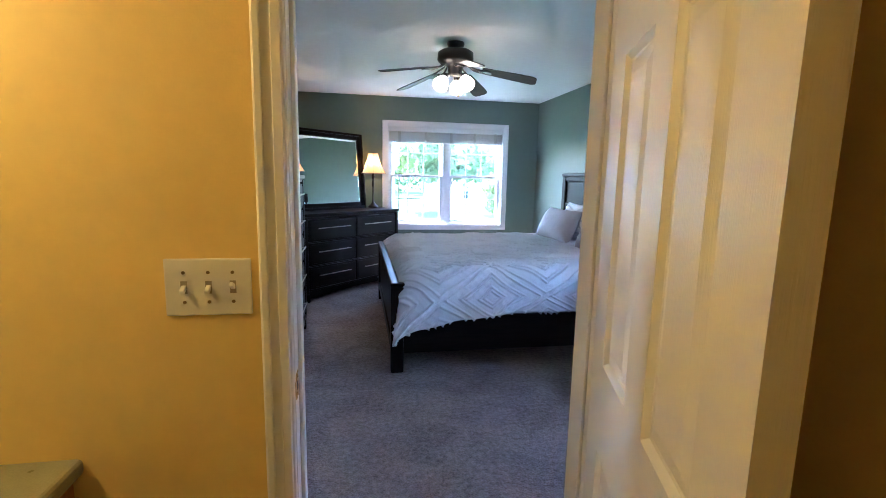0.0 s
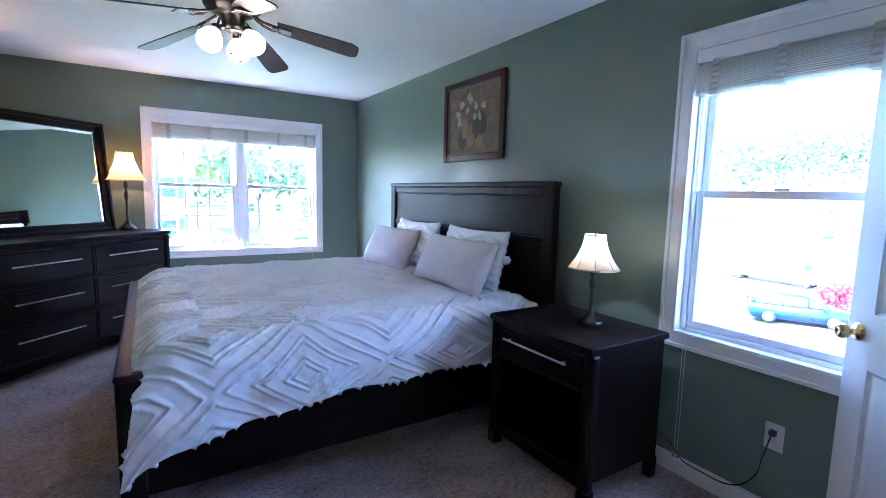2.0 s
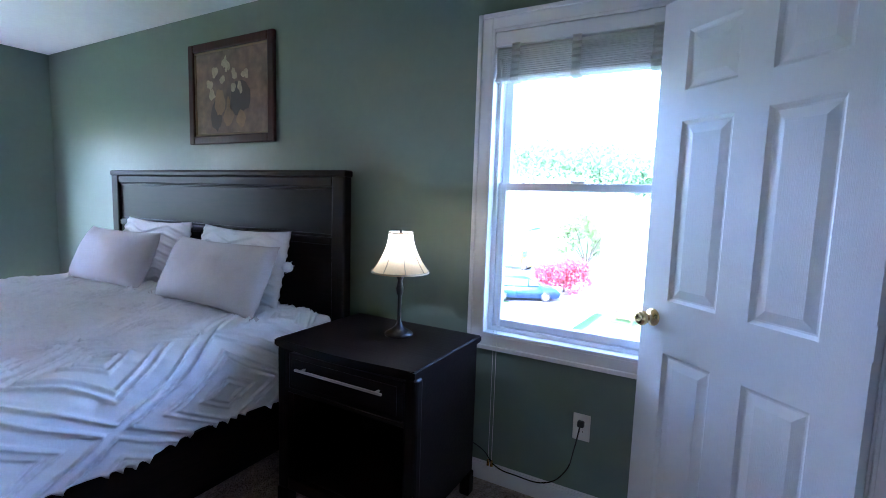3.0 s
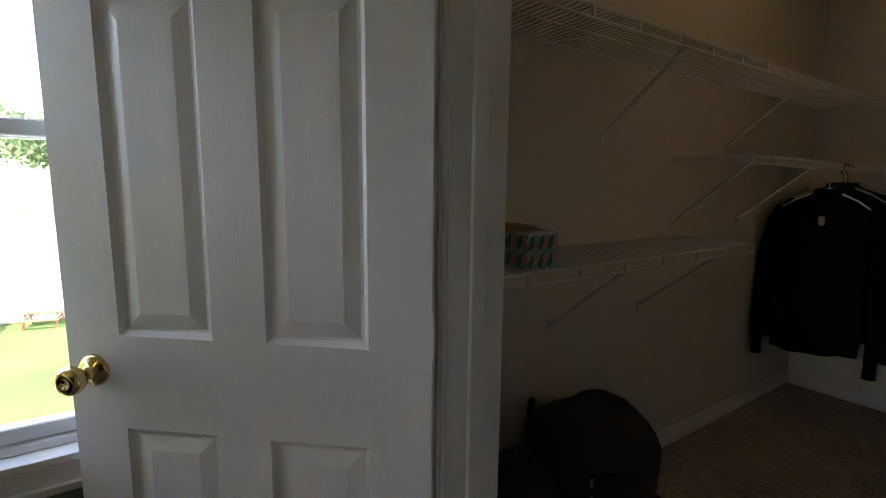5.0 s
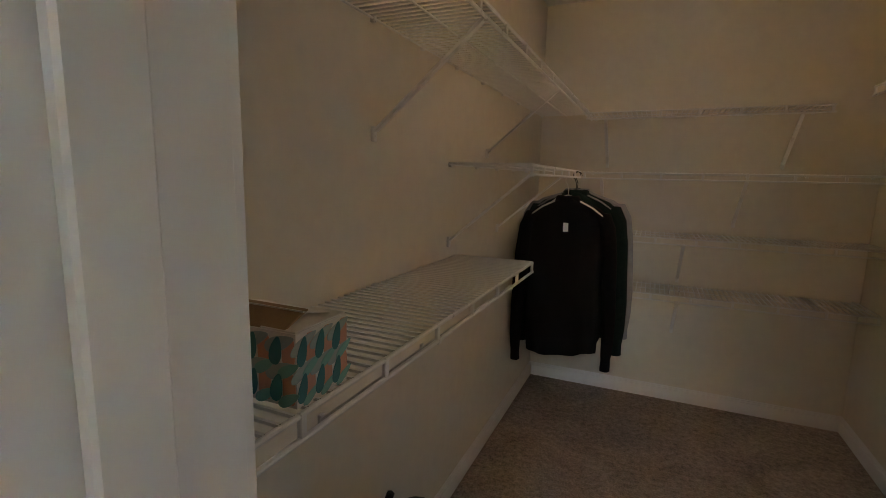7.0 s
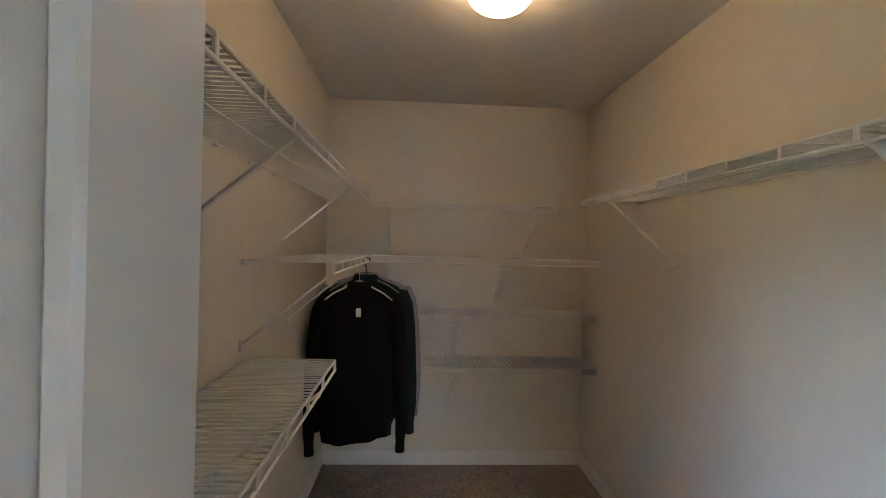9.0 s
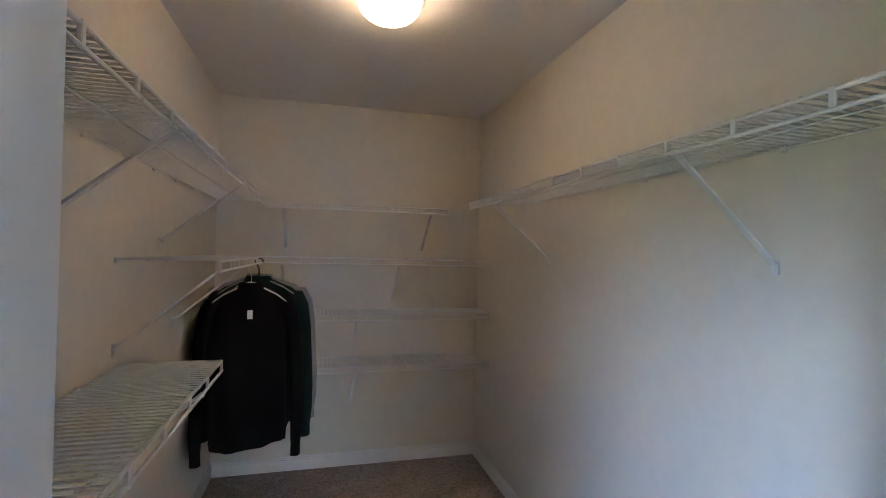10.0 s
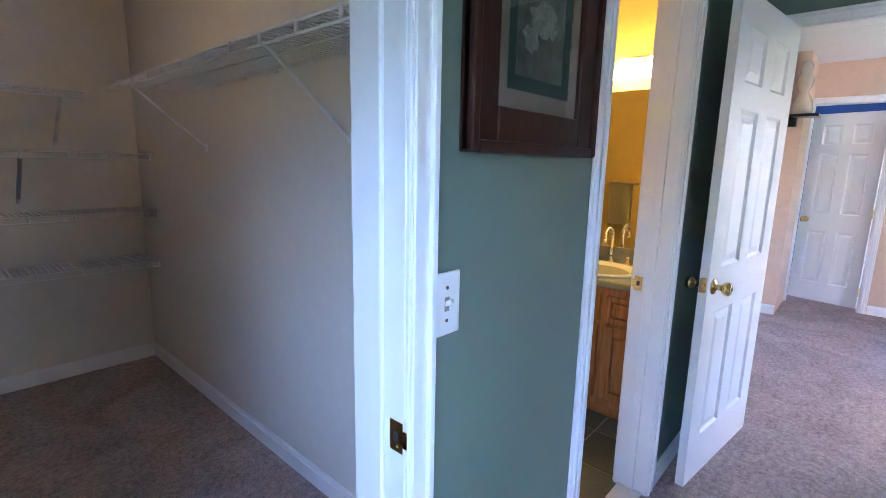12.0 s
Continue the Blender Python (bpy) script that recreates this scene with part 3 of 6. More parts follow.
window("window_east", pose(EX, W2[1], 0, 0, 0, -90), W2[1] - W2[0], W2[2], W2[3], 1, False, "white single double-hung window over the street")


def blind(name, m, width, z_top, tapes, label):
    """A slatted blind pulled up into a stack, with cloth ladder tapes bunched below."""
    e = thing(name, m, label, "window blind", "raised blinds")
    bm = B(); box(bm, 0.016, width - 0.016, -0.012, 0.028, z_top - 0.075, z_top - 0.016, 0.003, 1)
    part("valance", bm, M_TRIM, e, "white valance board")
    zt = z_top - 0.080
    n, gap = 15, 0.0086
    first = None
    for i in range(n):
        m2 = pose(width / 2, 0.006 + random.uniform(-0.002, 0.002), zt - i * gap, 38 + random.uniform(-5, 5), random.uniform(-0.2, 0.2), 0)
        if first is None:
            bm = B(); w = width / 2 - 0.022
            box(bm, -w, w, -0.022, 0.022, -0.0013, 0.0013, 0.0008, 1)
            first = part("slat", bm, M_BLIND, e)
            first.matrix_basis = m2
        else:
            shared("slat", first, e, m2)
    zb = zt - n * gap - 0.008
    bm = B(); box(bm, 0.022, width - 0.022, -0.018, 0.028, zb - 0.008, zb + 0.008, 0.004, 2); part("bottom_rail", bm, M_BLIND, e)
    for f in tapes:
        x = width * f
        bm = B()
        k = 12
        prev = None
        for i in range(k + 1):
            z = zt + 0.008 - (zt + 0.008 - (zb - 0.012)) * i / k
            y = -0.024 - 0.007 * (i % 2) - 0.010 * (i / k) ** 2
            row = [bm.verts.new((x + s * (0.016 + 0.004 * random.random()), y, z)) for s in (-1, 1)]
            if prev:
                bm.faces.new((prev[0], prev[1], row[1], row[0]))
            prev = row
        row = [bm.verts.new((x + s * 0.021, 0.020, zb - 0.016)) for s in (-1, 1)]
        bm.faces.new((prev[0], prev[1], row[1], row[0]))
        bmesh.ops.solidify(bm, geom=bm.faces[:], thickness=0.0022)
        part("ladder_tape", bm, M_TAPE, e, "bunched ivory cloth tape")
    return e


blind("window_blind", pose(W1[0], NY, 0), W1[1] - W1[0], W1[3], (0.10, 0.32, 0.535, 0.74, 0.92), "ivory slatted blind pulled up in the double window")
east_blind = blind("window_blind", pose(EX, W2[1], 0, 0, 0, -90), W2[1] - W2[0], W2[3], (0.15, 0.48, 0.86), "ivory slatted blind pulled up in the single window")
bm = B(); cyl(bm, (0.05, -0.012, 1.93), (0.052, -0.016, 1.28), 0.0045, seg=8); part("tilt_wand", bm, M_PLATE, east_blind, "clear tilt wand")
bm = B()
for dx in (0.0, 0.012):
    cyl(bm, (0.068 + dx, -0.018, 1.93), (0.075 + dx * 1.4, -0.030, 0.12), 0.0013, seg=6)
part("lift_cord", bm, M_PLATE, east_blind)
for dx in (0.0, 0.018):
    bm = B(); lathe(bm, [(0, 0), (0.007, 0), (0.006, 0.02), (0.003, 0.03), (0, 0.03)], 10, Matrix.Translation((0.075 + dx, -0.030, 0.093))); part("cord_tassel", bm, M_BRASS, east_blind)
nb = bpy.data.objects["window_blind"]
bm = B(); cyl(bm, (W1[1] - W1[0] - 0.06, -0.024, 1.93), (W1[1] - W1[0] - 0.06, -0.026, 0.45), 0.0013, seg=6); part("lift_cord", bm, M_PLATE, nb)


# ---- bedroom furniture ----
def long_pull(parent, x0, x1, y, z, out=-1, mtl=None):
    """A slim bar pull on two posts, along x, proud of a front at y."""
    bm = B()
    box(bm, x0, x1, y + out * 0.026 - 0.004, y + out * 0.026 + 0.004, z - 0.005, z + 0.005, 0.002, 2)
    for x in (x0 + 0.03, x1 - 0.03):
        box(bm, x - 0.004, x + 0.004, min(y, y + out * 0.024), max(y, y + out * 0.024), z - 0.003, z + 0.003)
    return part("handle", bm, mtl or M_NICKEL, parent, "long satin nickel bar pull")


def case_piece(name, m, w, d, h, rows, label, category, foot=0.10, open_shelf=None):
    """A dark chest: local x along the front, y to the back, z up. rows: list of (z0, z1, [fractions of the width])."""
    e = thing(name, m, label, category)
    ps = 0.055
    bm = B()
    # sides, back, bottom
    box(bm, 0.012, 0.034, 0.02, d - 0.012, foot, h - 0.035, 0.002, 1); box(bm, w - 0.034, w - 0.012, 0.02, d - 0.012, foot, h - 0.035, 0.002, 1)
    box(bm, 0.034, w - 0.034, d - 0.026, d - 0.014, foot, h - 0.035)
    box(bm, 0.034, w - 0.034, 0.03, d - 0.026, foot, foot + 0.022)
    part("body", bm, M_ESP_X, e)
    # rounded front posts, running on as feet
    for x in (0.0, w - ps):
        bm = B(); box(bm, x, x + ps, 0.0, 0.05, foot * 0.9, h - 0.036, 0.016, 3); part("post", bm, M_ESP_Z, e)
        bm = B(); box(bm, x + 0.004, x + ps + 0.012 if x == 0 else x + ps - 0.004, 0.004, 0.06, 0, foot * 0.92, 0.010, 2)
        if x:
            bm.free(); bm = B(); box(bm, x - 0.012, x + ps - 0.004, 0.004, 0.06, 0, foot * 0.92, 0.010, 2)
        part("foot", bm, M_ESP_Z, e)
        bm = B(); box(bm, x + 0.004, x + ps - 0.004, d - 0.07, d - 0.012, 0, foot + 0.01, 0.008, 2); part("foot", bm, M_ESP_Z, e)
    # plinth with a gentle curve, moulding and top
    bm = B()
    k = 16
    vs = []
    for i in range(k + 1):
        x = ps + 0.008 + (w - 2 * ps - 0.016) * i / k
        z = foot * (0.42 + 0.22 * math.sin(math.pi * i / k))
        vs.append((bm.verts.new((x, 0.012, z)), bm.verts.new((x, 0.012, foot + 0.03)), bm.verts.new((x, 0.032, z)), bm.verts.new((x, 0.032, foot + 0.03))))
    for a, b in zip(vs, vs[1:]):
        bm.faces.new((a[0], b[0], b[1], a[1])); bm.faces.new((a[2], a[3], b[3], b[2])); bm.faces.new((a[0], a[2], b[2], b[0])); bm.faces.new((a[1], b[1], b[3], a[3]))
    part("plinth", bm, M_ESP_X, e)
    bm = B(); box(bm, ps, w - ps, -0.004, 0.022, foot + 0.022, foot + 0.042, 0.006, 2); part("moulding", bm, M_ESP_X, e)
    bm = B(); box(bm, -0.004, w + 0.004, -0.010, d, h - 0.034, h, 0.008, 3); part("top", bm, M_ESP_X, e)
    bm = B(); box(bm, ps, w - ps, 0.008, 0.03, h - 0.058, h - 0.034, 0.004, 2); part("top_rail", bm, M_ESP_X, e)
    inner0, inner1 = ps + 0.004, w - ps - 0.004
    for z0, z1, parts in rows:
        x = inner0
        for fr in parts:
            ww = (inner1 - inner0) * fr
            bm = B(); box(bm, x + 0.003, x + ww - 0.003, 0.010, 0.034, z0 + 0.003, z1 - 0.003, 0.004, 2)
            box(bm, x + 0.02, x + ww - 0.02, 0.034, d - 0.06, z0 + 0.01, z1 - 0.03)
            dr = part("drawer", bm, M_ESP_X, e)
            bm = B(); box(bm, x + 0.022, x + ww - 0.022, 0.004, 0.011, z0 + 0.024, z1 - 0.022, 0.003, 2); part("drawer_field", bm, M_ESP_X, dr)
            pl = ww * 0.68
            long_pull(dr, x + ww / 2 - pl / 2, x + ww / 2 + pl / 2, 0.004, z0 + (z1 - z0) * 0.60)
            x += ww
        bm = B(); box(bm, inner0, inner1, 0.016, 0.032, z0 - 0.012, z0 - 0.001, 0.002, 1); part("drawer_rail", bm, M_ESP_X, e)
    return e


# dresser set across the corner; chest against the west wall; nightstand by the bed
DR_L = Vector((-0.405, 5.185, 0))
DR_M = Matrix.Translation(DR_L) @ pose(0, 0, 0, 0, 0, 45.3)
case_piece("dresser", DR_M, 1.53, 0.46, 0.962, [(0.135, 0.385, (0.5, 0.5)), (0.397, 0.645, (0.5, 0.5)), (0.657, 0.90, (0.5, 0.5))], "dark espresso wooden dresser with six drawers set across the corner", "dresser")
CH_M = Matrix.Translation((-0.310, 3.545, 0)) @ pose(0, 0, 0, 0, 0, 90)
case_piece("chest_of_drawers", CH_M, 0.83, 0.50, 1.370, [(0.14, 0.375, (1.0,)), (0.388, 0.62, (1.0,)), (0.633, 0.855, (1.0,)), (0.868, 1.075, (1.0,)), (1.088, 1.30, (1.0,))], "tall espresso wooden chest with five drawers", "chest")


def nightstand(m):
    w, d, h = 0.69, 0.53, 0.728
    e = thing("nightstand", m, "espresso wooden nightstand with one drawer and open shelf", "nightstand")
    bm = B()
    part("side_panel", box(B(), 0.014, 0.036, 0.03, d - 0.01, 0.10, h - 0.034, 0.003, 1), M_ESP_X, e); part("side_panel", box(B(), w - 0.036, w - 0.014, 0.03, d - 0.01, 0.10, h - 0.034, 0.003, 1), M_ESP_X, e)
    box(bm, 0.036, w - 0.036, d - 0.025, d - 0.012, 0.10, h - 0.034); part("back_panel", bm, M_ESP_X, e)
    part("shelf", box(B(), 0.036, w - 0.036, 0.03, d - 0.025, 0.105, 0.13, 0.002, 1), M_ESP_X, e)
    part("divider", box(B(), 0.036, w - 0.036, 0.03, d - 0.025, h - 0.235, h - 0.215), M_ESP_X, e)
    for x in (0.0, w - 0.055):
        bm = B(); box(bm, x, x + 0.055, 0, 0.05, 0.07, h - 0.035, 0.014, 3); part("post", bm, M_ESP_Z, e)
        bm = B(); box(bm, x - 0.002, x + 0.058, -0.004, 0.056, 0, 0.075, 0.010, 2); part("foot", bm, M_ESP_Z, e)
        bm = B(); box(bm, x + 0.004, x + 0.052, d - 0.065, d - 0.012, 0, 0.105, 0.008, 2); part("foot", bm, M_ESP_Z, e)
    bm = B(); box(bm, 0.055, w - 0.055, 0.004, 0.032, 0.075, 0.13, 0.006, 2); part("plinth", bm, M_ESP_X, e)
    # top with a bowed front edge
    bm = B(); k = 20
    up, dn = [], []
    pts = [(w * i / k, -0.012 - 0.022 * math.sin(math.pi * i / k) ** 1.5) for i in range(k + 1)] + [(w, d), (0, d)]
    for x, y in pts:
        up.append(bm.verts.new((x, y, h))); dn.append(bm.verts.new((x, y, h - 0.032)))
    bm.faces.new(up); bm.faces.new(dn[::-1])
    for i in range(len(pts)):
        j = (i + 1) % len(pts)
        bm.faces.new((up[i], dn[i], dn[j], up[j]))
    bmesh.ops.bevel(bm, geom=[e2 for e2 in bm.edges if abs(e2.verts[0].co.z - e2.verts[1].co.z) < 1e-5], offset=0.005, segments=2, affect='EDGES')
    part("top", bm, M_ESP_X, e)
    bm = B(); box(bm, 0.062, w - 0.062, 0.006, 0.03, h - 0.205, h - 0.055, 0.005, 2); box(bm, 0.085, w - 0.085, 0.03, d - 0.06, h - 0.20, h - 0.07)
    dr = part("drawer", bm, M_ESP_X, e)
    bm = B(); box(bm, 0.085, w - 0.085, 0.000, 0.007, h - 0.185, h - 0.075, 0.003, 2); part("drawer_field", bm, M_ESP_X, dr)
    long_pull(dr, 0.13, w - 0.13, 0.0, h - 0.105)
    bm = B(); box(bm, 0.055, w - 0.055, 0.010, 0.03, h - 0.226, h - 0.207, 0.003, 1); part("drawer_rail", bm, M_ESP_X, e)
    return e


nightstand(Matrix.Translation((2.062, 3.155, 0)) @ pose(0, 0, 0, 0, 0, -90))


def table_lamp(name, p, label, warm=True, h=0.70, watts=0.20, rb=0.165, rt=0.066, sh_h=0.25):
    k = (h - sh_h + 0.04) / 0.285
    e = thing(name, pose(*p), label, "table lamp", "table lamps")
    prof = [(0, 0), (0.058, 0), (0.060, 0.008), (0.050, 0.016), (0.034, 0.024), (0.018, 0.036), (0.010, 0.052), (0.0085, 0.07), (0.0085, 0.155), (0.014, 0.165), (0.0165, 0.185), (0.012, 0.20), (0.0095, 0.215), (0.016, 0.228), (0.0185, 0.240), (0.011, 0.252), (0.008, 0.262), (0.008, 0.285), (0, 0.285)]
    prof = [(r * (0.8 + 0.2 * k), z * k) for r, z in prof]
    part("base", lathe(B(), prof, 24), M_BRONZE, e, "turned dark bronze base", True)
    bm = B(); s0, s1 = h - sh_h, h
    sides = 48
    prf = []
    for i in range(9):
        t = i / 8
        r = rb - (rb - rt) * (1 - (1 - t) ** 1.75)
        prf.append((r, s0 + (s1 - s0) * t))
    lathe(bm, prf, sides)
    sh = part("shade", bm, M_SHADE, e, "lit cream bell shade" if warm else "ivory bell shade", True)
    for r, z in ((rb, s0), (rt, s1)):
        bm = B()
        lathe(bm, [(r - 0.002, z - 0.004), (r + 0.0025, z - 0.004), (r + 0.0025, z + 0.004), (r - 0.002, z + 0.004), (r - 0.002, z - 0.004)], 48)
        part("trim_band", bm, M_PIPING, sh)
    for k in range(8):
        a = math.pi * 2 * k / 8
        bm = B(); tube(bm, [((r + 0.001) * math.cos(a), (r + 0.001) * math.sin(a), z) for r, z in prf], 0.0018, 6); part("piping", bm, M_PIPING, sh)
    bm = B(); tube(bm, [(-rt, 0, s1 - 0.006), (rt, 0, s1 - 0.006)], 0.0015, 6); tube(bm, [(0, -rt, s1 - 0.006), (0, rt, s1 - 0.006)], 0.0015, 6); lathe(bm, [(0, 0), (0.008, 0), (0.006, 0.014), (0, 0.02)], 12, Matrix.Translation((0, 0, s1 - 0.004)))
    part("harp_spider", bm, M_BRONZE, e)
    bm = B(); zb = s0 + 0.03; lathe(bm, [(0.008, zb), (0.013, zb + 0.015), (0.022, zb + 0.035), (0.024, zb + 0.05), (0.018, zb + 0.065), (0.008, zb + 0.072), (0, zb + 0.074)], 16)
    bulb = part("bulb", bm, M_PLATE, e, "", True)
    bulb.visible_shadow = True
    point_lamp("lamp_light", (p[0], p[1], p[2] + s0 + 0.03 + 0.074 + 0.022), watts, (1.0, 0.54, 0.21) if warm else (0.75, 0.88, 1.0), 0.012)
    return e


table_lamp("table_lamp", DR_M @ Vector((1.40, 0.33, 0.962)), "bronze table lamp with a lit cream bell shade")
table_lamp("table_lamp", DR_M @ Vector((0.10, 0.36, 0.962)), "bronze table lamp with a lit cream bell shade")
table_lamp("table_lamp", (2.385, 2.765, 0.728), "bronze table lamp with an ivory shade on the nightstand", False, 0.445, 0.11, 0.122, 0.05, 0.165)


def dresser_mirror():
    x0, x1, z0, z1, y = 0.16, 1.28, 0.0, 0.936, 0.345
    e = thing("dresser_mirror", DR_M @ pose(0, y, 0.964, -5), "large mirror in an espresso frame on the dresser", "mirror")
    f = 0.078
    for n, a, b, c, d in (("stile", x0, x0 + f, z0, z1), ("stile", x1 - f, x1, z0, z1), ("rail", x0 + f, x1 - f, z1 - f, z1), ("rail", x0 + f, x1 - f, z0, z0 + f)):
        bm = B(); box(bm, a, b, 0, 0.030, c, d, 0.006, 2)
        if n == "stile":
            o = a if a == x0 else b - 0.03
            box(bm, o, o + 0.03, -0.014, 0.004, c, d, 0.006, 2)
        else:
            o = d - 0.03 if d == z1 else c
            box(bm, a - f + 0.03, b + f - 0.03, -0.014, 0.004, o, o + 0.03, 0.006, 2)
        part(n, bm, M_ESP_Z if n == "stile" else M_ESP_X, e)
    # bevelled glass
    bm = B()
    a = [(x0 + f, z0 + f), (x1 - f, z0 + f), (x1 - f, z1 - f), (x0 + f, z1 - f)]
    g = 0.024
    b = [(x0 + f + g, z0 + f + g), (x1 - f - g, z0 + f + g), (x1 - f - g, z1 - f - g), (x0 + f + g, z1 - f - g)]
    va = [bm.verts.new((x, 0.0135, z)) for x, z in a]; vb = [bm.verts.new((x, 0.010, z)) for x, z in b]; vc = [bm.verts.new((x, 0.017, z)) for x, z in a]
    bm.faces.new(vb); bm.faces.new(vc)
    for i in range(4):
        j = (i + 1) % 4
        bm.faces.new((va[i], va[j], vb[j], vb[i])); bm.faces.new((va[i], vc[i], vc[j], va[j]))
    part("mirror_glass", bm, M_MIRROR, e, "bevelled mirror glass")
    bm = B(); box(bm, x0 + 0.02, x1 - 0.02, 0.0305, 0.040, z0 + 0.0, z1 - 0.02); part("backing", bm, M_ESP_X, e)
    return e


dresser_mirror()


def bed():
    y0, y1 = 3.222, 5.430
    e = thing("bed", pose(0, 0, 0), "espresso wooden panel bed with a high headboard", "bed")
    # headboard: frame, two panels, cap
    hx0, hx1, ht = 2.548, 2.606, 1.450
    for y in (y0, y1 - 0.09):
        bm = B(); box(bm, hx0, hx1, y, y + 0.09, 0, ht - 0.03, 0.012, 3); part("head_post", bm, M_ESP_Z, e)
    bm = B(); box(bm, hx0 - 0.006, hx1 + 0.004, y0 - 0.004, y1 + 0.004, ht - 0.036, ht, 0.010, 3); hb = part("head_cap", bm, M_ESP, e)
    bm = B(); box(bm, hx0 + 0.004, hx1, y0 + 0.09, y1 - 0.09, ht - 0.085, ht - 0.036, 0.006, 2); part("head_rail", bm, M_ESP, e)
    bm = B(); box(bm, hx0 + 0.022, hx1 - 0.01, y0 + 0.09, y1 - 0.09, ht - 0.345, ht - 0.085); part("head_panel", bm, M_ESP, e)
    bm = B(); box(bm, hx0 + 0.006, hx1, y0 + 0.09, y1 - 0.09, ht - 0.385, ht - 0.345, 0.008, 3); part("head_rail", bm, M_ESP, e)
    bm = B(); box(bm, hx0 + 0.016, hx1 - 0.01, y0 + 0.09, y1 - 0.09, 0.25, ht - 0.385); part("head_panel", bm, M_ESP, e)
    for z in (ht - 0.335, ht - 0.095):
        bm = B(); box(bm, hx0 + 0.014, hx0 + 0.03, y0 + 0.095, y1 - 0.095, z - 0.006, z + 0.006, 0.004, 2); part("bead", bm, M_ESP, e)
    # footboard
    fx0, fx1, ft = 0.372, 0.462, 0.650
    for y in (y0 + 0.04, y1 - 0.13):
        bm = B(); box(bm, fx0, fx1, y, y + 0.09, 0, ft - 0.02, 0.010, 3); part("foot_post", bm, M_ESP_Z, e)
    bm = B(); box(bm, fx0 - 0.004, fx1 + 0.004, y0 + 0.036, y1 - 0.036, ft - 0.028, ft, 0.010, 3); part("foot_cap", bm, M_ESP, e)
    bm = B(); box(bm, fx0 + 0.02, fx1 - 0.02, y0 + 0.13, y1 - 0.13, 0.16, ft - 0.10); part("foot_panel", bm, M_ESP, e)
    for z0, z1 in ((ft - 0.10, ft - 0.028), (0.12, 0.20)):
        bm = B(); box(bm, fx0 + 0.006, fx1 - 0.006, y0 + 0.13, y1 - 0.13, z0, z1, 0.006, 2); part("foot_rail", bm, M_ESP, e)
    for y in (y0 + 0.055, y1 - 0.085):
        bm = B(); box(bm, fx1 - 0.005, hx0 + 0.01, y, y + 0.03, 0.14, 0.40, 0.004, 2); part("side_rail", bm, M_ESP_X, e)
    bm = B(); box(bm, fx1 + 0.01, hx0 - 0.01, y0 + 0.09, y1 - 0.09, 0.20, 0.24); part("slat_base", bm, M_ESP_X, e)
    return e


bed()
bm = B(); box(bm, 0.475, 2.535, 3.33, 5.32, 0.242, 0.665, 0.05, 4)
tagged(link("mattress", bm, M_FABRIC, True), "white mattress on the wooden bed frame", "mattress")


def ridges(u, v):
    """Tufted lines of nested diamonds."""
    a = 0.80
    fu, fv = (u / a) % 1.0 - 0.5, (v / (a * 0.62)) % 1.0 - 0.5
    d = abs(fu) + abs(fv)
    if d > 0.5:
        d = 1.0 - d
    h = 0.0
    for c in (0.09, 0.145, 0.265, 0.32, 0.455):
        h = max(h, math.exp(-((d - c) / 0.0115) ** 2))
    return h


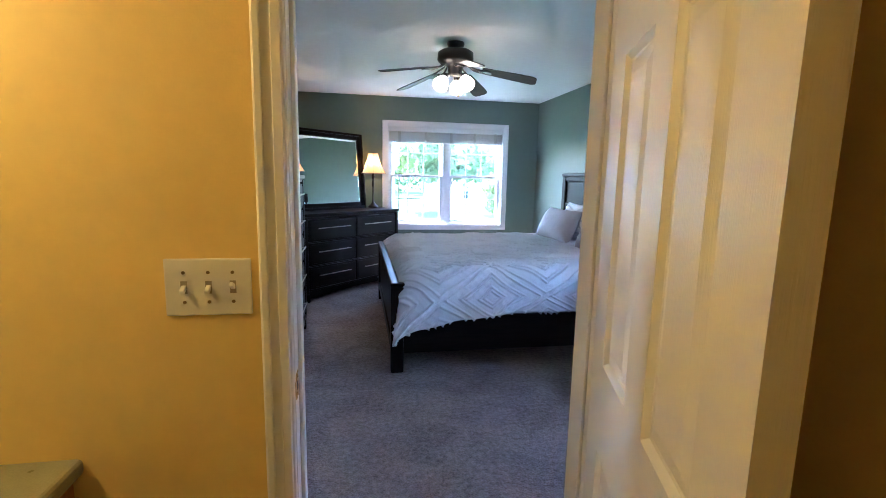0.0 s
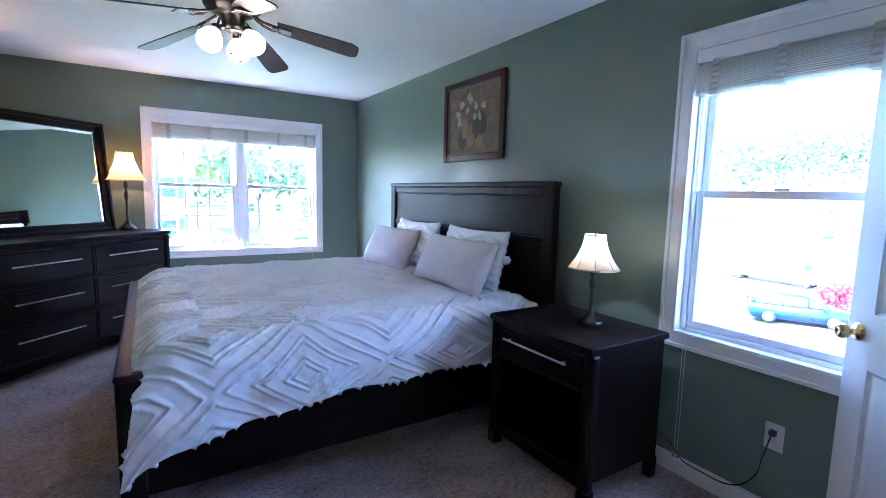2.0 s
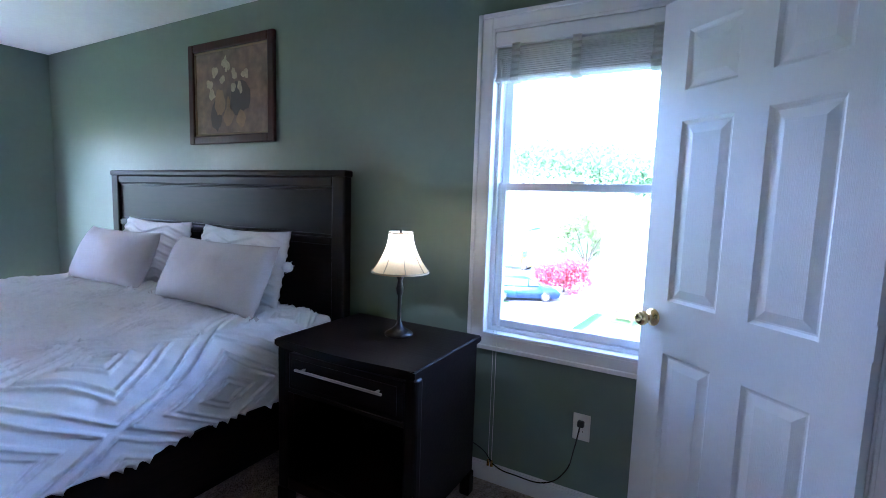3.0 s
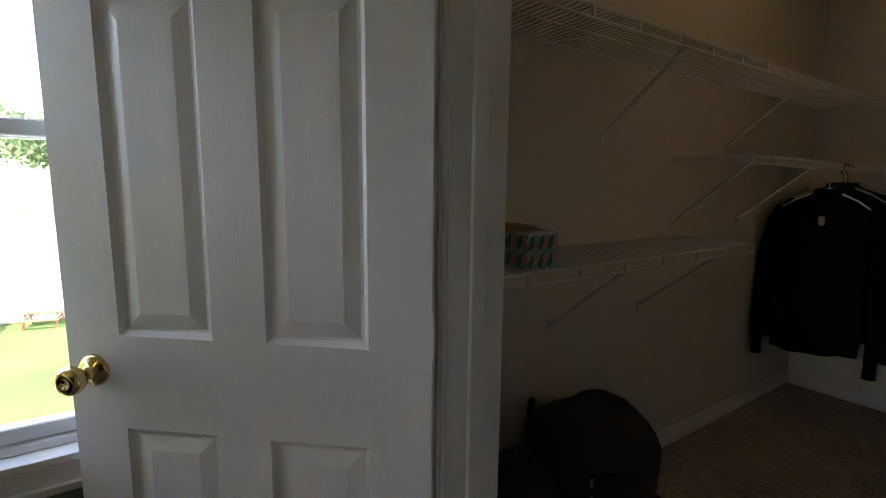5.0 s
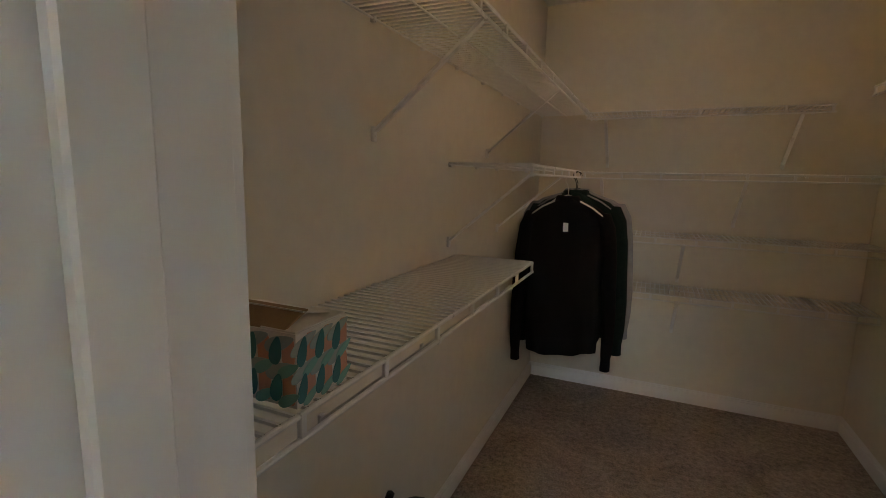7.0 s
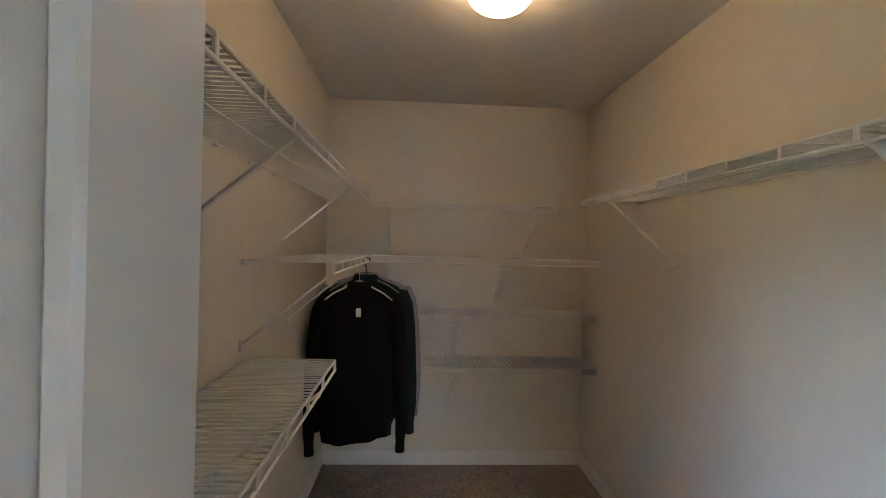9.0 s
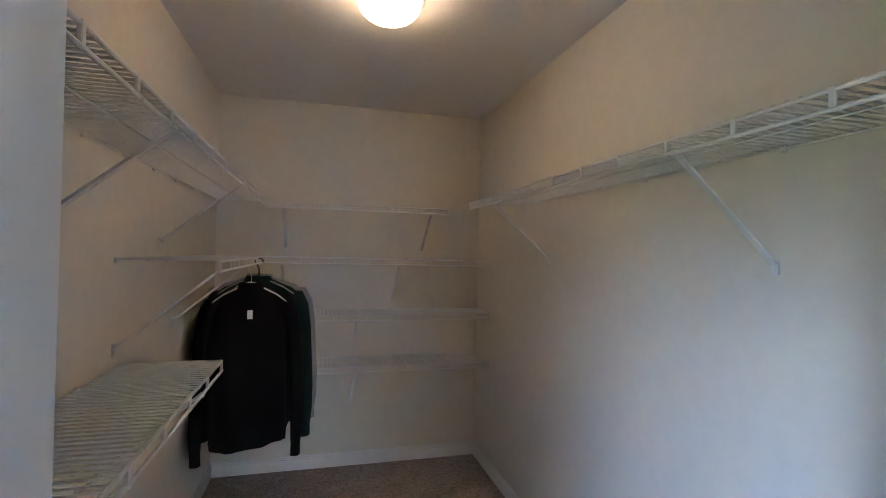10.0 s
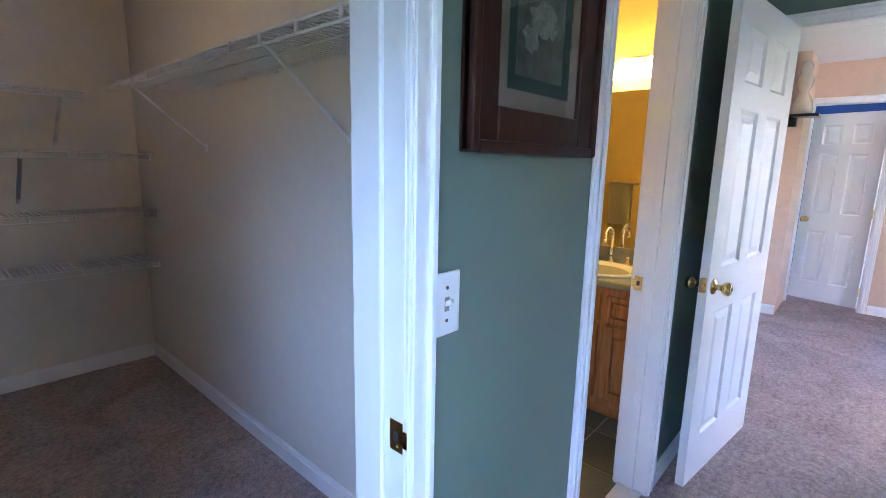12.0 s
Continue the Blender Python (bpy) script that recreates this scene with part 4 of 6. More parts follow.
def duvet():
    """A tufted comforter over the bed, hanging at the sides and over the foot."""
    bm = B()
    x0, x1, yc = 0.425, 2.47, 4.325
    half, drop, top = 1.075, 0.180, 0.735
    ns, nx = 560, 430
    rad = 0.14
    arc = rad * math.pi / 2
    total = half - rad + arc + drop
    grid = []
    for i in range(nx + 1):
        fx = i / nx
        row = []
        for j in range(ns + 1):
            s = -total + 2 * total * j / ns
            a = abs(s)
            sg = 1 if s > 0 else -1
            x = x0 + (x1 - x0) * fx
            flat = half - rad
            if a < flat:
                yy, zz, ny, nz = a, top, 0, 1
            elif a < flat + arc:
                t = (a - flat) / rad
                yy, zz, ny, nz = flat + rad * math.sin(t), top - rad + rad * math.cos(t), math.sin(t), math.cos(t)
            else:
                dd = a - flat - arc
                yy, zz, ny, nz = half + 0.12 * dd, top - rad - dd * 0.98, 1, 0.1
            hang = max(0.0, a - flat - arc) / drop
            u, v = x - 0.3, s + 2.2
            w = noise.noise(Vector((x * 2.2, s * 2.2, 0.3))) * 0.016 + noise.noise(Vector((x * 6, s * 5, 4.0))) * 0.009 + noise.noise(Vector((x * 17, s * 15, 9.0))) * 0.005
            w += 0.013 * (0.35 - min(0.35, abs(noise.noise(Vector((x * 3.1 + 5, s * 3.6, 40))) * 2))) * (1.2 + hang)
            fold = hang * 0.012 + hang * 0.018 * math.sin(x * 13 + 2.2 * noise.noise(Vector((x * 1.7, sg * 3.0, 1)))) + hang * 0.014 * noise.noise(Vector((x * 9, s * 1.5, 7)))
            uu = u + 0.042 * noise.noise(Vector((x * 3, s * 3, 12)))
            vv = v + 0.042 * noise.noise(Vector((x * 3, s * 3, 22)))
            r = ridges(uu, vv) * (0.0145 + 0.007 * noise.noise(Vector((x * 60, s * 60, 2))))
            # tiny cross-hatch tufts
            w += 0.0022 * max(0, math.sin(uu * 95 + vv * 120)) * (0.5 + noise.noise(Vector((x * 4, s * 4, 31))))
            k = w + r
            hem = hang ** 3 * 0.03 * noise.noise(Vector((x * 2.6, sg * 5.0, 3)))
            # the foot end sinks behind the footboard, its corners fall lower
            z = zz + nz * k - hem
            dxf = max(0.0, 1 - (x - x0) / 0.16)
            z -= 0.075 * dxf ** 2
            z -= hang * 0.13 * max(0.0, 1 - (x - x0) / 0.85) ** 1.5
            # gentle rise towards the pillows
            z += 0.012 * math.sin(math.pi * fx)
            y = yc + sg * (yy + ny * k + fold)
            px = x - 0.05 * hang * max(0, 1 - (x - x0) / 0.3)
            row.append(bm.verts.new((px, y, z)))
        grid.append(row)
    for a, b in zip(grid, grid[1:]):
        for j in range(ns):
            bm.faces.new((a[j], b[j], b[j + 1], a[j + 1]))
    # hem thickness: turn the border in
    ob = link("comforter", bm, M_FABRIC, True)
    sol = ob.modifiers.new("thickness", 'SOLIDIFY')
    sol.thickness, sol.offset = 0.022, -1
    return tagged(ob, "white tufted comforter with diamond pattern spread over the bed", "comforter")


duvet()
bm = B(); box(bm, 2.30, 2.56, 3.30, 5.35, 0.63, 0.70, 0.03, 3)
tagged(link("bed_sheet", bm, M_FABRIC, True), "white sheet folded out at the head of the bed", "sheet")


def pillow(name, m, w, h, t, material, label, tufted=False, tassels=()):
    e = thing(name, m, label, "pillow", "pillows on the bed")
    bm = B(); n = 96 if tufted else 44
    rows = {}
    for side in (1, -1):
        for i in range(n + 1):
            for j in range(n + 1):
                u, v = 2 * i / n - 1, 2 * j / n - 1
                edge = i in (0, n) or j in (0, n)
                if side == -1 and edge:
                    rows[side, i, j] = rows[1, i, j]
                    continue
                k = max(0.0, (1 - abs(u) ** 2.6) * (1 - abs(v) ** 2.6)) ** 0.52
                pin = 1 - 0.06 * (1 - v * v) * abs(u) ** 3
                pin2 = 1 - 0.10 * (1 - u * u) * abs(v) ** 3
                x, y = u * w / 2 * pin, v * h / 2 * pin2
                z = side * t / 2 * k
                z += 0.010 * k * noise.noise(Vector((x * 7 + side, y * 7, w * 9))) + 0.005 * k * noise.noise(Vector((x * 22, y * 20, side)))
                if tufted:
                    z += side * k ** 0.4 * 0.013 * max(0, math.sin(118 * (y + 0.06 * abs(((x * 5) % 2) - 1))))
                rows[side, i, j] = bm.verts.new((x, y, z))
        for i in range(n):
            for j in range(n):
                q = [rows[side, i, j], rows[side, i + 1, j], rows[side, i + 1, j + 1], rows[side, i, j + 1]]
                if len(set(q)) == 4:
                    bm.faces.new(q if side == 1 else q[::-1])
    part("cushion", bm, material, e, "", True)
    if tassels:
        for sx, sy in tassels:
            bm = B(); c = Vector((sx * (w / 2 + 0.012), sy * (h / 2 + 0.008), 0))
            lathe(bm, [(0, 0.026), (0.016, 0.020), (0.026, 0.004), (0.028, -0.012), (0.020, -0.028), (0.006, -0.034), (0, -0.032)], 12, Matrix.Translation(c))
            for a in range(14):
                an = a * 2.4
                d = Vector((math.cos(an), math.sin(an), random.uniform(-0.6, 0.6))) * 0.036
                cyl(bm, c, c + d, 0.0035, 0.002, 5)
            part("tassel", bm, material, e, "yarn tassel", True)
    return e


def leaning(x, y, z, lean, yaw, roll=0):
    """A pillow standing on its long edge, leaning back towards the headboard."""
    return Matrix.Translation((x, y, z)) @ pose(0, 0, 0, 0, 0, -90 + yaw) @ pose(0, 0, 0, 90 - lean, 0, 0) @ pose(0, 0, 0, 0, 0, roll)


pillow("patterned_pillow", leaning(2.43, 4.72, 0.930, 14, 0), 0.70, 0.42, 0.17, M_FABRIC, "white tufted pillow leaning on the headboard", True)
pillow("patterned_pillow", leaning(2.43, 3.88, 0.925, 14, 0), 0.72, 0.42, 0.17, M_FABRIC, "white tufted pillow leaning on the headboard", True, ((1, 0.1),))
pillow("plain_pillow", leaning(2.26, 4.84, 0.900, 26, 3, 0), 0.72, 0.37, 0.21, M_PILLOW, "plain pale grey pillow with tassels", False, ((-1, -1), (1, -1)))
pillow("plain_pillow", leaning(2.25, 3.84, 0.900, 26, -2, 0), 0.84, 0.37, 0.21, M_PILLOW, "plain pale grey pillow with tassels", False, ((-1, -1), (1, -1)))


def ceiling_fan():
    e = thing("ceiling_fan", pose(0.928, 3.990, 0), "dark bronze five-blade ceiling fan with lit glass shades", "ceiling fan")
    lathe_prof = [(0, H), (0.068, H), (0.070, H - 0.012), (0.062, H - 0.034), (0.030, H - 0.040), (0.030, H - 0.052), (0, H - 0.052)]
    part("canopy", lathe(B(), lathe_prof, 32), M_BRONZE, e, "", True)
    mz = H - 0.05
    part("motor", lathe(B(), [(0.0, mz), (0.06, mz), (0.115, mz - 0.012), (0.142, mz - 0.030), (0.145, mz - 0.085), (0.138, mz - 0.098), (0.120, mz - 0.112), (0.085, mz - 0.128), (0.060, mz - 0.140), (0.055, mz - 0.190), (0.048, mz - 0.205), (0, mz - 0.205)], 40), M_BRONZE, e, "", True)
    for k in range(5):
        a = -88 + 72 * k
        m = pose(0, 0, 2.275, 0, 0, a) @ pose(0, 0, 0, 0, 11, 0)
        bm = B()
        # ornate arm: two curved straps and a mounting plate
        for s in (-1, 1):
            pts = [(0.10, s * 0.012, 0.010), (0.15, s * 0.034, -0.012), (0.20, s * 0.040, -0.018), (0.245, s * 0.020, -0.014)]
            for p, q in zip(pts, pts[1:]):
                cyl(bm, m @ Vector(p), m @ Vector(q), 0.0075, seg=8)
            lathe(bm, [(0.010, -0.004), (0.020, -0.004), (0.020, 0.004), (0.010, 0.004), (0.010, -0.004)], 16, m @ Matrix.Translation((0.215, s * 0.020, -0.016)))
        box(bm, 0.235, 0.30, -0.040, 0.040, -0.020, -0.014, 0.003, 1, m)
        arm = part("blade_arm", bm, M_BRONZE, e, "scrolled bronze arm")
        bm = B(); mt = m @ pose(0, 0, -0.008, -13, 0, 0)
        outline = [(0.225, 0.050), (0.30, 0.056), (0.55, 0.068), (0.625, 0.068), (0.655, 0.052), (0.662, 0.030), (0.662, -0.030), (0.655, -0.052), (0.625, -0.068), (0.55, -0.068), (0.30, -0.056), (0.225, -0.050)]
        tp = [bm.verts.new(mt @ Vector((x, y, 0.003))) for x, y in outline]
        lo = [bm.verts.new(mt @ Vector((x, y, -0.003))) for x, y in outline]
        bm.faces.new(tp); bm.faces.new(lo[::-1])
        for i in range(len(tp)):
            j = (i + 1) % len(tp)
            bm.faces.new((tp[i], lo[i], lo[j], tp[j]))
        part("blade", bm, M_BLADE, arm, "dark wood blade")
    for k in range(3):
        a = radians(-50 + 120 * k)
        c = Vector((0.085 * math.cos(a), 0.085 * math.sin(a), 2.178))
        bm = B(); cyl(bm, (0.03 * math.cos(a), 0.03 * math.sin(a), 2.205), c, 0.012, seg=10); lathe(bm, [(0, 0.02), (0.022, 0.018), (0.024, -0.012), (0, -0.012)], 16, Matrix.Translation(c))
        arm = part("light_arm", bm, M_BRONZE, e)
        m = Matrix.Translation(c) @ Matrix.Rotation(a, 4, 'Z') @ pose(0, 0, 0, 0, -28, 0)
        bm = B(); lathe(bm, [(0.020, -0.006), (0.032, -0.018), (0.052, -0.045), (0.062, -0.072), (0.060, -0.095), (0.048, -0.115), (0.036, -0.124), (0.030, -0.120), (0, -0.100)], 24, m)
        part("glass_shade", bm, M_TULIP, arm, "lit frosted glass tulip shade", True)
    for x, z in ((0.025, 2.04), (-0.02, 2.075)):
        bm = B(); cyl(bm, (x, -0.03, 2.19), (x, -0.03, z), 0.0012, seg=6); part("pull_chain", bm, M_BRASS, e)
        bm = B(); lathe(bm, [(0, 0), (0.008, 0.002), (0.009, 0.010), (0.005, 0.020), (0, 0.024)], 12, Matrix.Translation((x, -0.03, z - 0.022))); part("chain_fob", bm, M_BRASS, e, "", True)
    return e


ceiling_fan()


def television():
    e = thing("television", Matrix.Translation((-0.725, 4.385, 1.700)) @ pose(0, 0, 0, 0, 0, 90) @ pose(0, 0, 0, 6, 0, 0), "black flat-screen television on a tilted wall bracket", "television")
    w, h = 1.10, 0.65
    bm = B(); box(bm, -w, 0, 0.0, 0.045, 0, h, 0.008, 3); part("housing", bm, M_BLACK, e, "glossy black bezel")
    bm = B(); box(bm, -w + 0.03, -0.03, -0.0025, 0.004, 0.06, h - 0.03); part("screen", bm, M_SCREEN, e, "dark glossy screen")
    bm = B(); box(bm, -w + 0.01, -0.01, -0.006, 0.02, -0.010, 0.012, 0.004, 2); part("lower_strip", bm, M_CHROME, e, "clear plastic lower edge")
    bm = B(); box(bm, -w / 2 - 0.2, -w / 2 + 0.2, 0.045, 0.075, 0.15, 0.5, 0.006, 1); box(bm, -w / 2 - 0.03, -w / 2 + 0.03, 0.06, 0.205, 0.30, 0.36, 0.004, 1); box(bm, -w / 2 - 0.1, -w / 2 + 0.1, 0.125, 0.135, 0.22, 0.44, 0.002, 1)
    part("wall_bracket", bm, M_BLACK, e)
    return e


television()


def painting():
    y0, y1, z0, z1 = 3.868, 4.668, 1.625, 2.255
    e = thing("still_life_painting", pose(0, 0, 0), "brown still-life painting of pale flowers in a dark frame", "painting")
    f = 0.052
    for n, a, b, c, d in (("frame_stile", y0, y0 + f, z0, z1), ("frame_stile", y1 - f, y1, z0, z1), ("frame_rail", y0 + f, y1 - f, z1 - f, z1), ("frame_rail", y0 + f, y1 - f, z0, z0 + f)):
        bm = B(); box(bm, EX - 0.028, EX - 0.001, a, b, c, d, 0.007, 2); part(n, bm, M_MAHOG, e)
    bm = B(); g = 0.012
    for a, b, c, d in ((y0 + f, y0 + f + g, z0 + f, z1 - f), (y1 - f - g, y1 - f, z0 + f, z1 - f), (y0 + f, y1 - f, z1 - f - g, z1 - f), (y0 + f, y1 - f, z0 + f, z0 + f + g)):
        box(bm, EX - 0.018, EX - 0.004, a, b, c, d, 0.003, 1)
    part("inner_slip", bm, mat("dull_gilt", (0.20, 0.13, 0.06), 0.5, vary=0.2, scale=20), e, "thin gilt slip")
    bm = B(); box(bm, EX - 0.010, EX - 0.003, y0 + f, y1 - f, z0 + f, z1 - f)
    cv = part("canvas", bm, mat("umber_canvas", (0.16, 0.10, 0.062), 0.6, vary=0.65, scale=3.6, fine=16, bump=0.1, bscale=300), e, "brown painted canvas")
    cy, cz = (y0 + y1) / 2, (z0 + z1) / 2
    petal = mat("painted_petal", (0.42, 0.35, 0.22), 0.6, vary=0.45, scale=30)
    pot = mat("painted_pot", (0.25, 0.15, 0.075), 0.6, vary=0.45, scale=14)
    dark = mat("painted_shadow", (0.045, 0.030, 0.022), 0.6, vary=0.3, scale=9)
    rnd = random.Random(4)

    def blot(bm, y, z, ry, rz, seed):
        r0 = random.Random(seed)
        vs = [bm.verts.new((EX - 0.0112, y + ry * math.cos(t) * r0.uniform(0.78, 1.1), z + rz * math.sin(t) * r0.uniform(0.78, 1.1))) for t in [math.pi * 2 * i / 18 for i in range(18)]]
        bm.faces.new(vs)
    bm = B(); blot(bm, cy - 0.09, cz - 0.04, 0.10, 0.11, 3); blot(bm, cy + 0.14, cz - 0.14, 0.06, 0.10, 9); part("painted_shadow", bm, dark, cv)
    bm = B()
    for y, z, a, b in ((0.10, -0.06, 0.055, 0.085), (0.02, -0.15, 0.05, 0.06), (0.02, -0.08, 0.018, 0.05), (-0.10, -0.17, 0.045, 0.055)):
        blot(bm, cy + y, cz + z, a, b, int(z * 1000))
    o = part("painted_vessel", bm, pot, cv); o.location.x = -0.0008
    for i, (y, z) in enumerate(((0.20, 0.06), (0.14, 0.13), (0.08, 0.08), (0.02, 0.15), (-0.03, 0.10), (0.05, 0.18), (-0.14, 0.09), (-0.10, 0.02), (0.17, 0.0), (-0.04, 0.03))):
        bm = B()
        for k in range(5):
            blot(bm, cy + y + rnd.uniform(-0.018, 0.018), cz + z + rnd.uniform(-0.018, 0.018), rnd.uniform(0.012, 0.022), rnd.uniform(0.014, 0.028), i * 7 + k)
        for q, f2 in enumerate(bm.faces):
            for v in f2.verts:
                v.co.x -= 0.0012 + 0.0003 * q
        part("painted_flower", bm, petal, cv)
    return e


painting()


# ---- closet ----
def wire_shelf(m, length, depth, braces, label, group="wire shelves", drop=0.285):
    """A wire shelf: local x along the wall, y out from it, z up; its deck at z = 0."""
    e = thing("wire_shelf", m, label, "wire shelf", group)
    # deck wires, joined: past picking apart
    bm = B()
    n = int(length / 0.0254)
    verts, faces = [], []

    def bar(p, q, r=0.0022):
        d = (Vector(q) - Vector(p)).normalized()
        a = d.cross(Vector((1, 0, 0)) if abs(d.x) < 0.9 else Vector((0, 1, 0))).normalized() * r
        b = d.cross(a).normalized() * r
        k = len(verts)
        for c in (p, q):
            for o in (a + b, b - a, -a - b, a - b):
                verts.append(tuple(Vector(c) + o))
        for i in range(4):
            j = (i + 1) % 4
            faces.append((k + i, k + j, k + 4 + j, k + 4 + i))
    for i in range(n + 1):
        x = 0.004 + (length - 0.008) * i / n
        bar((x, 0.006, 0.003), (x, depth, 0.003))
    me = bpy.data.meshes.new("wire_deck")
    me.from_pydata(verts, [], faces)
    me.materials.append(M_WIRE)
    dk = new("wire_deck", me)
    dk.parent = e
    dk["kind"] = "stuff"
    for nm, y, z, r in (("back_rod", 0.008, -0.002, 0.0032), ("middle_rod", depth * 0.5, -0.002, 0.0028), ("front_rod", depth, -0.001, 0.0046), ("lip_rod", depth + 0.002, -0.034, 0.0046)):
        bm = B(); cyl(bm, (0, y, z), (length, y, z), r, seg=8); part(nm, bm, M_WIRE, e)
    # ties between the front rods
    k = max(2, round(length / 0.20))
    first = None
    for i in range(k + 1):
        x = 0.012 + (length - 0.024) * i / k
        if first is None:
            bm = B(); box(bm, -0.006, 0.006, depth - 0.003, depth + 0.005, -0.037, 0.004, 0.0015, 1)
            first = part("tie", bm, M_WIRE, e); first.location.x = x
        else:
            shared("tie", first, e, pose(x, 0, 0))
    first = None
    k = max(2, round(length / 0.28))
    for i in range(k + 1):
        x = 0.02 + (length - 0.04) * i / k
        if first is None:
            bm = B(); box(bm, -0.007, 0.007, 0.0, 0.013, -0.012, 0.006, 0.002, 1); cyl(bm, (0, 0.012, -0.009), (0, 0.015, -0.009), 0.003, seg=8)
            first = part("wall_clip", bm, M_WIRE, e); first.location.x = x
        else:
            shared("wall_clip", first, e, pose(x, 0, 0))
    for x in braces:
        bm = B()
        p, q = Vector((x, depth + 0.001, -0.030)), Vector((x, 0.012, -drop))
        d = q - p
        mm = Matrix.Translation((p + q) / 2) @ d.to_track_quat('Z', 'X').to_matrix().to_4x4()
        box(bm, -0.004, 0.004, -0.009, 0.009, -d.length / 2, d.length / 2, 0.001, 1, mm)
        box(bm, x - 0.009, x + 0.009, 0.0005, 0.011, -drop - 0.028, -drop + 0.012, 0.002, 1)
        cyl(bm, (x, 0.011, -drop - 0.014), (x, 0.0135, -drop - 0.014), 0.004, seg=10)
        box(bm, x - 0.007, x + 0.007, depth - 0.006, depth + 0.007, -0.042, -0.028, 0.002, 1)
        part("brace", bm, M_WIRE, e, "diagonal white support brace")
    return e


def east(y0, y1, z, braces, label, depth=0.315, drop=0.285):
    return wire_shelf(Matrix.Translation((EX, y0, z)) @ pose(0, 0, 0, 0, 0, 90), y1 - y0, depth, [b - y0 for b in braces], label, drop=drop)


east(CSY + 0.02, 1.06, 1.762, (0.18, -0.76, 0.95), "long white wire shelf high on the closet wall")
east(-1.50, -0.325, 1.408, (-0.345, -0.95), "short white wire shelf with jackets hung from it")
east(-0.420, 1.06, 1.052, (-0.13, 0.42, 0.95), "white wire shelf holding a patterned box")
wire_shelf(Matrix.Translation((CWX, 1.02, 1.735)) @ pose(0, 0, 0, 0, 0, -90), 2.11, 0.315, [1.02 - 0.465, 1.02 + 0.747], "long empty white wire shelf with diagonal braces", drop=0.29)
for z, x0, br in ((1.738, 1.235, (1.36, 2.27)), (1.405, CWX + 0.01, (1.56, 2.27)), (1.055, CWX + 0.01, (1.82,)), (0.735, CWX + 0.01, (1.825,))):
    wire_shelf(Matrix.Translation((x0, CSY, z)), 2.375 - x0, 0.30, [b - x0 for b in br], "white wire shelf on the closet end wall", drop=0.27)


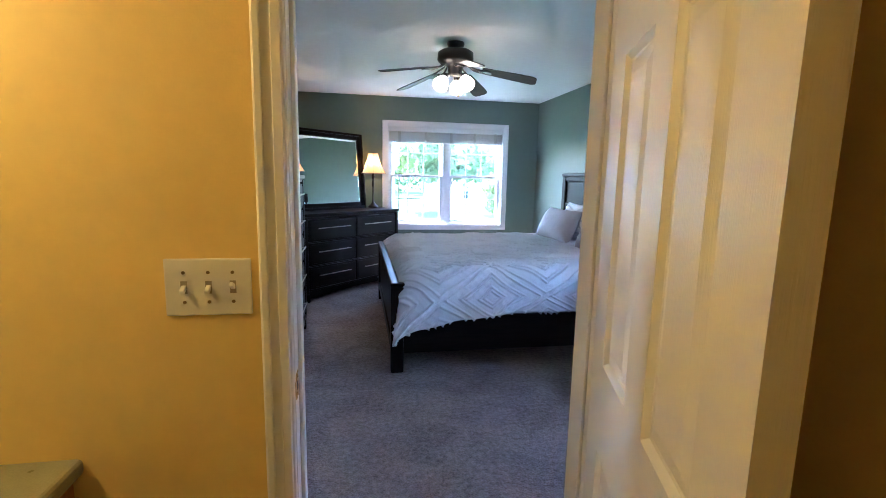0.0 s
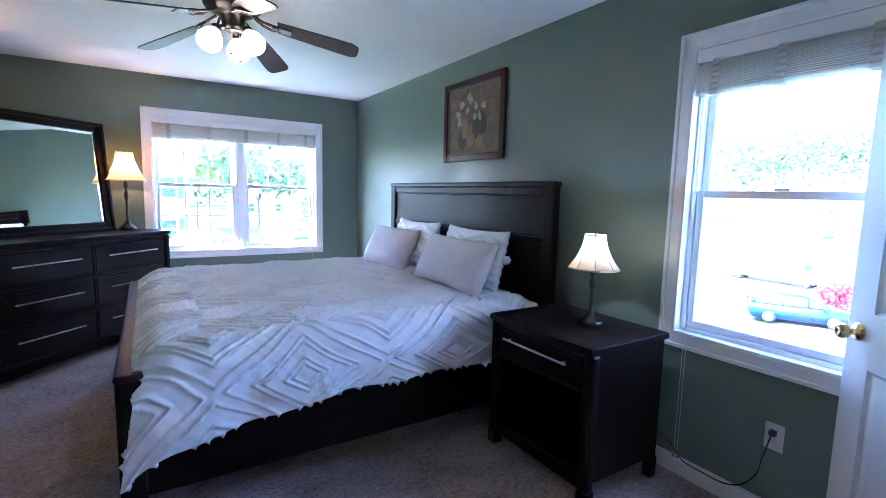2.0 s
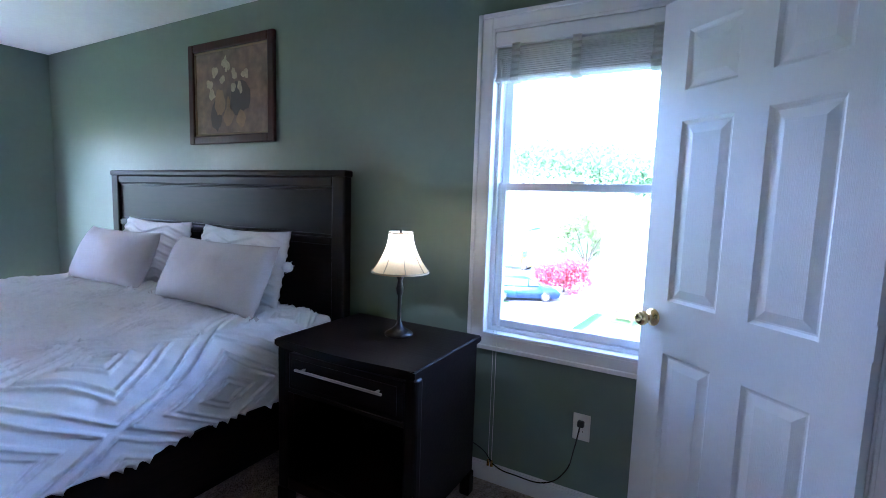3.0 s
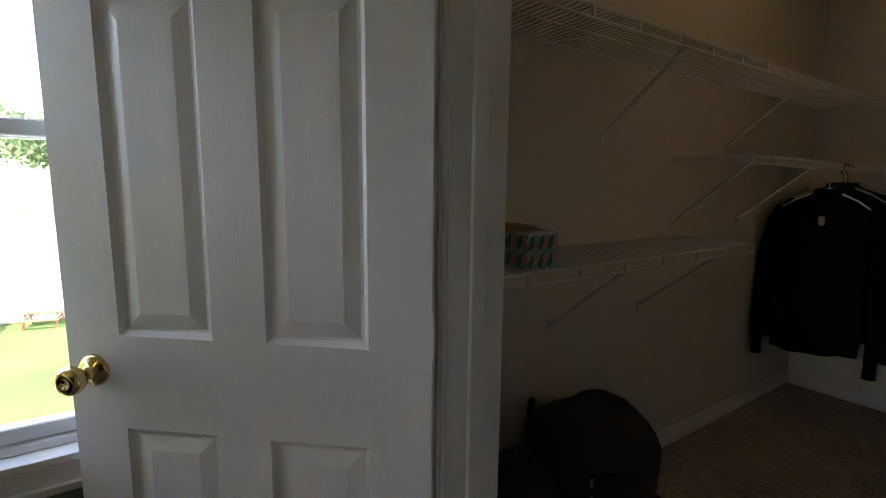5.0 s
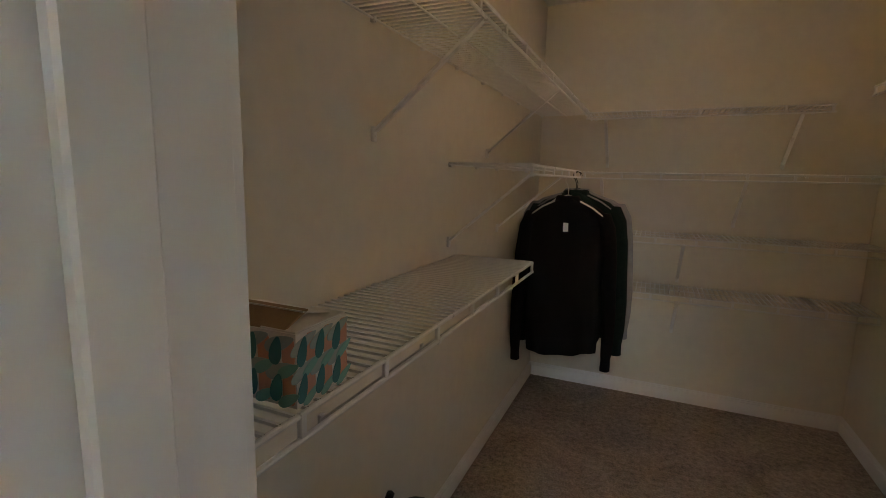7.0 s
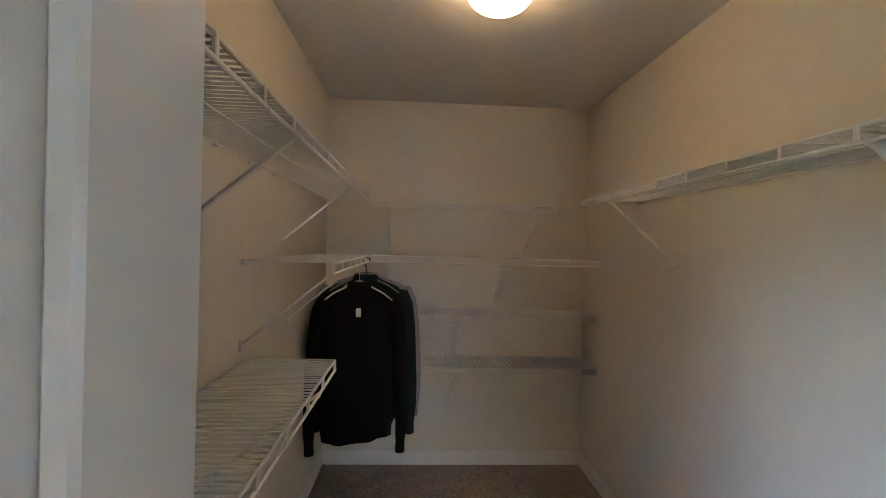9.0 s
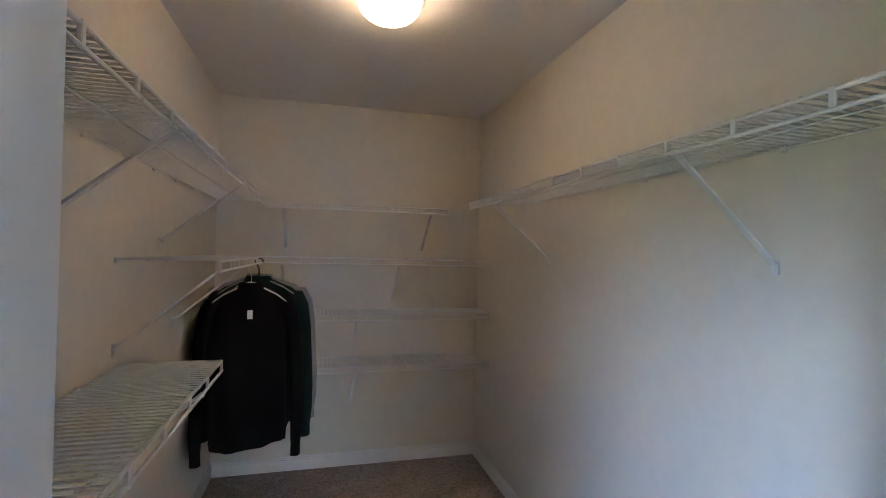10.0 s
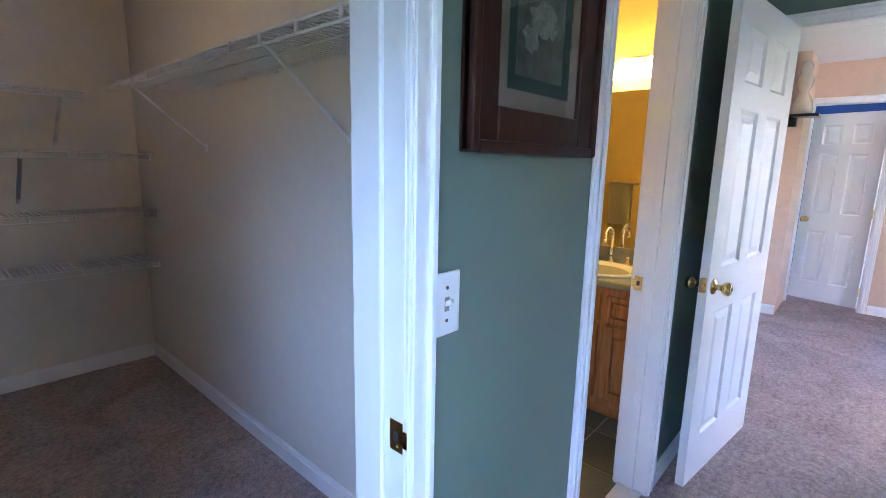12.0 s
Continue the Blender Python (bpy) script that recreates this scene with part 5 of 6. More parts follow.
def jacket(m, label, material, tag=False, width=0.47, length=0.86):
    """A long-sleeved knit jacket on a hanger: local x across, y through, z up from the hook."""
    e = thing("jacket", m, label, "jacket", "jackets on the shelf")
    bm = B()
    hz = -0.135
    hook = [Vector((0.020 * math.cos(t) , 0, -0.014 + 0.020 * math.sin(t))) for t in [math.pi * (1.0 - 1.35 * i / 8) for i in range(9)]]
    tube(bm, hook + [Vector((0.0, 0, -0.055)), Vector((0, 0, -0.09))], 0.0022, 6)
    tube(bm, [Vector((-width * 0.44, 0, hz - 0.045)), Vector((-0.06, 0, -0.10)), Vector((0, 0, -0.085)), Vector((0.06, 0, -0.10)), Vector((width * 0.44, 0, hz - 0.045))], 0.0055, 8)
    part("hanger", bm, M_PLATE if tag else M_BLACK, e, "plastic clothes hanger")
    # torso: stacked soft ovals from collar to hem
    bm = B(); seg = 40
    prof = ((-0.092, 0.056, 0.040), (-0.104, 0.072, 0.048), (-0.120, 0.115, 0.050), (-0.140, 0.175, 0.054), (-0.168, 0.212, 0.058), (-0.205, 0.226, 0.062), (-0.30, 0.222, 0.066), (-0.45, 0.215, 0.072), (-0.60, 0.218, 0.076), (-0.72, 0.222, 0.074), (-length + 0.10, 0.214, 0.066), (-length + 0.085, 0.206, 0.060), (-length + 0.03, 0.205, 0.062))
    rings = []
    for z, a, b in prof:
        a *= width / 0.47
        ring = []
        for i in range(seg):
            t = 2 * math.pi * i / seg
            k = max(0, -z - 0.2)
            fold = 0.014 * k * math.sin(9 * t + 3 * z) + 0.018 * noise.noise(Vector((math.cos(t) * 2, math.sin(t) * 2, z * 5)))
            ring.append(bm.verts.new((math.copysign(abs(math.cos(t)) ** 0.8, math.cos(t)) * (a + fold), math.sin(t) * (b + fold), z + 0.02 * k * math.cos(t * 2 + 1))))
        rings.append(ring)
    for p, q in zip(rings, rings[1:]):
        for i in range(seg):
            bm.faces.new((p[i], p[(i + 1) % seg], q[(i + 1) % seg], q[i]))
    bm.faces.new(rings[-1])
    part("torso", bm, material, e, "", True)
    for s in (-1, 1):
        bm = B()
        pr = ((0.185, -0.160, 0.050, 0.066), (0.226, -0.225, 0.046, 0.074), (0.246, -0.34, 0.042, 0.066), (0.258, -0.50, 0.040, 0.058), (0.268, -0.64, 0.036, 0.050), (0.270, -0.76, 0.034, 0.045), (0.268, -0.835, 0.030, 0.038), (0.268, -0.845, 0.027, 0.034), (0.266, -0.90, 0.028, 0.035))
        rings = []
        for cx, z, a, b in pr:
            cx *= width / 0.47
            rings.append([bm.verts.new((s * cx + (a + 0.007 * noise.noise(Vector((t, z * 9, s)))) * math.cos(t), 0.004 + (b + 0.008 * noise.noise(Vector((t, z * 8, s + 3)))) * math.sin(t) * 0.8, z)) for t in [2 * math.pi * i / 20 for i in range(20)]])
        for p, q in zip(rings, rings[1:]):
            for i in range(20):
                bm.faces.new((p[i], p[(i + 1) % 20], q[(i + 1) % 20], q[i]))
        bm.faces.new(rings[-1]); bm.faces.new(rings[0][::-1])
        part("sleeve", bm, material, e, "", True)
    bm = B(); lathe(bm, [(0.054, -0.110), (0.070, -0.106), (0.068, -0.090), (0.060, -0.084), (0.052, -0.087), (0.052, -0.106)], 28)
    for v in bm.verts:
        v.co.y *= 0.75
    part("collar", bm, material, e, "", True)
    if tag:
        bm = B(); box(bm, -0.014, 0.014, 0.074, 0.0775, -0.245, -0.205, 0.002, 1); part("neck_tag", bm, M_PLATE, e, "small white tag")
    for s in (-1, 1):
        bm = B(); tube(bm, [Vector((s * 0.07, 0.046, -0.108)), Vector((s * 0.14, 0.052, -0.136)), Vector((s * 0.195, 0.055, -0.170))], 0.004, 6)
        part("shoulder_seam", bm, M_PLATE if tag else M_KNITW, e, "pale shoulder seam")
    return e


jacket(Matrix.Translation((2.395, -1.225, 1.374)) @ pose(0, 0, 0, 0, 0, 6) @ Matrix.Diagonal((0.90, 1, 1.13, 1)), "black knit jacket on a hanger under the wire shelf", M_KNIT, True)
jacket(Matrix.Translation((2.37, -1.315, 1.398)) @ pose(0, 0, 0, 0, 0, -2) @ Matrix.Diagonal((0.97, 1, 1.07, 1)), "dark green knit jacket on a hanger", M_KNITG)
jacket(Matrix.Translation((2.375, -1.395, 1.398)) @ pose(0, 0, 0, 0, 0, 3), "grey knit jacket on a hanger", M_KNITW, False, 0.50)


def patterned_box():
    e = thing("patterned_box", Matrix.Translation((2.386, 0.732, 1.057)), "open cardboard box printed with teal and coral leaves", "box")
    card = mat("printed_card", (0.62, 0.60, 0.56), 0.6, vary=0.06, scale=20)
    kraft = mat("brown_card", (0.30, 0.20, 0.12), 0.8, vary=0.1, scale=20)
    w, d, h, t = 0.17, 0.108, 0.100, 0.003
    bm = B()
    box(bm, 0, w, 0, d, 0, t); box(bm, 0, w, 0, t, t, h); box(bm, 0, w, d - t, d, t, h); box(bm, 0, t, t, d - t, t, h); box(bm, w - t, w, t, d - t, t, h)
    part("carton", bm, card, e)
    bm = B(); box(bm, t, w - t, d - t - 0.0015, d - t, t, h); box(bm, t, w - t, t, t + 0.0015, t, h); part("carton_lining", bm, kraft, e, "plain brown card inside")
    bm = B(); box(bm, 0.02, w, 0, 0.002, 0, 0.05, 0, 1, Matrix.Translation((0, d - 0.002, h)) @ pose(0, 0, 0, 70)); part("flap", bm, kraft, e)
    bm = B(); box(bm, 0.02, w, 0, 0.002, 0, 0.07, 0, 1, Matrix.Translation((0, 0.002, h)) @ pose(0, 0, 0, -75)); part("flap", bm, card, e)
    teal = mat("teal_print", (0.015, 0.15, 0.17), 0.6, vary=0.15, scale=30)
    coral = mat("coral_print", (0.58, 0.27, 0.19), 0.6, vary=0.1, scale=30)
    grey = mat("grey_print_leaf", (0.30, 0.36, 0.36), 0.6, vary=0.1, scale=30)
    mint = mat("mint_print", (0.16, 0.38, 0.35), 0.6, vary=0.1, scale=30)

    def motif(points):
        bm = B()
        f = bm.faces.new([bm.verts.new((0.0, y, z)) for y, z in points])
        r = bmesh.ops.extrude_face_region(bm, geom=[f])
        for v in [g for g in r["geom"] if isinstance(g, bmesh.types.BMVert)]:
            v.co.x -= 0.0005
        return bm
    turn = [2 * math.pi * q / 20 for q in range(20)]
    drop = [(0.5 * math.sin(a) * (1 - 0.35 * math.cos(a)), 0.5 * math.cos(a)) for a in turn]
    slab = [(0.5 * math.copysign(abs(math.sin(a)) ** 0.45, math.sin(a)), 0.5 * math.copysign(abs(math.cos(a)) ** 0.7, math.cos(a))) for a in turn]
    kinds = ((slab, coral, "coral_patch", 0.25, 0.50, 0.50, 0.86, 0), (drop, grey, "grey_leaf", 0.62, 0.98, 0.46, 1.05, 68), (drop, mint, "mint_leaf", 0.22, 0.02, 0.34, 0.80, 60), (drop, teal, "teal_leaf", 0.74, 0.50, 0.46, 0.80, 14))
    first = {}
    for face, n, span in ((0, 3, d), (1, 4, w)):
        cw, ch = span / n, h / 2
        for i in range(n):
            for j in range(2):
                for k, (shape, mm, nm, fu, fz, sw, sh, tilt) in enumerate(kinds):
                    if nm not in first:
                        o = first[nm] = part(nm, motif(shape), mm, e)
                    else:
                        o = shared(nm, first[nm], e, Matrix())
                    size = Matrix.Diagonal((1, cw * sw, ch * sh, 1))
                    u = min(max((i + fu) * cw, cw * 0.28), span - cw * 0.28)
                    z = min(max((j + fz) * ch, ch * 0.22), h - ch * 0.30)
                    lift = 0.0004 + k * 0.0005
                    if face == 0:
                        o.matrix_basis = Matrix.Translation((-lift, u, z)) @ pose(0, 0, 0, tilt) @ size
                    else:
                        o.matrix_basis = Matrix.Translation((u, d + lift, z)) @ pose(0, 0, 0, 0, 0, -90) @ pose(0, 0, 0, tilt) @ size
    bm = B(); box(bm, 0.001, 0.060, 0.001, d - 0.001, h, h + 0.0025, 0.0008, 1); part("lid_strip", bm, card, e, "printed card lid, torn open behind")
    return e


patterned_box()


def soft_bag(name, m, w, d, h, label, category):
    """A rounded nylon bag: x width, y depth, z up."""
    e = thing(name, m, label, category)
    bm = B(); box(bm, -w / 2, w / 2, -d / 2, d / 2, 0, h, min(w, d, h) * 0.40, 6)
    bmesh.ops.subdivide_edges(bm, edges=[x for x in bm.edges if x.calc_length() > 0.08], cuts=4, use_grid_fill=True)
    for v in bm.verts:
        v.co += v.co.normalized() * (0.020 * noise.noise(v.co * 7) + 0.008 * noise.noise(v.co * 21))
        if v.co.z < 0:
            v.co.z = 0
    part("shell", bm, M_BAG, e, "", True)
    bm = B(); box(bm, -w * 0.36, w * 0.36, d / 2 - 0.02, d / 2 + 0.035, h * 0.12, h * 0.58, 0.025, 3); part("front_pocket", bm, M_BAG, e, "", True)
    bm = B(); pts = [Vector((-0.09 * math.cos(t), 0, h - 0.012 + 0.055 * math.sin(t))) for t in [math.pi * i / 10 for i in range(11)]]; tube(bm, pts, 0.011, 8); part("handle", bm, M_BAG, e, "", True)
    for z in (h * 0.64, h * 0.74):
        bm = B(); box(bm, -w * 0.24, w * 0.24, d / 2 - 0.012, d / 2 + 0.004, z - 0.004, z + 0.004, 0.002, 1); part("zipper", bm, M_BLACK, e)
        bm = B(); box(bm, w * 0.20, w * 0.23, d / 2 + 0.003, d / 2 + 0.008, z - 0.03, z, 0.002, 1); part("zip_pull", bm, M_CHROME, e)
    for s in (-1, 1):
        bm = B(); pts = [Vector((s * w * 0.3, -d / 2 - 0.01 - 0.05 * math.sin(t), h * (0.9 - 0.75 * t / math.pi))) for t in [math.pi * i / 10 for i in range(11)]]; tube(bm, pts, 0.012, 6); part("strap", bm, M_BAG, e, "", True)
    bm = B(); box(bm, -0.028, 0.028, -0.0015, 0.0015, -0.007, 0.007, 0.001, 1, Matrix.Translation((-w * 0.12, d / 2 + 0.036, h * 0.50)) @ pose(0, 0, 0, 0, 22)); part("woven_label", bm, M_PLATE, e, "small white label")
    return e


soft_bag("rolling_bag", Matrix.Translation((2.46, 0.45, 0)) @ pose(0, 0, 0, 0, 0, 70), 0.44, 0.34, 0.55, "bulging black nylon travel bag on the closet floor", "bag")
soft_bag("shoulder_bag", Matrix.Translation((2.44, 0.84, 0)) @ pose(0, 0, 0, 0, 0, 84), 0.30, 0.24, 0.47, "black nylon shoulder bag on the closet floor", "bag")


def dome_light(p):
    e = thing("ceiling_dome_light", pose(*p), "round lit glass dome ceiling light", "ceiling light")
    part("pan", lathe(B(), [(0, 0), (0.135, 0), (0.138, -0.012), (0.130, -0.022), (0, -0.022)], 36), M_PLATE, e, "white metal pan", True)
    prof = [(0.118, -0.020)] + [(0.122 * math.cos(t), -0.030 - 0.075 * math.sin(t)) for t in [math.pi / 2 * i / 9 for i in range(10)]]
    part("dome", lathe(B(), prof, 36), M_DOME, e, "lit frosted glass dome", True)
    return e


dome_light((1.815, -0.40, H))


# ---- switches, outlets, pictures ----
def switch_plate(name, m, gangs, label, ups):
    """Local x across, z up, out along -y."""
    e = thing(name, m, label, "light switch")
    w = 0.072 + 0.0455 * (gangs - 1)
    bm = B(); box(bm, -w / 2, w / 2, -0.0055, 0, -0.058, 0.058, 0.003, 2); part("plate", bm, M_PLATE, e)
    for i in range(gangs):
        x = (i - (gangs - 1) / 2) * 0.0458
        # raised block, the slot's shade put into its colour
        bm = B(); box(bm, x - 0.006, x + 0.006, -0.0062, -0.004, -0.013, 0.013); part("slot", bm, M_SLOT_SHADE, e)
        u = ups[i]
        bm = B(); box(bm, -0.0045, 0.0045, -0.017, 0.002, -0.004, 0.005, 0.0015, 1, Matrix.Translation((x, -0.005, 0)) @ pose(0, 0, 0, 28 * u)); part("toggle", bm, M_PLATE, e)
        for z in (-0.030, 0.030):
            bm = B(); cyl(bm, (x, -0.0052, z), (x, -0.0068, z), 0.0035, seg=10); part("screw", bm, M_SCREW, e)
    return e


switch_plate("bath_switch", Matrix.Translation((-0.139, BY - 0.0005, 1.146)), 3, "ivory triple toggle switch plate on the yellow wall", (1, 1, -1))
switch_plate("bedroom_switch", Matrix.Translation((1.343, SY + 0.0005, 1.140)) @ pose(0, 0, 0, 0, 0, 180), 1, "white single toggle switch plate on the green wall", (-1,))


def outlet(m, label, cord):
    e = thing("wall_outlet", m, label, "outlet", "wall outlets")
    bm = B(); box(bm, -0.036, 0.036, -0.0055, 0, -0.058, 0.058, 0.003, 2); part("plate", bm, M_PLATE, e)
    for z in (-0.020, 0.020):
        bm = B(); box(bm, -0.017, 0.017, -0.0075, -0.003, z - 0.014, z + 0.014, 0.005, 2); r = part("receptacle", bm, M_PLATE, e)
        for x in (-0.006, 0.006):
            # solid dark slips, the depth of the slots painted as shade
            bm = B(); box(bm, x - 0.001, x + 0.001, -0.0082, -0.006, z - 0.001, z + 0.007); part("slot", bm, M_HOLE_SHADE, r)
    bm = B(); box(bm, -0.014, 0.014, -0.032, -0.0080, 0.008, 0.034, 0.006, 2); part("plug", bm, cord, e)
    return e


def cord(pts, material, label, r=0.003):
    cu = bpy.data.curves.new("power_cord", 'CURVE')
    cu.dimensions, cu.bevel_depth, cu.bevel_resolution = '3D', r, 2
    sp = cu.splines.new('BEZIER')
    sp.bezier_points.add(len(pts) - 1)
    for b, p in zip(sp.bezier_points, pts):
        b.co = p
        b.handle_left_type = b.handle_right_type = 'AUTO'
    cu.materials.append(material)
    ob = new("power_cord", cu)
    bpy.context.view_layer.update()
    me = bpy.data.meshes.new_from_object(ob)
    bpy.data.objects.remove(ob)
    return tagged(new("power_cord", me), label, "cord", "power cords")


outlet(Matrix.Translation((EX - 0.0005, 2.03, 0.380)) @ pose(0, 0, 0, 0, 0, -90), "white duplex outlet with a black plug", M_BLACK)
cord([(EX - 0.03, 2.03, 0.400), (EX - 0.05, 2.045, 0.30), (EX - 0.035, 2.08, 0.18), (EX - 0.03, 2.16, 0.10), (EX - 0.035, 2.30, 0.090), (EX - 0.03, 2.40, 0.10), (EX - 0.028, 2.47, 0.16), (EX - 0.03, 2.62, 0.20)], M_BLACK, "black lamp cord hanging from the outlet to the nightstand")
outlet(Matrix.Translation((WX + 0.0005, 3.12, 0.375)) @ pose(0, 0, 0, 0, 0, 90), "white duplex outlet with a white plug", M_PLATE)
cord([(WX + 0.03, 3.12, 0.395), (WX + 0.08, 3.15, 0.39), (WX + 0.11, 3.25, 0.30), (WX + 0.10, 3.33, 0.16), (WX + 0.10, 3.42, 0.012), (WX + 0.06, 3.50, 0.010), (WX + 0.025, 3.62, 0.03)], M_PLATE, "white power cord running from the outlet behind the chest")


def framed_print():
    x0, x1, z0, z1 = 0.838, 1.318, 1.405, 2.045
    e = thing("framed_print", pose(0, 0, 0), "framed grey print with brown mat in a mahogany frame", "picture")
    f = 0.084
    for n, a, b, c, d in (("frame_stile", x0, x0 + f, z0, z1), ("frame_stile", x1 - f, x1, z0, z1), ("frame_rail", x0 + f, x1 - f, z1 - f, z1), ("frame_rail", x0 + f, x1 - f, z0, z0 + f)):
        bm = B(); box(bm, a, b, SY + 0.001, SY + 0.024, c, d, 0.004, 2)
        if n == "frame_stile":
            o = a if a == x0 else b - 0.022
            box(bm, o, o + 0.022, SY + 0.004, SY + 0.033, c, d, 0.006, 3)
        else:
            o = d - 0.022 if d == z1 else c
            box(bm, a - f + 0.022, b + f - 0.022, SY + 0.004, SY + 0.033, o, o + 0.022, 0.006, 3)
        part(n, bm, M_MAHOG, e)
    mb = mat("brown_mat_board", (0.25, 0.17, 0.13), 0.8, vary=0.06, scale=30)
    mg = mat("dark_green_mat_board", (0.014, 0.030, 0.032), 0.8, vary=0.1, scale=30)
    pr = mat("grey_print", (0.10, 0.097, 0.09), 0.55, vary=0.85, scale=7, fine=26)
    bm = B(); a0, a1, b0, b1 = 0.955, 1.195, 1.525, 1.93
    for p, q, r, s in ((x0 + f, a0, z0 + f, z1 - f), (a1, x1 - f, z0 + f, z1 - f), (a0, a1, b1, z1 - f), (a0, a1, z0 + f, b0)):
        box(bm, p, q, SY + 0.004, SY + 0.012, r, s)
    part("mat_board", bm, mb, e, "brown mat board")
    bm = B(); g = 0.028
    for p, q, r, s in ((a0, a0 + g, b0, b1), (a1 - g, a1, b0, b1), (a0 + g, a1 - g, b1 - g, b1), (a0 + g, a1 - g, b0, b0 + g)):
        box(bm, p, q, SY + 0.004, SY + 0.010, r, s)
    part("inner_mat", bm, mg, e, "dark green inner mat")
    bm = B(); box(bm, a0 + g, a1 - g, SY + 0.004, SY + 0.008, b0 + g, b1 - g); cv = part("print", bm, pr, e, "mottled grey print")
    pale = mat("printed_linen", (0.24, 0.23, 0.215), 0.6, vary=0.6, scale=40, fine=120)
    gold = mat("printed_gold", (0.40, 0.28, 0.12), 0.6, vary=0.5, scale=40)
    for n, mt, cx, cz, rx, rz, sd in (("printed_cloth", pale, 1.07, 1.665, 0.062, 0.038, 3), ("printed_cloth", pale, 1.115, 1.625, 0.035, 0.030, 8), ("printed_fruit", gold, 1.085, 1.755, 0.022, 0.014, 5), ("printed_jug", pale, 1.045, 1.80, 0.018, 0.055, 6)):
        r0 = random.Random(sd); bm = B(); yy = SY + 0.0084 + 0.0002 * sd
        vs = [bm.verts.new((cx + rx * math.cos(t) * r0.uniform(0.6, 1.1), yy, cz + rz * math.sin(t) * r0.uniform(0.6, 1.1))) for t in [-math.pi * 2 * i / 22 for i in range(22)]]
        bm.faces.new(vs); part(n, bm, mt, cv)
    bm = B(); box(bm, x0 + f - 0.004, x1 - f + 0.004, SY + 0.0155, SY + 0.0175, z0 + f - 0.004, z1 - f + 0.004); gl = part("cover_glass", bm, M_GLASS, e); gl.visible_shadow = False
    return e


framed_print()


# ---- bathroom ----
def vanity():
    x0, xf, y0, y1, hc = BWX, -0.418, -0.35, BY, 0.800
    e = thing("vanity_cabinet", pose(0, 0, 0), "honey oak bathroom vanity cabinet with panel doors", "vanity")
    bm = B(); box(bm, x0, xf - 0.02, y0, y1 - 0.001, 0.10, hc - 0.036); box(bm, x0, xf - 0.09, y0, y1 - 0.001, -0.004, 0.10); part("carcass", bm, M_OAK, e)
    bm = B(); box(bm, xf - 0.02, xf, y0, y1 - 0.001, 0.10, 0.135); box(bm, xf - 0.02, xf, y0, y1 - 0.001, hc - 0.075, hc - 0.036)
    for y in (y0, 0.11, 0.445, 0.79, y1 - 0.045):
        box(bm, xf - 0.02, xf, y, y + 0.044, 0.135, hc - 0.075)
    part("face_frame", bm, M_OAK, e)
    for a, b in ((0.15, 0.45), (0.485, 0.795), (0.828, 1.065), (-0.31, 0.115)):
        for z0, z1 in ((0.145, 0.555), (0.578, 0.720)):
            bm = B(); fr = 0.05 if z1 < 0.56 else 0.028
            box(bm, xf, xf + 0.018, a, a + fr, z0, z1, 0.004, 2); box(bm, xf, xf + 0.018, b - fr, b, z0, z1, 0.004, 2)
            box(bm, xf, xf + 0.018, a + fr, b - fr, z1 - fr, z1, 0.004, 2); box(bm, xf, xf + 0.018, a + fr, b - fr, z0, z0 + fr, 0.004, 2)
            dd = part("cabinet_door" if z1 < 0.56 else "false_drawer", bm, M_OAK, e)
            bm = B(); box(bm, xf + 0.002, xf + 0.015, a + fr + 0.006, b - fr - 0.006, z0 + fr + 0.006, z1 - fr - 0.006, 0.010, 3); part("raised_panel", bm, M_OAK, dd)
    c = thing("vanity_countertop", pose(0, 0, 0), "green speckled laminate countertop with backsplash", "countertop")
    bm = B(); box(bm, x0 + 0.001, xf + 0.027, y0 - 0.01, y1 - 0.002, hc - 0.036, hc, 0.012, 3); part("slab", bm, M_COUNTER, c)
    bm = B(); box(bm, x0 + 0.001, x0 + 0.02, y0 - 0.01, y1 - 0.002, hc - 0.004, hc + 0.095, 0.005, 2); part("backsplash", bm, M_COUNTER, c)
    s = thing("sink_basin", pose(-0.63, 0.66, hc), "white oval porcelain drop-in sink", "sink")
    bm = B(); lathe(bm, [(0.245, 0.0), (0.252, 0.010), (0.243, 0.018), (0.222, 0.018), (0.205, 0.008), (0.18, -0.02), (0.12, -0.032), (0.02, -0.034), (0, -0.034)], 40)
    for v in bm.verts:
        v.co.x *= 0.82
        if v.co.z < 0:
            v.co.z *= 0.1
    part("basin", bm, M_PORC, s, "", True)
    t = thing("sink_faucet", pose(-0.845, 0.66, hc), "chrome gooseneck faucet with two lever handles", "faucet")
    bm = B(); lathe(bm, [(0.022, 0), (0.022, 0.02), (0.012, 0.03), (0.012, 0.05)], 16)
    pts = [Vector((0, 0, 0.04)), Vector((0, 0, 0.17))] + [Vector((0.055 - 0.055 * math.cos(a), 0, 0.17 + 0.055 * math.sin(a))) for a in [math.pi * i / 10 for i in range(1, 11)]] + [Vector((0.11, 0, 0.14))]
    tube(bm, pts, 0.010, 10); part("spout", bm, M_CHROME, t, "", True)
    for y in (-0.10, 0.10):
        bm = B(); lathe(bm, [(0.022, 0), (0.022, 0.02), (0.014, 0.03), (0.013, 0.055), (0, 0.058)], 16, Matrix.Translation((0, y, 0))); cyl(bm, (0, y, 0.05), (0.045, y + 0.02 * (1 if y > 0 else -1), 0.062), 0.006, 0.004, 8); part("lever", bm, M_CHROME, t, "", True)
    mi = thing("vanity_mirror", pose(0, 0, 0), "frameless wall mirror above the vanity", "mirror")
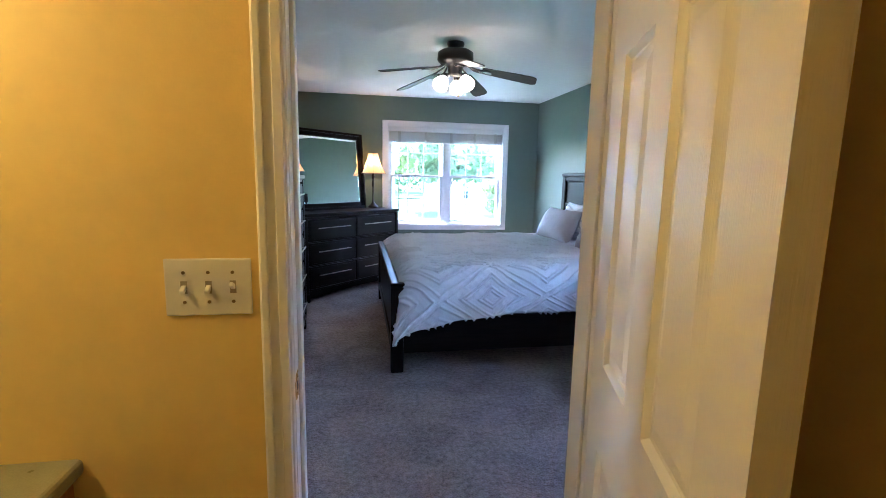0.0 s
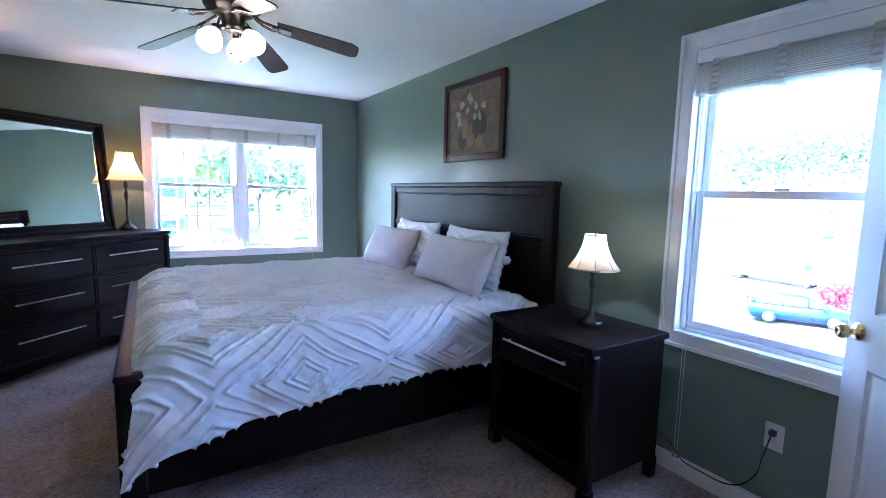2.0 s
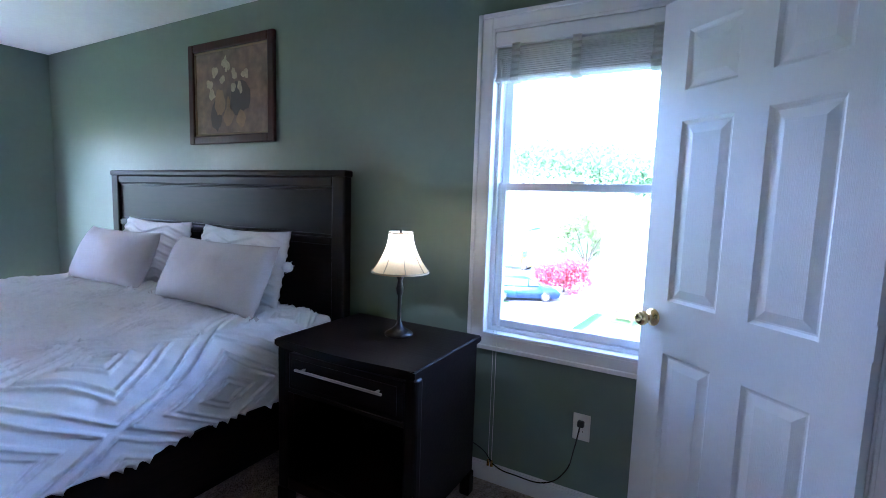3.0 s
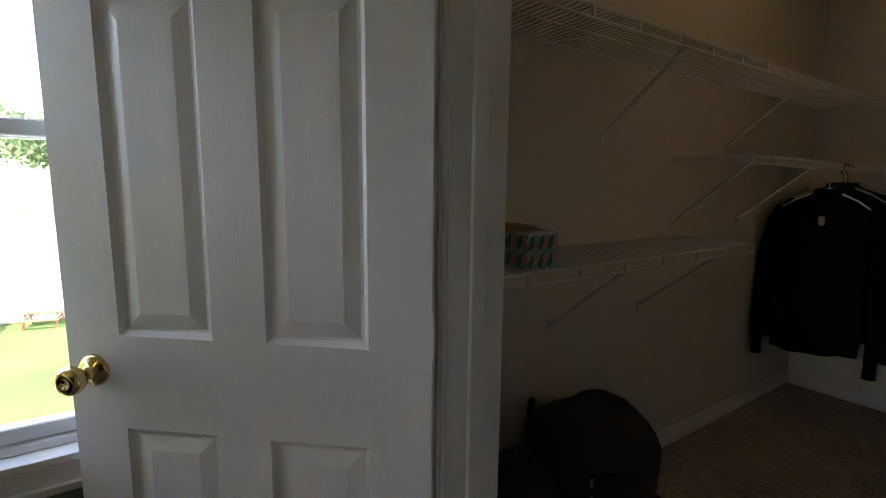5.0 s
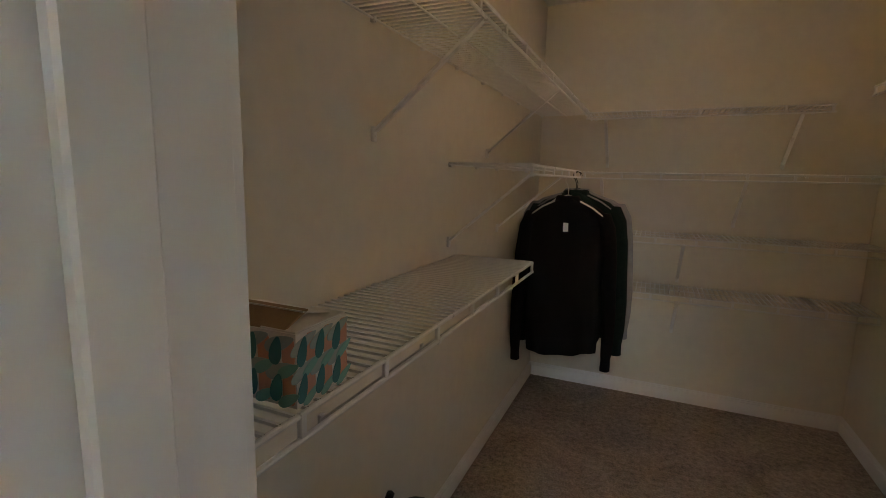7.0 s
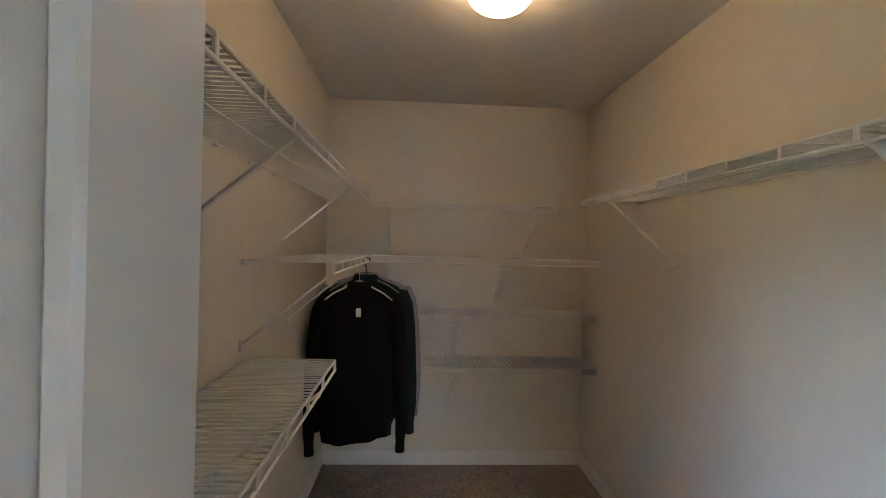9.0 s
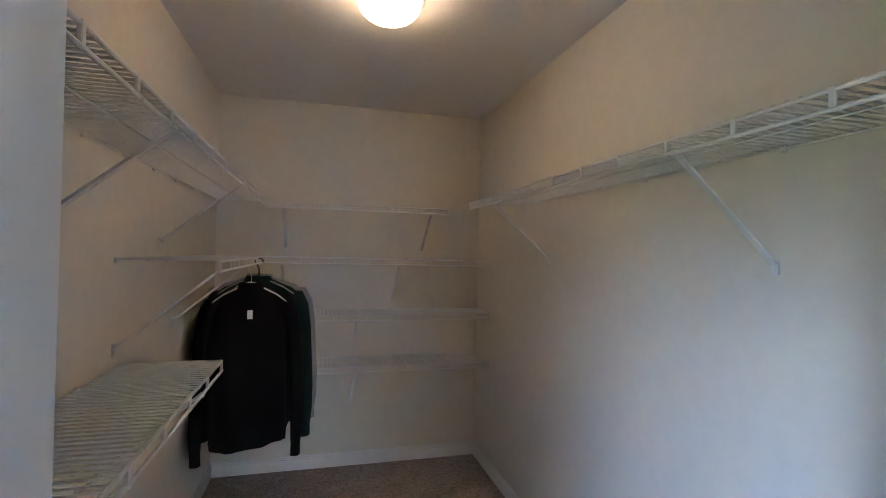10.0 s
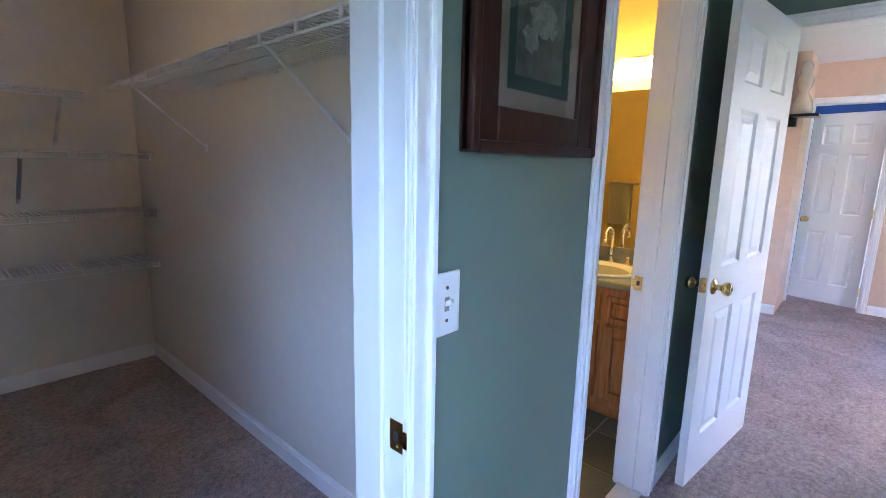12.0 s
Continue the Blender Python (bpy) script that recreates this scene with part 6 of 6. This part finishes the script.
    bm = B(); box(bm, x0 + 0.001, x0 + 0.007, y0, 1.02, hc + 0.098, 1.83); part("mirror_glass", bm, M_MIRROR, mi)
    li = thing("vanity_light", pose(x0, 0.72, 1.96), "brass vanity light bar with glowing glass shades", "wall light")
    bm = B(); box(bm, 0.001, 0.02, -0.10, 0.10, -0.05, 0.05, 0.006, 2); part("backplate", bm, M_NICKEL, li)
    bm = B(); cyl(bm, (0.07, -0.30, 0.035), (0.07, 0.30, 0.035), 0.009, seg=10); cyl(bm, (0.01, 0, 0.02), (0.07, 0, 0.035), 0.010, seg=10); part("bar", bm, M_NICKEL, li)
    for y in (-0.24, -0.08, 0.08, 0.24):
        bm = B(); lathe(bm, [(0.022, 0.03), (0.03, 0.02), (0.045, -0.01), (0.058, -0.05), (0.066, -0.075), (0.060, -0.074), (0.040, -0.02), (0, 0.0)], 20, Matrix.Translation((0.085, y, 0))); part("glass_shade", bm, M_VANLIGHT, li, "glowing glass bell shade", True)


vanity()
tb = thing("towel_bar", pose(BEX, 0, 0), "brass towel bar with a white towel on the yellow wall", "towel bar")
bm = B(); cyl(bm, (-0.06, -0.42, 1.235), (-0.06, 0.14, 1.235), 0.008, seg=12)
for y in (-0.42, 0.14):
    cyl(bm, (-0.001, y, 1.235), (-0.065, y, 1.235), 0.011, seg=12)
part("rod", bm, M_NICKEL, tb)
bm = B(); n = 24; prev = None
for i in range(n + 1):
    f = i / n
    z = 0.84 + 0.80 * f if f < 0.5 else 1.24 - (f - 0.5) * 0.70
    x = -0.083 if f < 0.46 else (-0.038 if f > 0.54 else -0.06)
    z = min(z, 1.246)
    row = [bm.verts.new((x + 0.005 * math.sin(y * 60 + f * 9), y, z)) for y in [-0.10 + 0.21 * k / 12 for k in range(13)]]
    if prev:
        for a, b, c, d in zip(prev, prev[1:], row[1:], row):
            bm.faces.new((a, b, c, d))
    prev = row
bmesh.ops.solidify(bm, geom=bm.faces[:], thickness=0.006)
tagged(link("hand_towel", bm, M_TOWEL, True), "white cotton towel folded over the bar", "towel").location = (BEX, 0, 0)
# tiles
random.seed(5)
tile_mesh = None
T = 0.305
for i in range(-4, 4):
    for j in range(-6, 5):
        cx, cy = -0.02 + i * T + T / 2, 1.163 - T / 2 - (j + 6) * T
        if cx - T / 2 < BWX - 0.02 or cy - T / 2 < BSY - 0.02 or cy + T / 2 > SY - 0.06 or cx + T / 2 > 0.885:
            continue
        if tile_mesh is None:
            bm = B(); box(bm, -T / 2 + 0.004, T / 2 - 0.004, -T / 2 + 0.004, T / 2 - 0.004, -0.006, 0.0, 0.002, 1)
            tile_mesh = part("floor_tile", bm, M_TILE, bath_floor)
            tile_mesh.location = (cx, cy, 0)
        else:
            shared("floor_tile", tile_mesh, bath_floor, pose(cx, cy, random.uniform(-0.0006, 0.0006)))

# ---- hall ----
bm = B(); box(bm, -3.56, -3.34, 1.145, 1.38, 1.86, 1.885, 0.004, 2); box(bm, -3.54, -3.42, 1.145, 1.22, 1.78, 1.86, 0.006, 2)
tagged(link("hall_shelf", bm, M_BLACK), "small black wall shelf in the hall", "shelf")
bm = B(); lathe(bm, [(0, 0), (0.075, 0), (0.085, 0.05), (0.060, 0.14), (0.035, 0.19), (0.055, 0.24), (0.060, 0.30), (0.040, 0.36), (0.045, 0.42), (0.030, 0.46), (0, 0.47)], 20)
for v in bm.verts:
    v.co += Vector((noise.noise(v.co * 14), noise.noise(v.co * 14 + Vector((5, 0, 0))), 0)) * 0.014
o = tagged(link("wrapped_vase", bm, mat("cloudy_plastic_wrap", (0.55, 0.47, 0.38), 0.18, vary=0.25, scale=12), True), "tall ornament wrapped in clear plastic on the shelf", "ornament")
o.location = (-3.45, 1.24, 1.885)


# ---- outdoors, a storey below ----
GZ = -3.0
M_GRASS = mat("mown_grass", (0.060, 0.110, 0.040), 0.95, vary=0.35, scale=0.35, fine=9, bump=0.6, bscale=25, spec=0.1)
M_ROAD = mat("asphalt_road", (0.16, 0.16, 0.165), 0.9, vary=0.15, scale=0.6, fine=20)
M_CONC = mat("concrete_drive", (0.36, 0.35, 0.34), 0.85, vary=0.1, scale=0.5, fine=14)
M_SIDING = mat("white_siding", (0.62, 0.63, 0.66), 0.6, vary=0.04, scale=0.6)
M_ROOF = mat("grey_shingles", (0.34, 0.34, 0.36), 0.9, vary=0.2, scale=1.5, fine=14)
M_BUS = mat("school_bus_yellow", (0.75, 0.42, 0.01), 0.4, vary=0.05)
M_CARBLUE = mat("blue_car_paint", (0.012, 0.040, 0.125), 0.32, vary=0.05)
M_TYRE = mat("black_rubber", (0.02, 0.02, 0.02), 0.8)
M_RIM = mat("silver_rim", (0.5, 0.5, 0.52), 0.3, 0.9)
M_DARKGLASS = mat("tinted_glass", (0.05, 0.07, 0.09), 0.1, vary=0.05)
M_BARK = mat("grey_bark", (0.11, 0.085, 0.065), 0.95, vary=0.3, scale=6, bump=0.6, bscale=30)
M_LEAF = translucent("spring_leaf", (0.40, 0.48, 0.24), 0.45)
M_LEAFD = translucent("deep_green_leaf", (0.32, 0.42, 0.25), 0.45)
M_MAPLE = translucent("red_maple_leaf", (0.36, 0.08, 0.10), 0.35)
M_SHUTTER = mat("blue_shutter", (0.06, 0.09, 0.14), 0.6)
M_RAIL = mat("red_wood", (0.30, 0.10, 0.05), 0.7)



def ground_z(x, y):
    """The lawn falls away to the east, down to the street, and rises again beyond it."""
    at = (0, 36, 60, 72, 110, 800)
    zs = (-5.5, -5.5, -8.3, -8.3, -5.0, -5.0)
    z = zs[0]
    for a, b, p, q in zip(at, at[1:], zs, zs[1:]):
        if a <= x <= b:
            z = p + (q - p) * (x - a) / (b - a)
    k = (abs(math.degrees(math.atan2(y - 1.8, x - 1.3))) - 30) / 20
    k = min(1.0, max(0.0, k))
    k = k * k * (3 - 2 * k)
    return z + (GZ - z) * k


def sheet(name, xs, ys, lift, material, label):
    """A strip of ground laid along the fall of the land, a few centimetres proud."""
    verts = [(x, y, ground_z(x, y) + lift) for x in xs for y in ys]
    n = len(ys)
    faces = [(i * n + j, (i + 1) * n + j, (i + 1) * n + j + 1, i * n + j + 1) for i in range(len(xs) - 1) for j in range(n - 1)]
    me = bpy.data.meshes.new(name)
    me.from_pydata(verts, [], faces)
    me.materials.append(material)
    return tagged(new(name, me), label, "", "", "structure")


def steps(a, b, n):
    return [a + (b - a) * i / n for i in range(n + 1)]


far = [700 * (abs(i) / 60) ** 3 * (1 if i > 0 else -1) for i in range(-60, 61)]
near = sorted(set(far + steps(-60, 160, 110)))
sheet("ground", near, near, 0.0, M_GRASS, "mown lawn running to the horizon")
sheet("road", steps(30.4, 70, 40), steps(-60, 60, 60), 0.05, M_ROAD, "grey asphalt street")
sheet("road_side", steps(-300, 14, 40), steps(24, 31, 4), 0.03, M_ROAD, "grey asphalt street in front of the house")
sheet("pavement_drive", steps(6, 30.3, 20), steps(8.5, 10.9, 3), 0.03, M_CONC, "pale concrete driveway")
sheet("pavement", steps(70.2, 72, 2), steps(-60, 60, 60), 0.12, M_CONC, "pale concrete pavement beside the street")
# the outside of this house
bm = B(); box(bm, WX - 0.5, EX + 0.16, CSY - 0.12, NY + 0.16, -5.7, -0.205)
structure("wall_storey_below", bm, M_SIDING, "white sided storey under the room")


def house(name, m, w, d, h, roof, label, rows, cols, shutters=False, group="neighbouring houses"):
    """A gabled house: x across its front, y back, z up; front at y = 0."""
    e = thing(name, m, label, "house", group)
    bm = B(); box(bm, 0, w, 0, d, 0, h)
    # gable ends
    for x in (0, w):
        vs = [bm.verts.new(p) for p in ((x, 0, h), (x, d, h), (x, d / 2, h + roof))]
        bm.faces.new(vs)
    part("wall", bm, M_SIDING, e, "white lap siding")
    first = None
    k = int(h / 0.24)
    for i in range(k):
        m2 = pose(0, 0, i * 0.24)
        if first is None:
            bm = B(); box(bm, -0.012, w + 0.012, -0.018, 0.0, 0.02, 0.235, 0.004, 1); first = part("siding_board", bm, M_SIDING, e); first.matrix_basis = m2
        else:
            shared("siding_board", first, e, m2)
    bm = B(); o = 0.35
    for s, y0 in ((1, -o), (-1, d + o)):
        ym = d / 2
        drop = roof * o / (d / 2)
        a = [(-o, y0, h - drop), (w + o, y0, h - drop), (w + o, ym, h + roof), (-o, ym, h + roof)]
        lo = [bm.verts.new(p) for p in a]
        hi = [bm.verts.new((p[0], p[1], p[2] + 0.16)) for p in a]
        bm.faces.new(lo); bm.faces.new(hi)
        for i in range(4):
            bm.faces.new((lo[i], lo[(i + 1) % 4], hi[(i + 1) % 4], hi[i]))
    part("roof", bm, M_ROOF, e, "grey shingle roof")
    for r in range(rows):
        for c in range(cols):
            x, z = w * (c + 0.5) / cols, 0.9 + 2.75 * r
            bm = B(); box(bm, x - 0.5, x + 0.5, -0.05, -0.018, z, z + 1.4, 0.01, 1); wd = part("window", bm, M_VINYL, e, "white framed window")
            for zz in (z + 0.08, z + 0.74):
                bm = B(); box(bm, x - 0.42, x + 0.42, -0.058, -0.045, zz, zz + 0.58); part("pane", bm, M_DARKGLASS, wd)
            if shutters:
                for s in (-1, 1):
                    bm = B(); box(bm, x + s * 0.72 - 0.18, x + s * 0.72 + 0.18, -0.06, -0.018, z - 0.03, z + 1.43, 0.01, 1); part("shutter", bm, M_SHUTTER, e, "dark blue shutter")
    return e


house("neighbour_house", Matrix.Translation((-9.5, 37, GZ)), 12.4, 9, 5.4, 2.6, "white two-storey house with blue shutters", 2, 5, True)
house("neighbour_house", Matrix.Translation((30.8, 7.2, -5.5)) @ pose(0, 0, 0, 0, 0, -90), 14, 9, 5.5, 1.6, "white sided house beside the lawn", 0, 1)
house("neighbour_house", Matrix.Translation((105, 51.8, ground_z(105, 45))) @ pose(0, 0, 0, 0, 0, -90), 14, 9, 3.2, 2.4, "white one-storey house across the street", 1, 3)
house("neighbour_house", Matrix.Translation((120, 42.6, ground_z(120, 38))) @ pose(0, 0, 0, 0, 0, -90), 11, 9, 3.0, 2.2, "white one-storey house across the street", 1, 3)
house("neighbour_house", Matrix.Translation((12, 78, GZ)), 16, 9, 3.0, 2.4, "pale low house behind the trees", 1, 4)


def leaves(n, lumps, size, seed):
    rnd = random.Random(seed)
    verts, faces = [], []
    for k in range(n):
        cx, cy, cz, r = lumps[rnd.randrange(len(lumps))]
        d = Vector((rnd.gauss(0, 1), rnd.gauss(0, 1), rnd.gauss(0, 0.8))).normalized() * r * rnd.uniform(0.55, 1.08)
        c = Vector((cx, cy, cz)) + d
        a = Vector((rnd.gauss(0, 1), rnd.gauss(0, 1), rnd.gauss(0, 1))).normalized()
        b = a.cross(Vector((rnd.gauss(0, 1), rnd.gauss(0, 1), rnd.gauss(0, 1)))).normalized()
        s = size * rnd.uniform(0.6, 1.3)
        i = len(verts)
        verts += [tuple(c - a * s), tuple(c + b * s * 0.55), tuple(c + a * s), tuple(c - b * s * 0.55)]
        faces.append((i, i + 1, i + 2, i + 3))
    return verts, faces


def tree(name, p, h, spread, material, label, seed, n=2600, size=0.22, trunk=0.16, low=0.32):
    rnd = random.Random(seed)
    e = thing(name, pose(*p), label, "tree", "trees outside")
    bm = B(); top = Vector((0, 0, h * low))
    cyl(bm, (0, 0, 0), top, trunk, trunk * 0.7, 10)
    lumps = []
    for i in range(9):
        a = i * 2.4 + rnd.random()
        q = Vector((math.cos(a) * spread * rnd.uniform(0.35, 0.8), math.sin(a) * spread * rnd.uniform(0.35, 0.8), h * rnd.uniform(low + 0.12, 0.92)))
        mid = top.lerp(q, 0.45) + Vector((0, 0, h * 0.05))
        cyl(bm, top, mid, trunk * 0.5, trunk * 0.3, 7); cyl(bm, mid, q, trunk * 0.3, trunk * 0.1, 6)
        lumps.append((q.x, q.y, q.z, spread * rnd.uniform(0.28, 0.5)))
    lumps.append((0, 0, h * 0.75, spread * 0.5))
    part("trunk", bm, M_BARK, e)
    v, f = leaves(n, lumps, size, seed)
    me = bpy.data.meshes.new("crown")
    me.from_pydata(v, [], f)
    me.materials.append(material)
    c = new("crown", me)
    c.parent = e
    return e


tree("street_tree", (55.0, 13.2, ground_z(55.0, 13.2)), 10.4, 5.4, M_LEAF, "light green street tree by the road", 3, 11000, 0.26, 0.2, 0.2)
tree("red_maple", (36.4, 10.8, -5.5), 2.15, 2.5, M_MAPLE, "low spreading red maple beside the drive", 8, 7000, 0.12, 0.09, 0.25)
for i, (x, y, h, s) in enumerate(((9, 46, 11, 5), (16, 52, 13, 6), (24, 50, 12, 5.5), (5, 58, 14, 6), (33, 60, 15, 7), (13, 41, 4.0, 2.2), (20, 40, 3.2, 2.0), (-14, 50, 14, 6))):
    tree("garden_tree", (x, y, GZ), h, s, M_LEAF if i % 2 else M_LEAFD, "leafy green tree beyond the lawn", 20 + i, 5200, 0.34, 0.10, 0.30)
for i, (x, y) in enumerate(((3.2, 33.5), (8.5, 36), (103, 40), (113, 38))):
    tree("garden_shrub", (x, y, ground_z(x, y)), 1.6, 1.3, M_LEAFD, "rounded green shrub on the lawn", 60 + i, 1200, 0.12, 0.05, 0.15)

# wooded hill far off, uncounted
rnd = random.Random(77)
lum = []
for i in range(420):
    x, y = rnd.uniform(130, 200), rnd.uniform(-60, 190)
    lum.append((x, y, GZ + 5 + max(0, (x - 100)) * 0.20 * (0.35 + 0.65 * min(1, max(0, (y + 10) / 60))) + rnd.uniform(0, 4), rnd.uniform(3.5, 6.5)))
for i in range(160):
    x, y = rnd.uniform(-70, 100), rnd.uniform(105, 150)
    lum.append((x, y, GZ + 5 + rnd.uniform(0, 9), rnd.uniform(4, 7)))
v, f = leaves(80000, lum, 0.75, 5)
me = bpy.data.meshes.new("far_woods"); me.from_pydata(v, [], f); me.materials.append(translucent("hillside_leaf", (0.13, 0.20, 0.11), 0.3))
tagged(new("far_woods", me), "green wooded hillside in the distance", "woods", "", "stuff")


def wheel(parent, p, r, w=0.22):
    m = Matrix.Translation(p) @ pose(0, 0, 0, 90)
    bm = B(); lathe(bm, [(r * 0.62, -w / 2), (r * 0.95, -w / 2), (r, -w / 3), (r, w / 3), (r * 0.95, w / 2), (r * 0.62, w / 2)], 24, m)
    o = part("wheel", bm, M_TYRE, parent, "black tyre", True)
    bm = B(); lathe(bm, [(0, -w * 0.42), (r * 0.62, -w * 0.42), (r * 0.62, w * 0.42), (0, w * 0.42)], 20, m); part("rim", bm, M_RIM, o)


def extrude_profile(bm, pts, y0, y1):
    a = [bm.verts.new((x, y0, z)) for x, z in pts]
    b = [bm.verts.new((x, y1, z)) for x, z in pts]
    bm.faces.new(a); bm.faces.new(b[::-1])
    for i in range(len(pts)):
        j = (i + 1) % len(pts)
        bm.faces.new((a[i], b[i], b[j], a[j]))
    return bm


def minivan(m):
    e = thing("parked_minivan", m, "dark blue minivan parked on the street", "car")
    low = [(-2.46, 0.42), (-2.30, 0.26), (2.30, 0.24), (2.46, 0.40), (2.47, 0.62), (2.32, 0.82), (1.62, 0.98), (1.30, 1.03), (-2.44, 1.04), (-2.50, 0.72)]
    bm = extrude_profile(B(), low, -0.97, 0.97)
    bmesh.ops.bevel(bm, geom=bm.edges[:], offset=0.07, segments=3, affect='EDGES'); part("body", bm, M_CARBLUE, e, "blue painted body", True)
    top = [(1.36, 0.98), (0.62, 1.46), (0.20, 1.62), (-0.50, 1.71), (-1.70, 1.69), (-2.16, 1.60), (-2.42, 1.00)]
    bm = extrude_profile(B(), top, -0.86, 0.86)
    for v in bm.verts:
        if v.co.z > 1.3:
            v.co.y *= 0.88
    bmesh.ops.bevel(bm, geom=bm.edges[:], offset=0.05, segments=3, affect='EDGES'); part("cabin", bm, M_CARBLUE, e, "", True)
    for s in (-1, 1):
        for quad in (((1.16, 1.08), (0.30, 1.08), (0.30, 1.52), (0.60, 1.42)), ((0.22, 1.08), (-0.86, 1.08), (-0.86, 1.58), (0.22, 1.54)), ((-0.94, 1.08), (-2.20, 1.10), (-2.08, 1.50), (-0.94, 1.58))):
            bm = B()
            for dy in (0.0, 0.008):
                for x, z in quad:
                    bm.verts.new((x, s * (0.872 - 0.19 * max(0.0, z - 1.0) + dy), z))
            bmesh.ops.convex_hull(bm, input=bm.verts[:]); part("side_window", bm, M_DARKGLASS, e)
        for x in (-1.50, 1.45):
            wheel(e, (x, s * 0.90, 0.33), 0.33)
        bm = B(); box(bm, 2.22, 2.45, s * 0.66 - 0.18, s * 0.66 + 0.18, 0.62, 0.78, 0.04, 2); part("headlight", bm, M_PLATE, e)
        bm = B(); box(bm, -2.48, -2.38, s * 0.80 - 0.10, s * 0.80 + 0.10, 0.80, 1.25, 0.03, 2); part("tail_light", bm, M_MAPLE, e)
        bm = B(); box(bm, 0.92, 1.06, s * 1.02 - 0.08, s * 1.02 + 0.08, 1.00, 1.12, 0.03, 2); part("wing_mirror", bm, M_CARBLUE, e)
        for x in (0.05, -0.72):
            bm = B(); box(bm, x - 0.09, x + 0.09, s * 0.97 - 0.02, s * 0.97 + 0.02, 0.86, 0.885, 0.006, 1); part("door_handle", bm, M_RIM, e)
    return e


minivan(Matrix.Translation((31.7, 12.5, -5.45)) @ pose(0, 0, 0, 0, 0, -59))


def school_bus(m):
    e = thing("school_bus", m, "yellow school bus standing on the street", "bus")
    bm = B(); box(bm, -5.4, 4.0, -1.2, 1.2, 0.55, 2.95, 0.18, 3); part("body", bm, M_BUS, e, "yellow painted body")
    bm = B(); box(bm, 3.9, 5.5, -1.0, 1.0, 0.55, 1.65, 0.2, 3); part("hood", bm, M_BUS, e)
    for s in (-1, 1):
        for i in range(11):
            x = -4.95 + i * 0.80
            bm = B(); box(bm, x, x + 0.62, s * 1.205 - 0.01, s * 1.205 + 0.01, 1.75, 2.45, 0.01, 1); part("side_window", bm, M_DARKGLASS, e)
        for z in (1.15, 1.55):
            bm = B(); box(bm, -5.3, 3.9, s * 1.21 - 0.015, s * 1.21 + 0.015, z - 0.05, z + 0.05); part("rub_rail", bm, M_TYRE, e)
        for x in (-2.9, 4.3):
            wheel(e, (x, s * 1.02, 0.50), 0.50, 0.30)
    bm = B(); box(bm, 3.98, 4.03, -0.95, 0.95, 1.75, 2.6); part("windscreen", bm, M_DARKGLASS, e)
    return e


school_bus(Matrix.Translation((64.0, 27.7, -8.25)) @ pose(0, 0, 0, 0, 0, -90))


def picnic_table(m):
    e = thing("picnic_table", m, "small red-brown wooden picnic table by the house", "table")
    for y in (-0.32, -0.1, 0.12, 0.34):
        bm = B(); box(bm, -0.8, 0.8, y - 0.10, y + 0.10, 0.70, 0.74); part("top_board", bm, M_RAIL, e)
    for s in (-1, 1):
        bm = B(); box(bm, -0.8, 0.8, s * 0.75 - 0.12, s * 0.75 + 0.12, 0.42, 0.46); part("bench_board", bm, M_RAIL, e)
        bm = B(); cyl(bm, (s * 0.6, -0.6, 0), (s * 0.6, -0.2, 0.70), 0.04, seg=6); cyl(bm, (s * 0.6, 0.6, 0), (s * 0.6, 0.2, 0.70), 0.04, seg=6); box(bm, s * 0.6 - 0.03, s * 0.6 + 0.03, -0.8, 0.8, 0.36, 0.42); part("trestle", bm, M_RAIL, e)
    return e


picnic_table(Matrix.Translation((29.4, 5.4, -5.5)) @ pose(0, 0, 0, 0, 0, 80))


def board_fence(m, length, h):
    """A privacy fence along local x: capped posts, rails and upright boards, a board deep."""
    e = thing("fence", m, "white vinyl privacy fence along the driveway", "fence")
    first = cap = None
    n = round(length / 2.4)
    for i in range(n + 1):
        x = length * i / n
        if first is None:
            bm = B(); box(bm, -0.065, 0.065, -0.065, 0.065, 0, h + 0.08, 0.006, 1); first = part("post", bm, M_SIDING, e); first.location.x = x
            bm = B(); bmesh.ops.create_cone(bm, cap_ends=True, segments=4, radius1=0.115, radius2=0.0, depth=0.07, matrix=Matrix.Translation((0, 0, h + 0.115)) @ pose(0, 0, 0, 0, 0, 45)); cap = part("post_cap", bm, M_SIDING, e); cap.location.x = x
        else:
            shared("post", first, e, pose(x, 0, 0)); shared("post_cap", cap, e, pose(x, 0, 0))
    for z in (0.10, h - 0.06):
        bm = B(); box(bm, 0, length, -0.028, 0.028, z - 0.06, z + 0.06, 0.004, 1); part("rail", bm, M_SIDING, e)
    first = None
    k = round(length / 0.16)
    for i in range(k):
        x = length * (i + 0.5) / k
        if first is None:
            bm = B(); box(bm, -0.076, 0.076, -0.011, 0.011, 0.06, h - 0.03, 0.004, 1); first = part("board", bm, M_SIDING, e); first.location.x = x
        else:
            shared("board", first, e, pose(x, 0, 0))
    return e


board_fence(Matrix.Translation((30.65, 7.25, -5.5)) @ pose(0, 0, 0, 0, 0, 180 - 4.1), 21.6, 1.8)
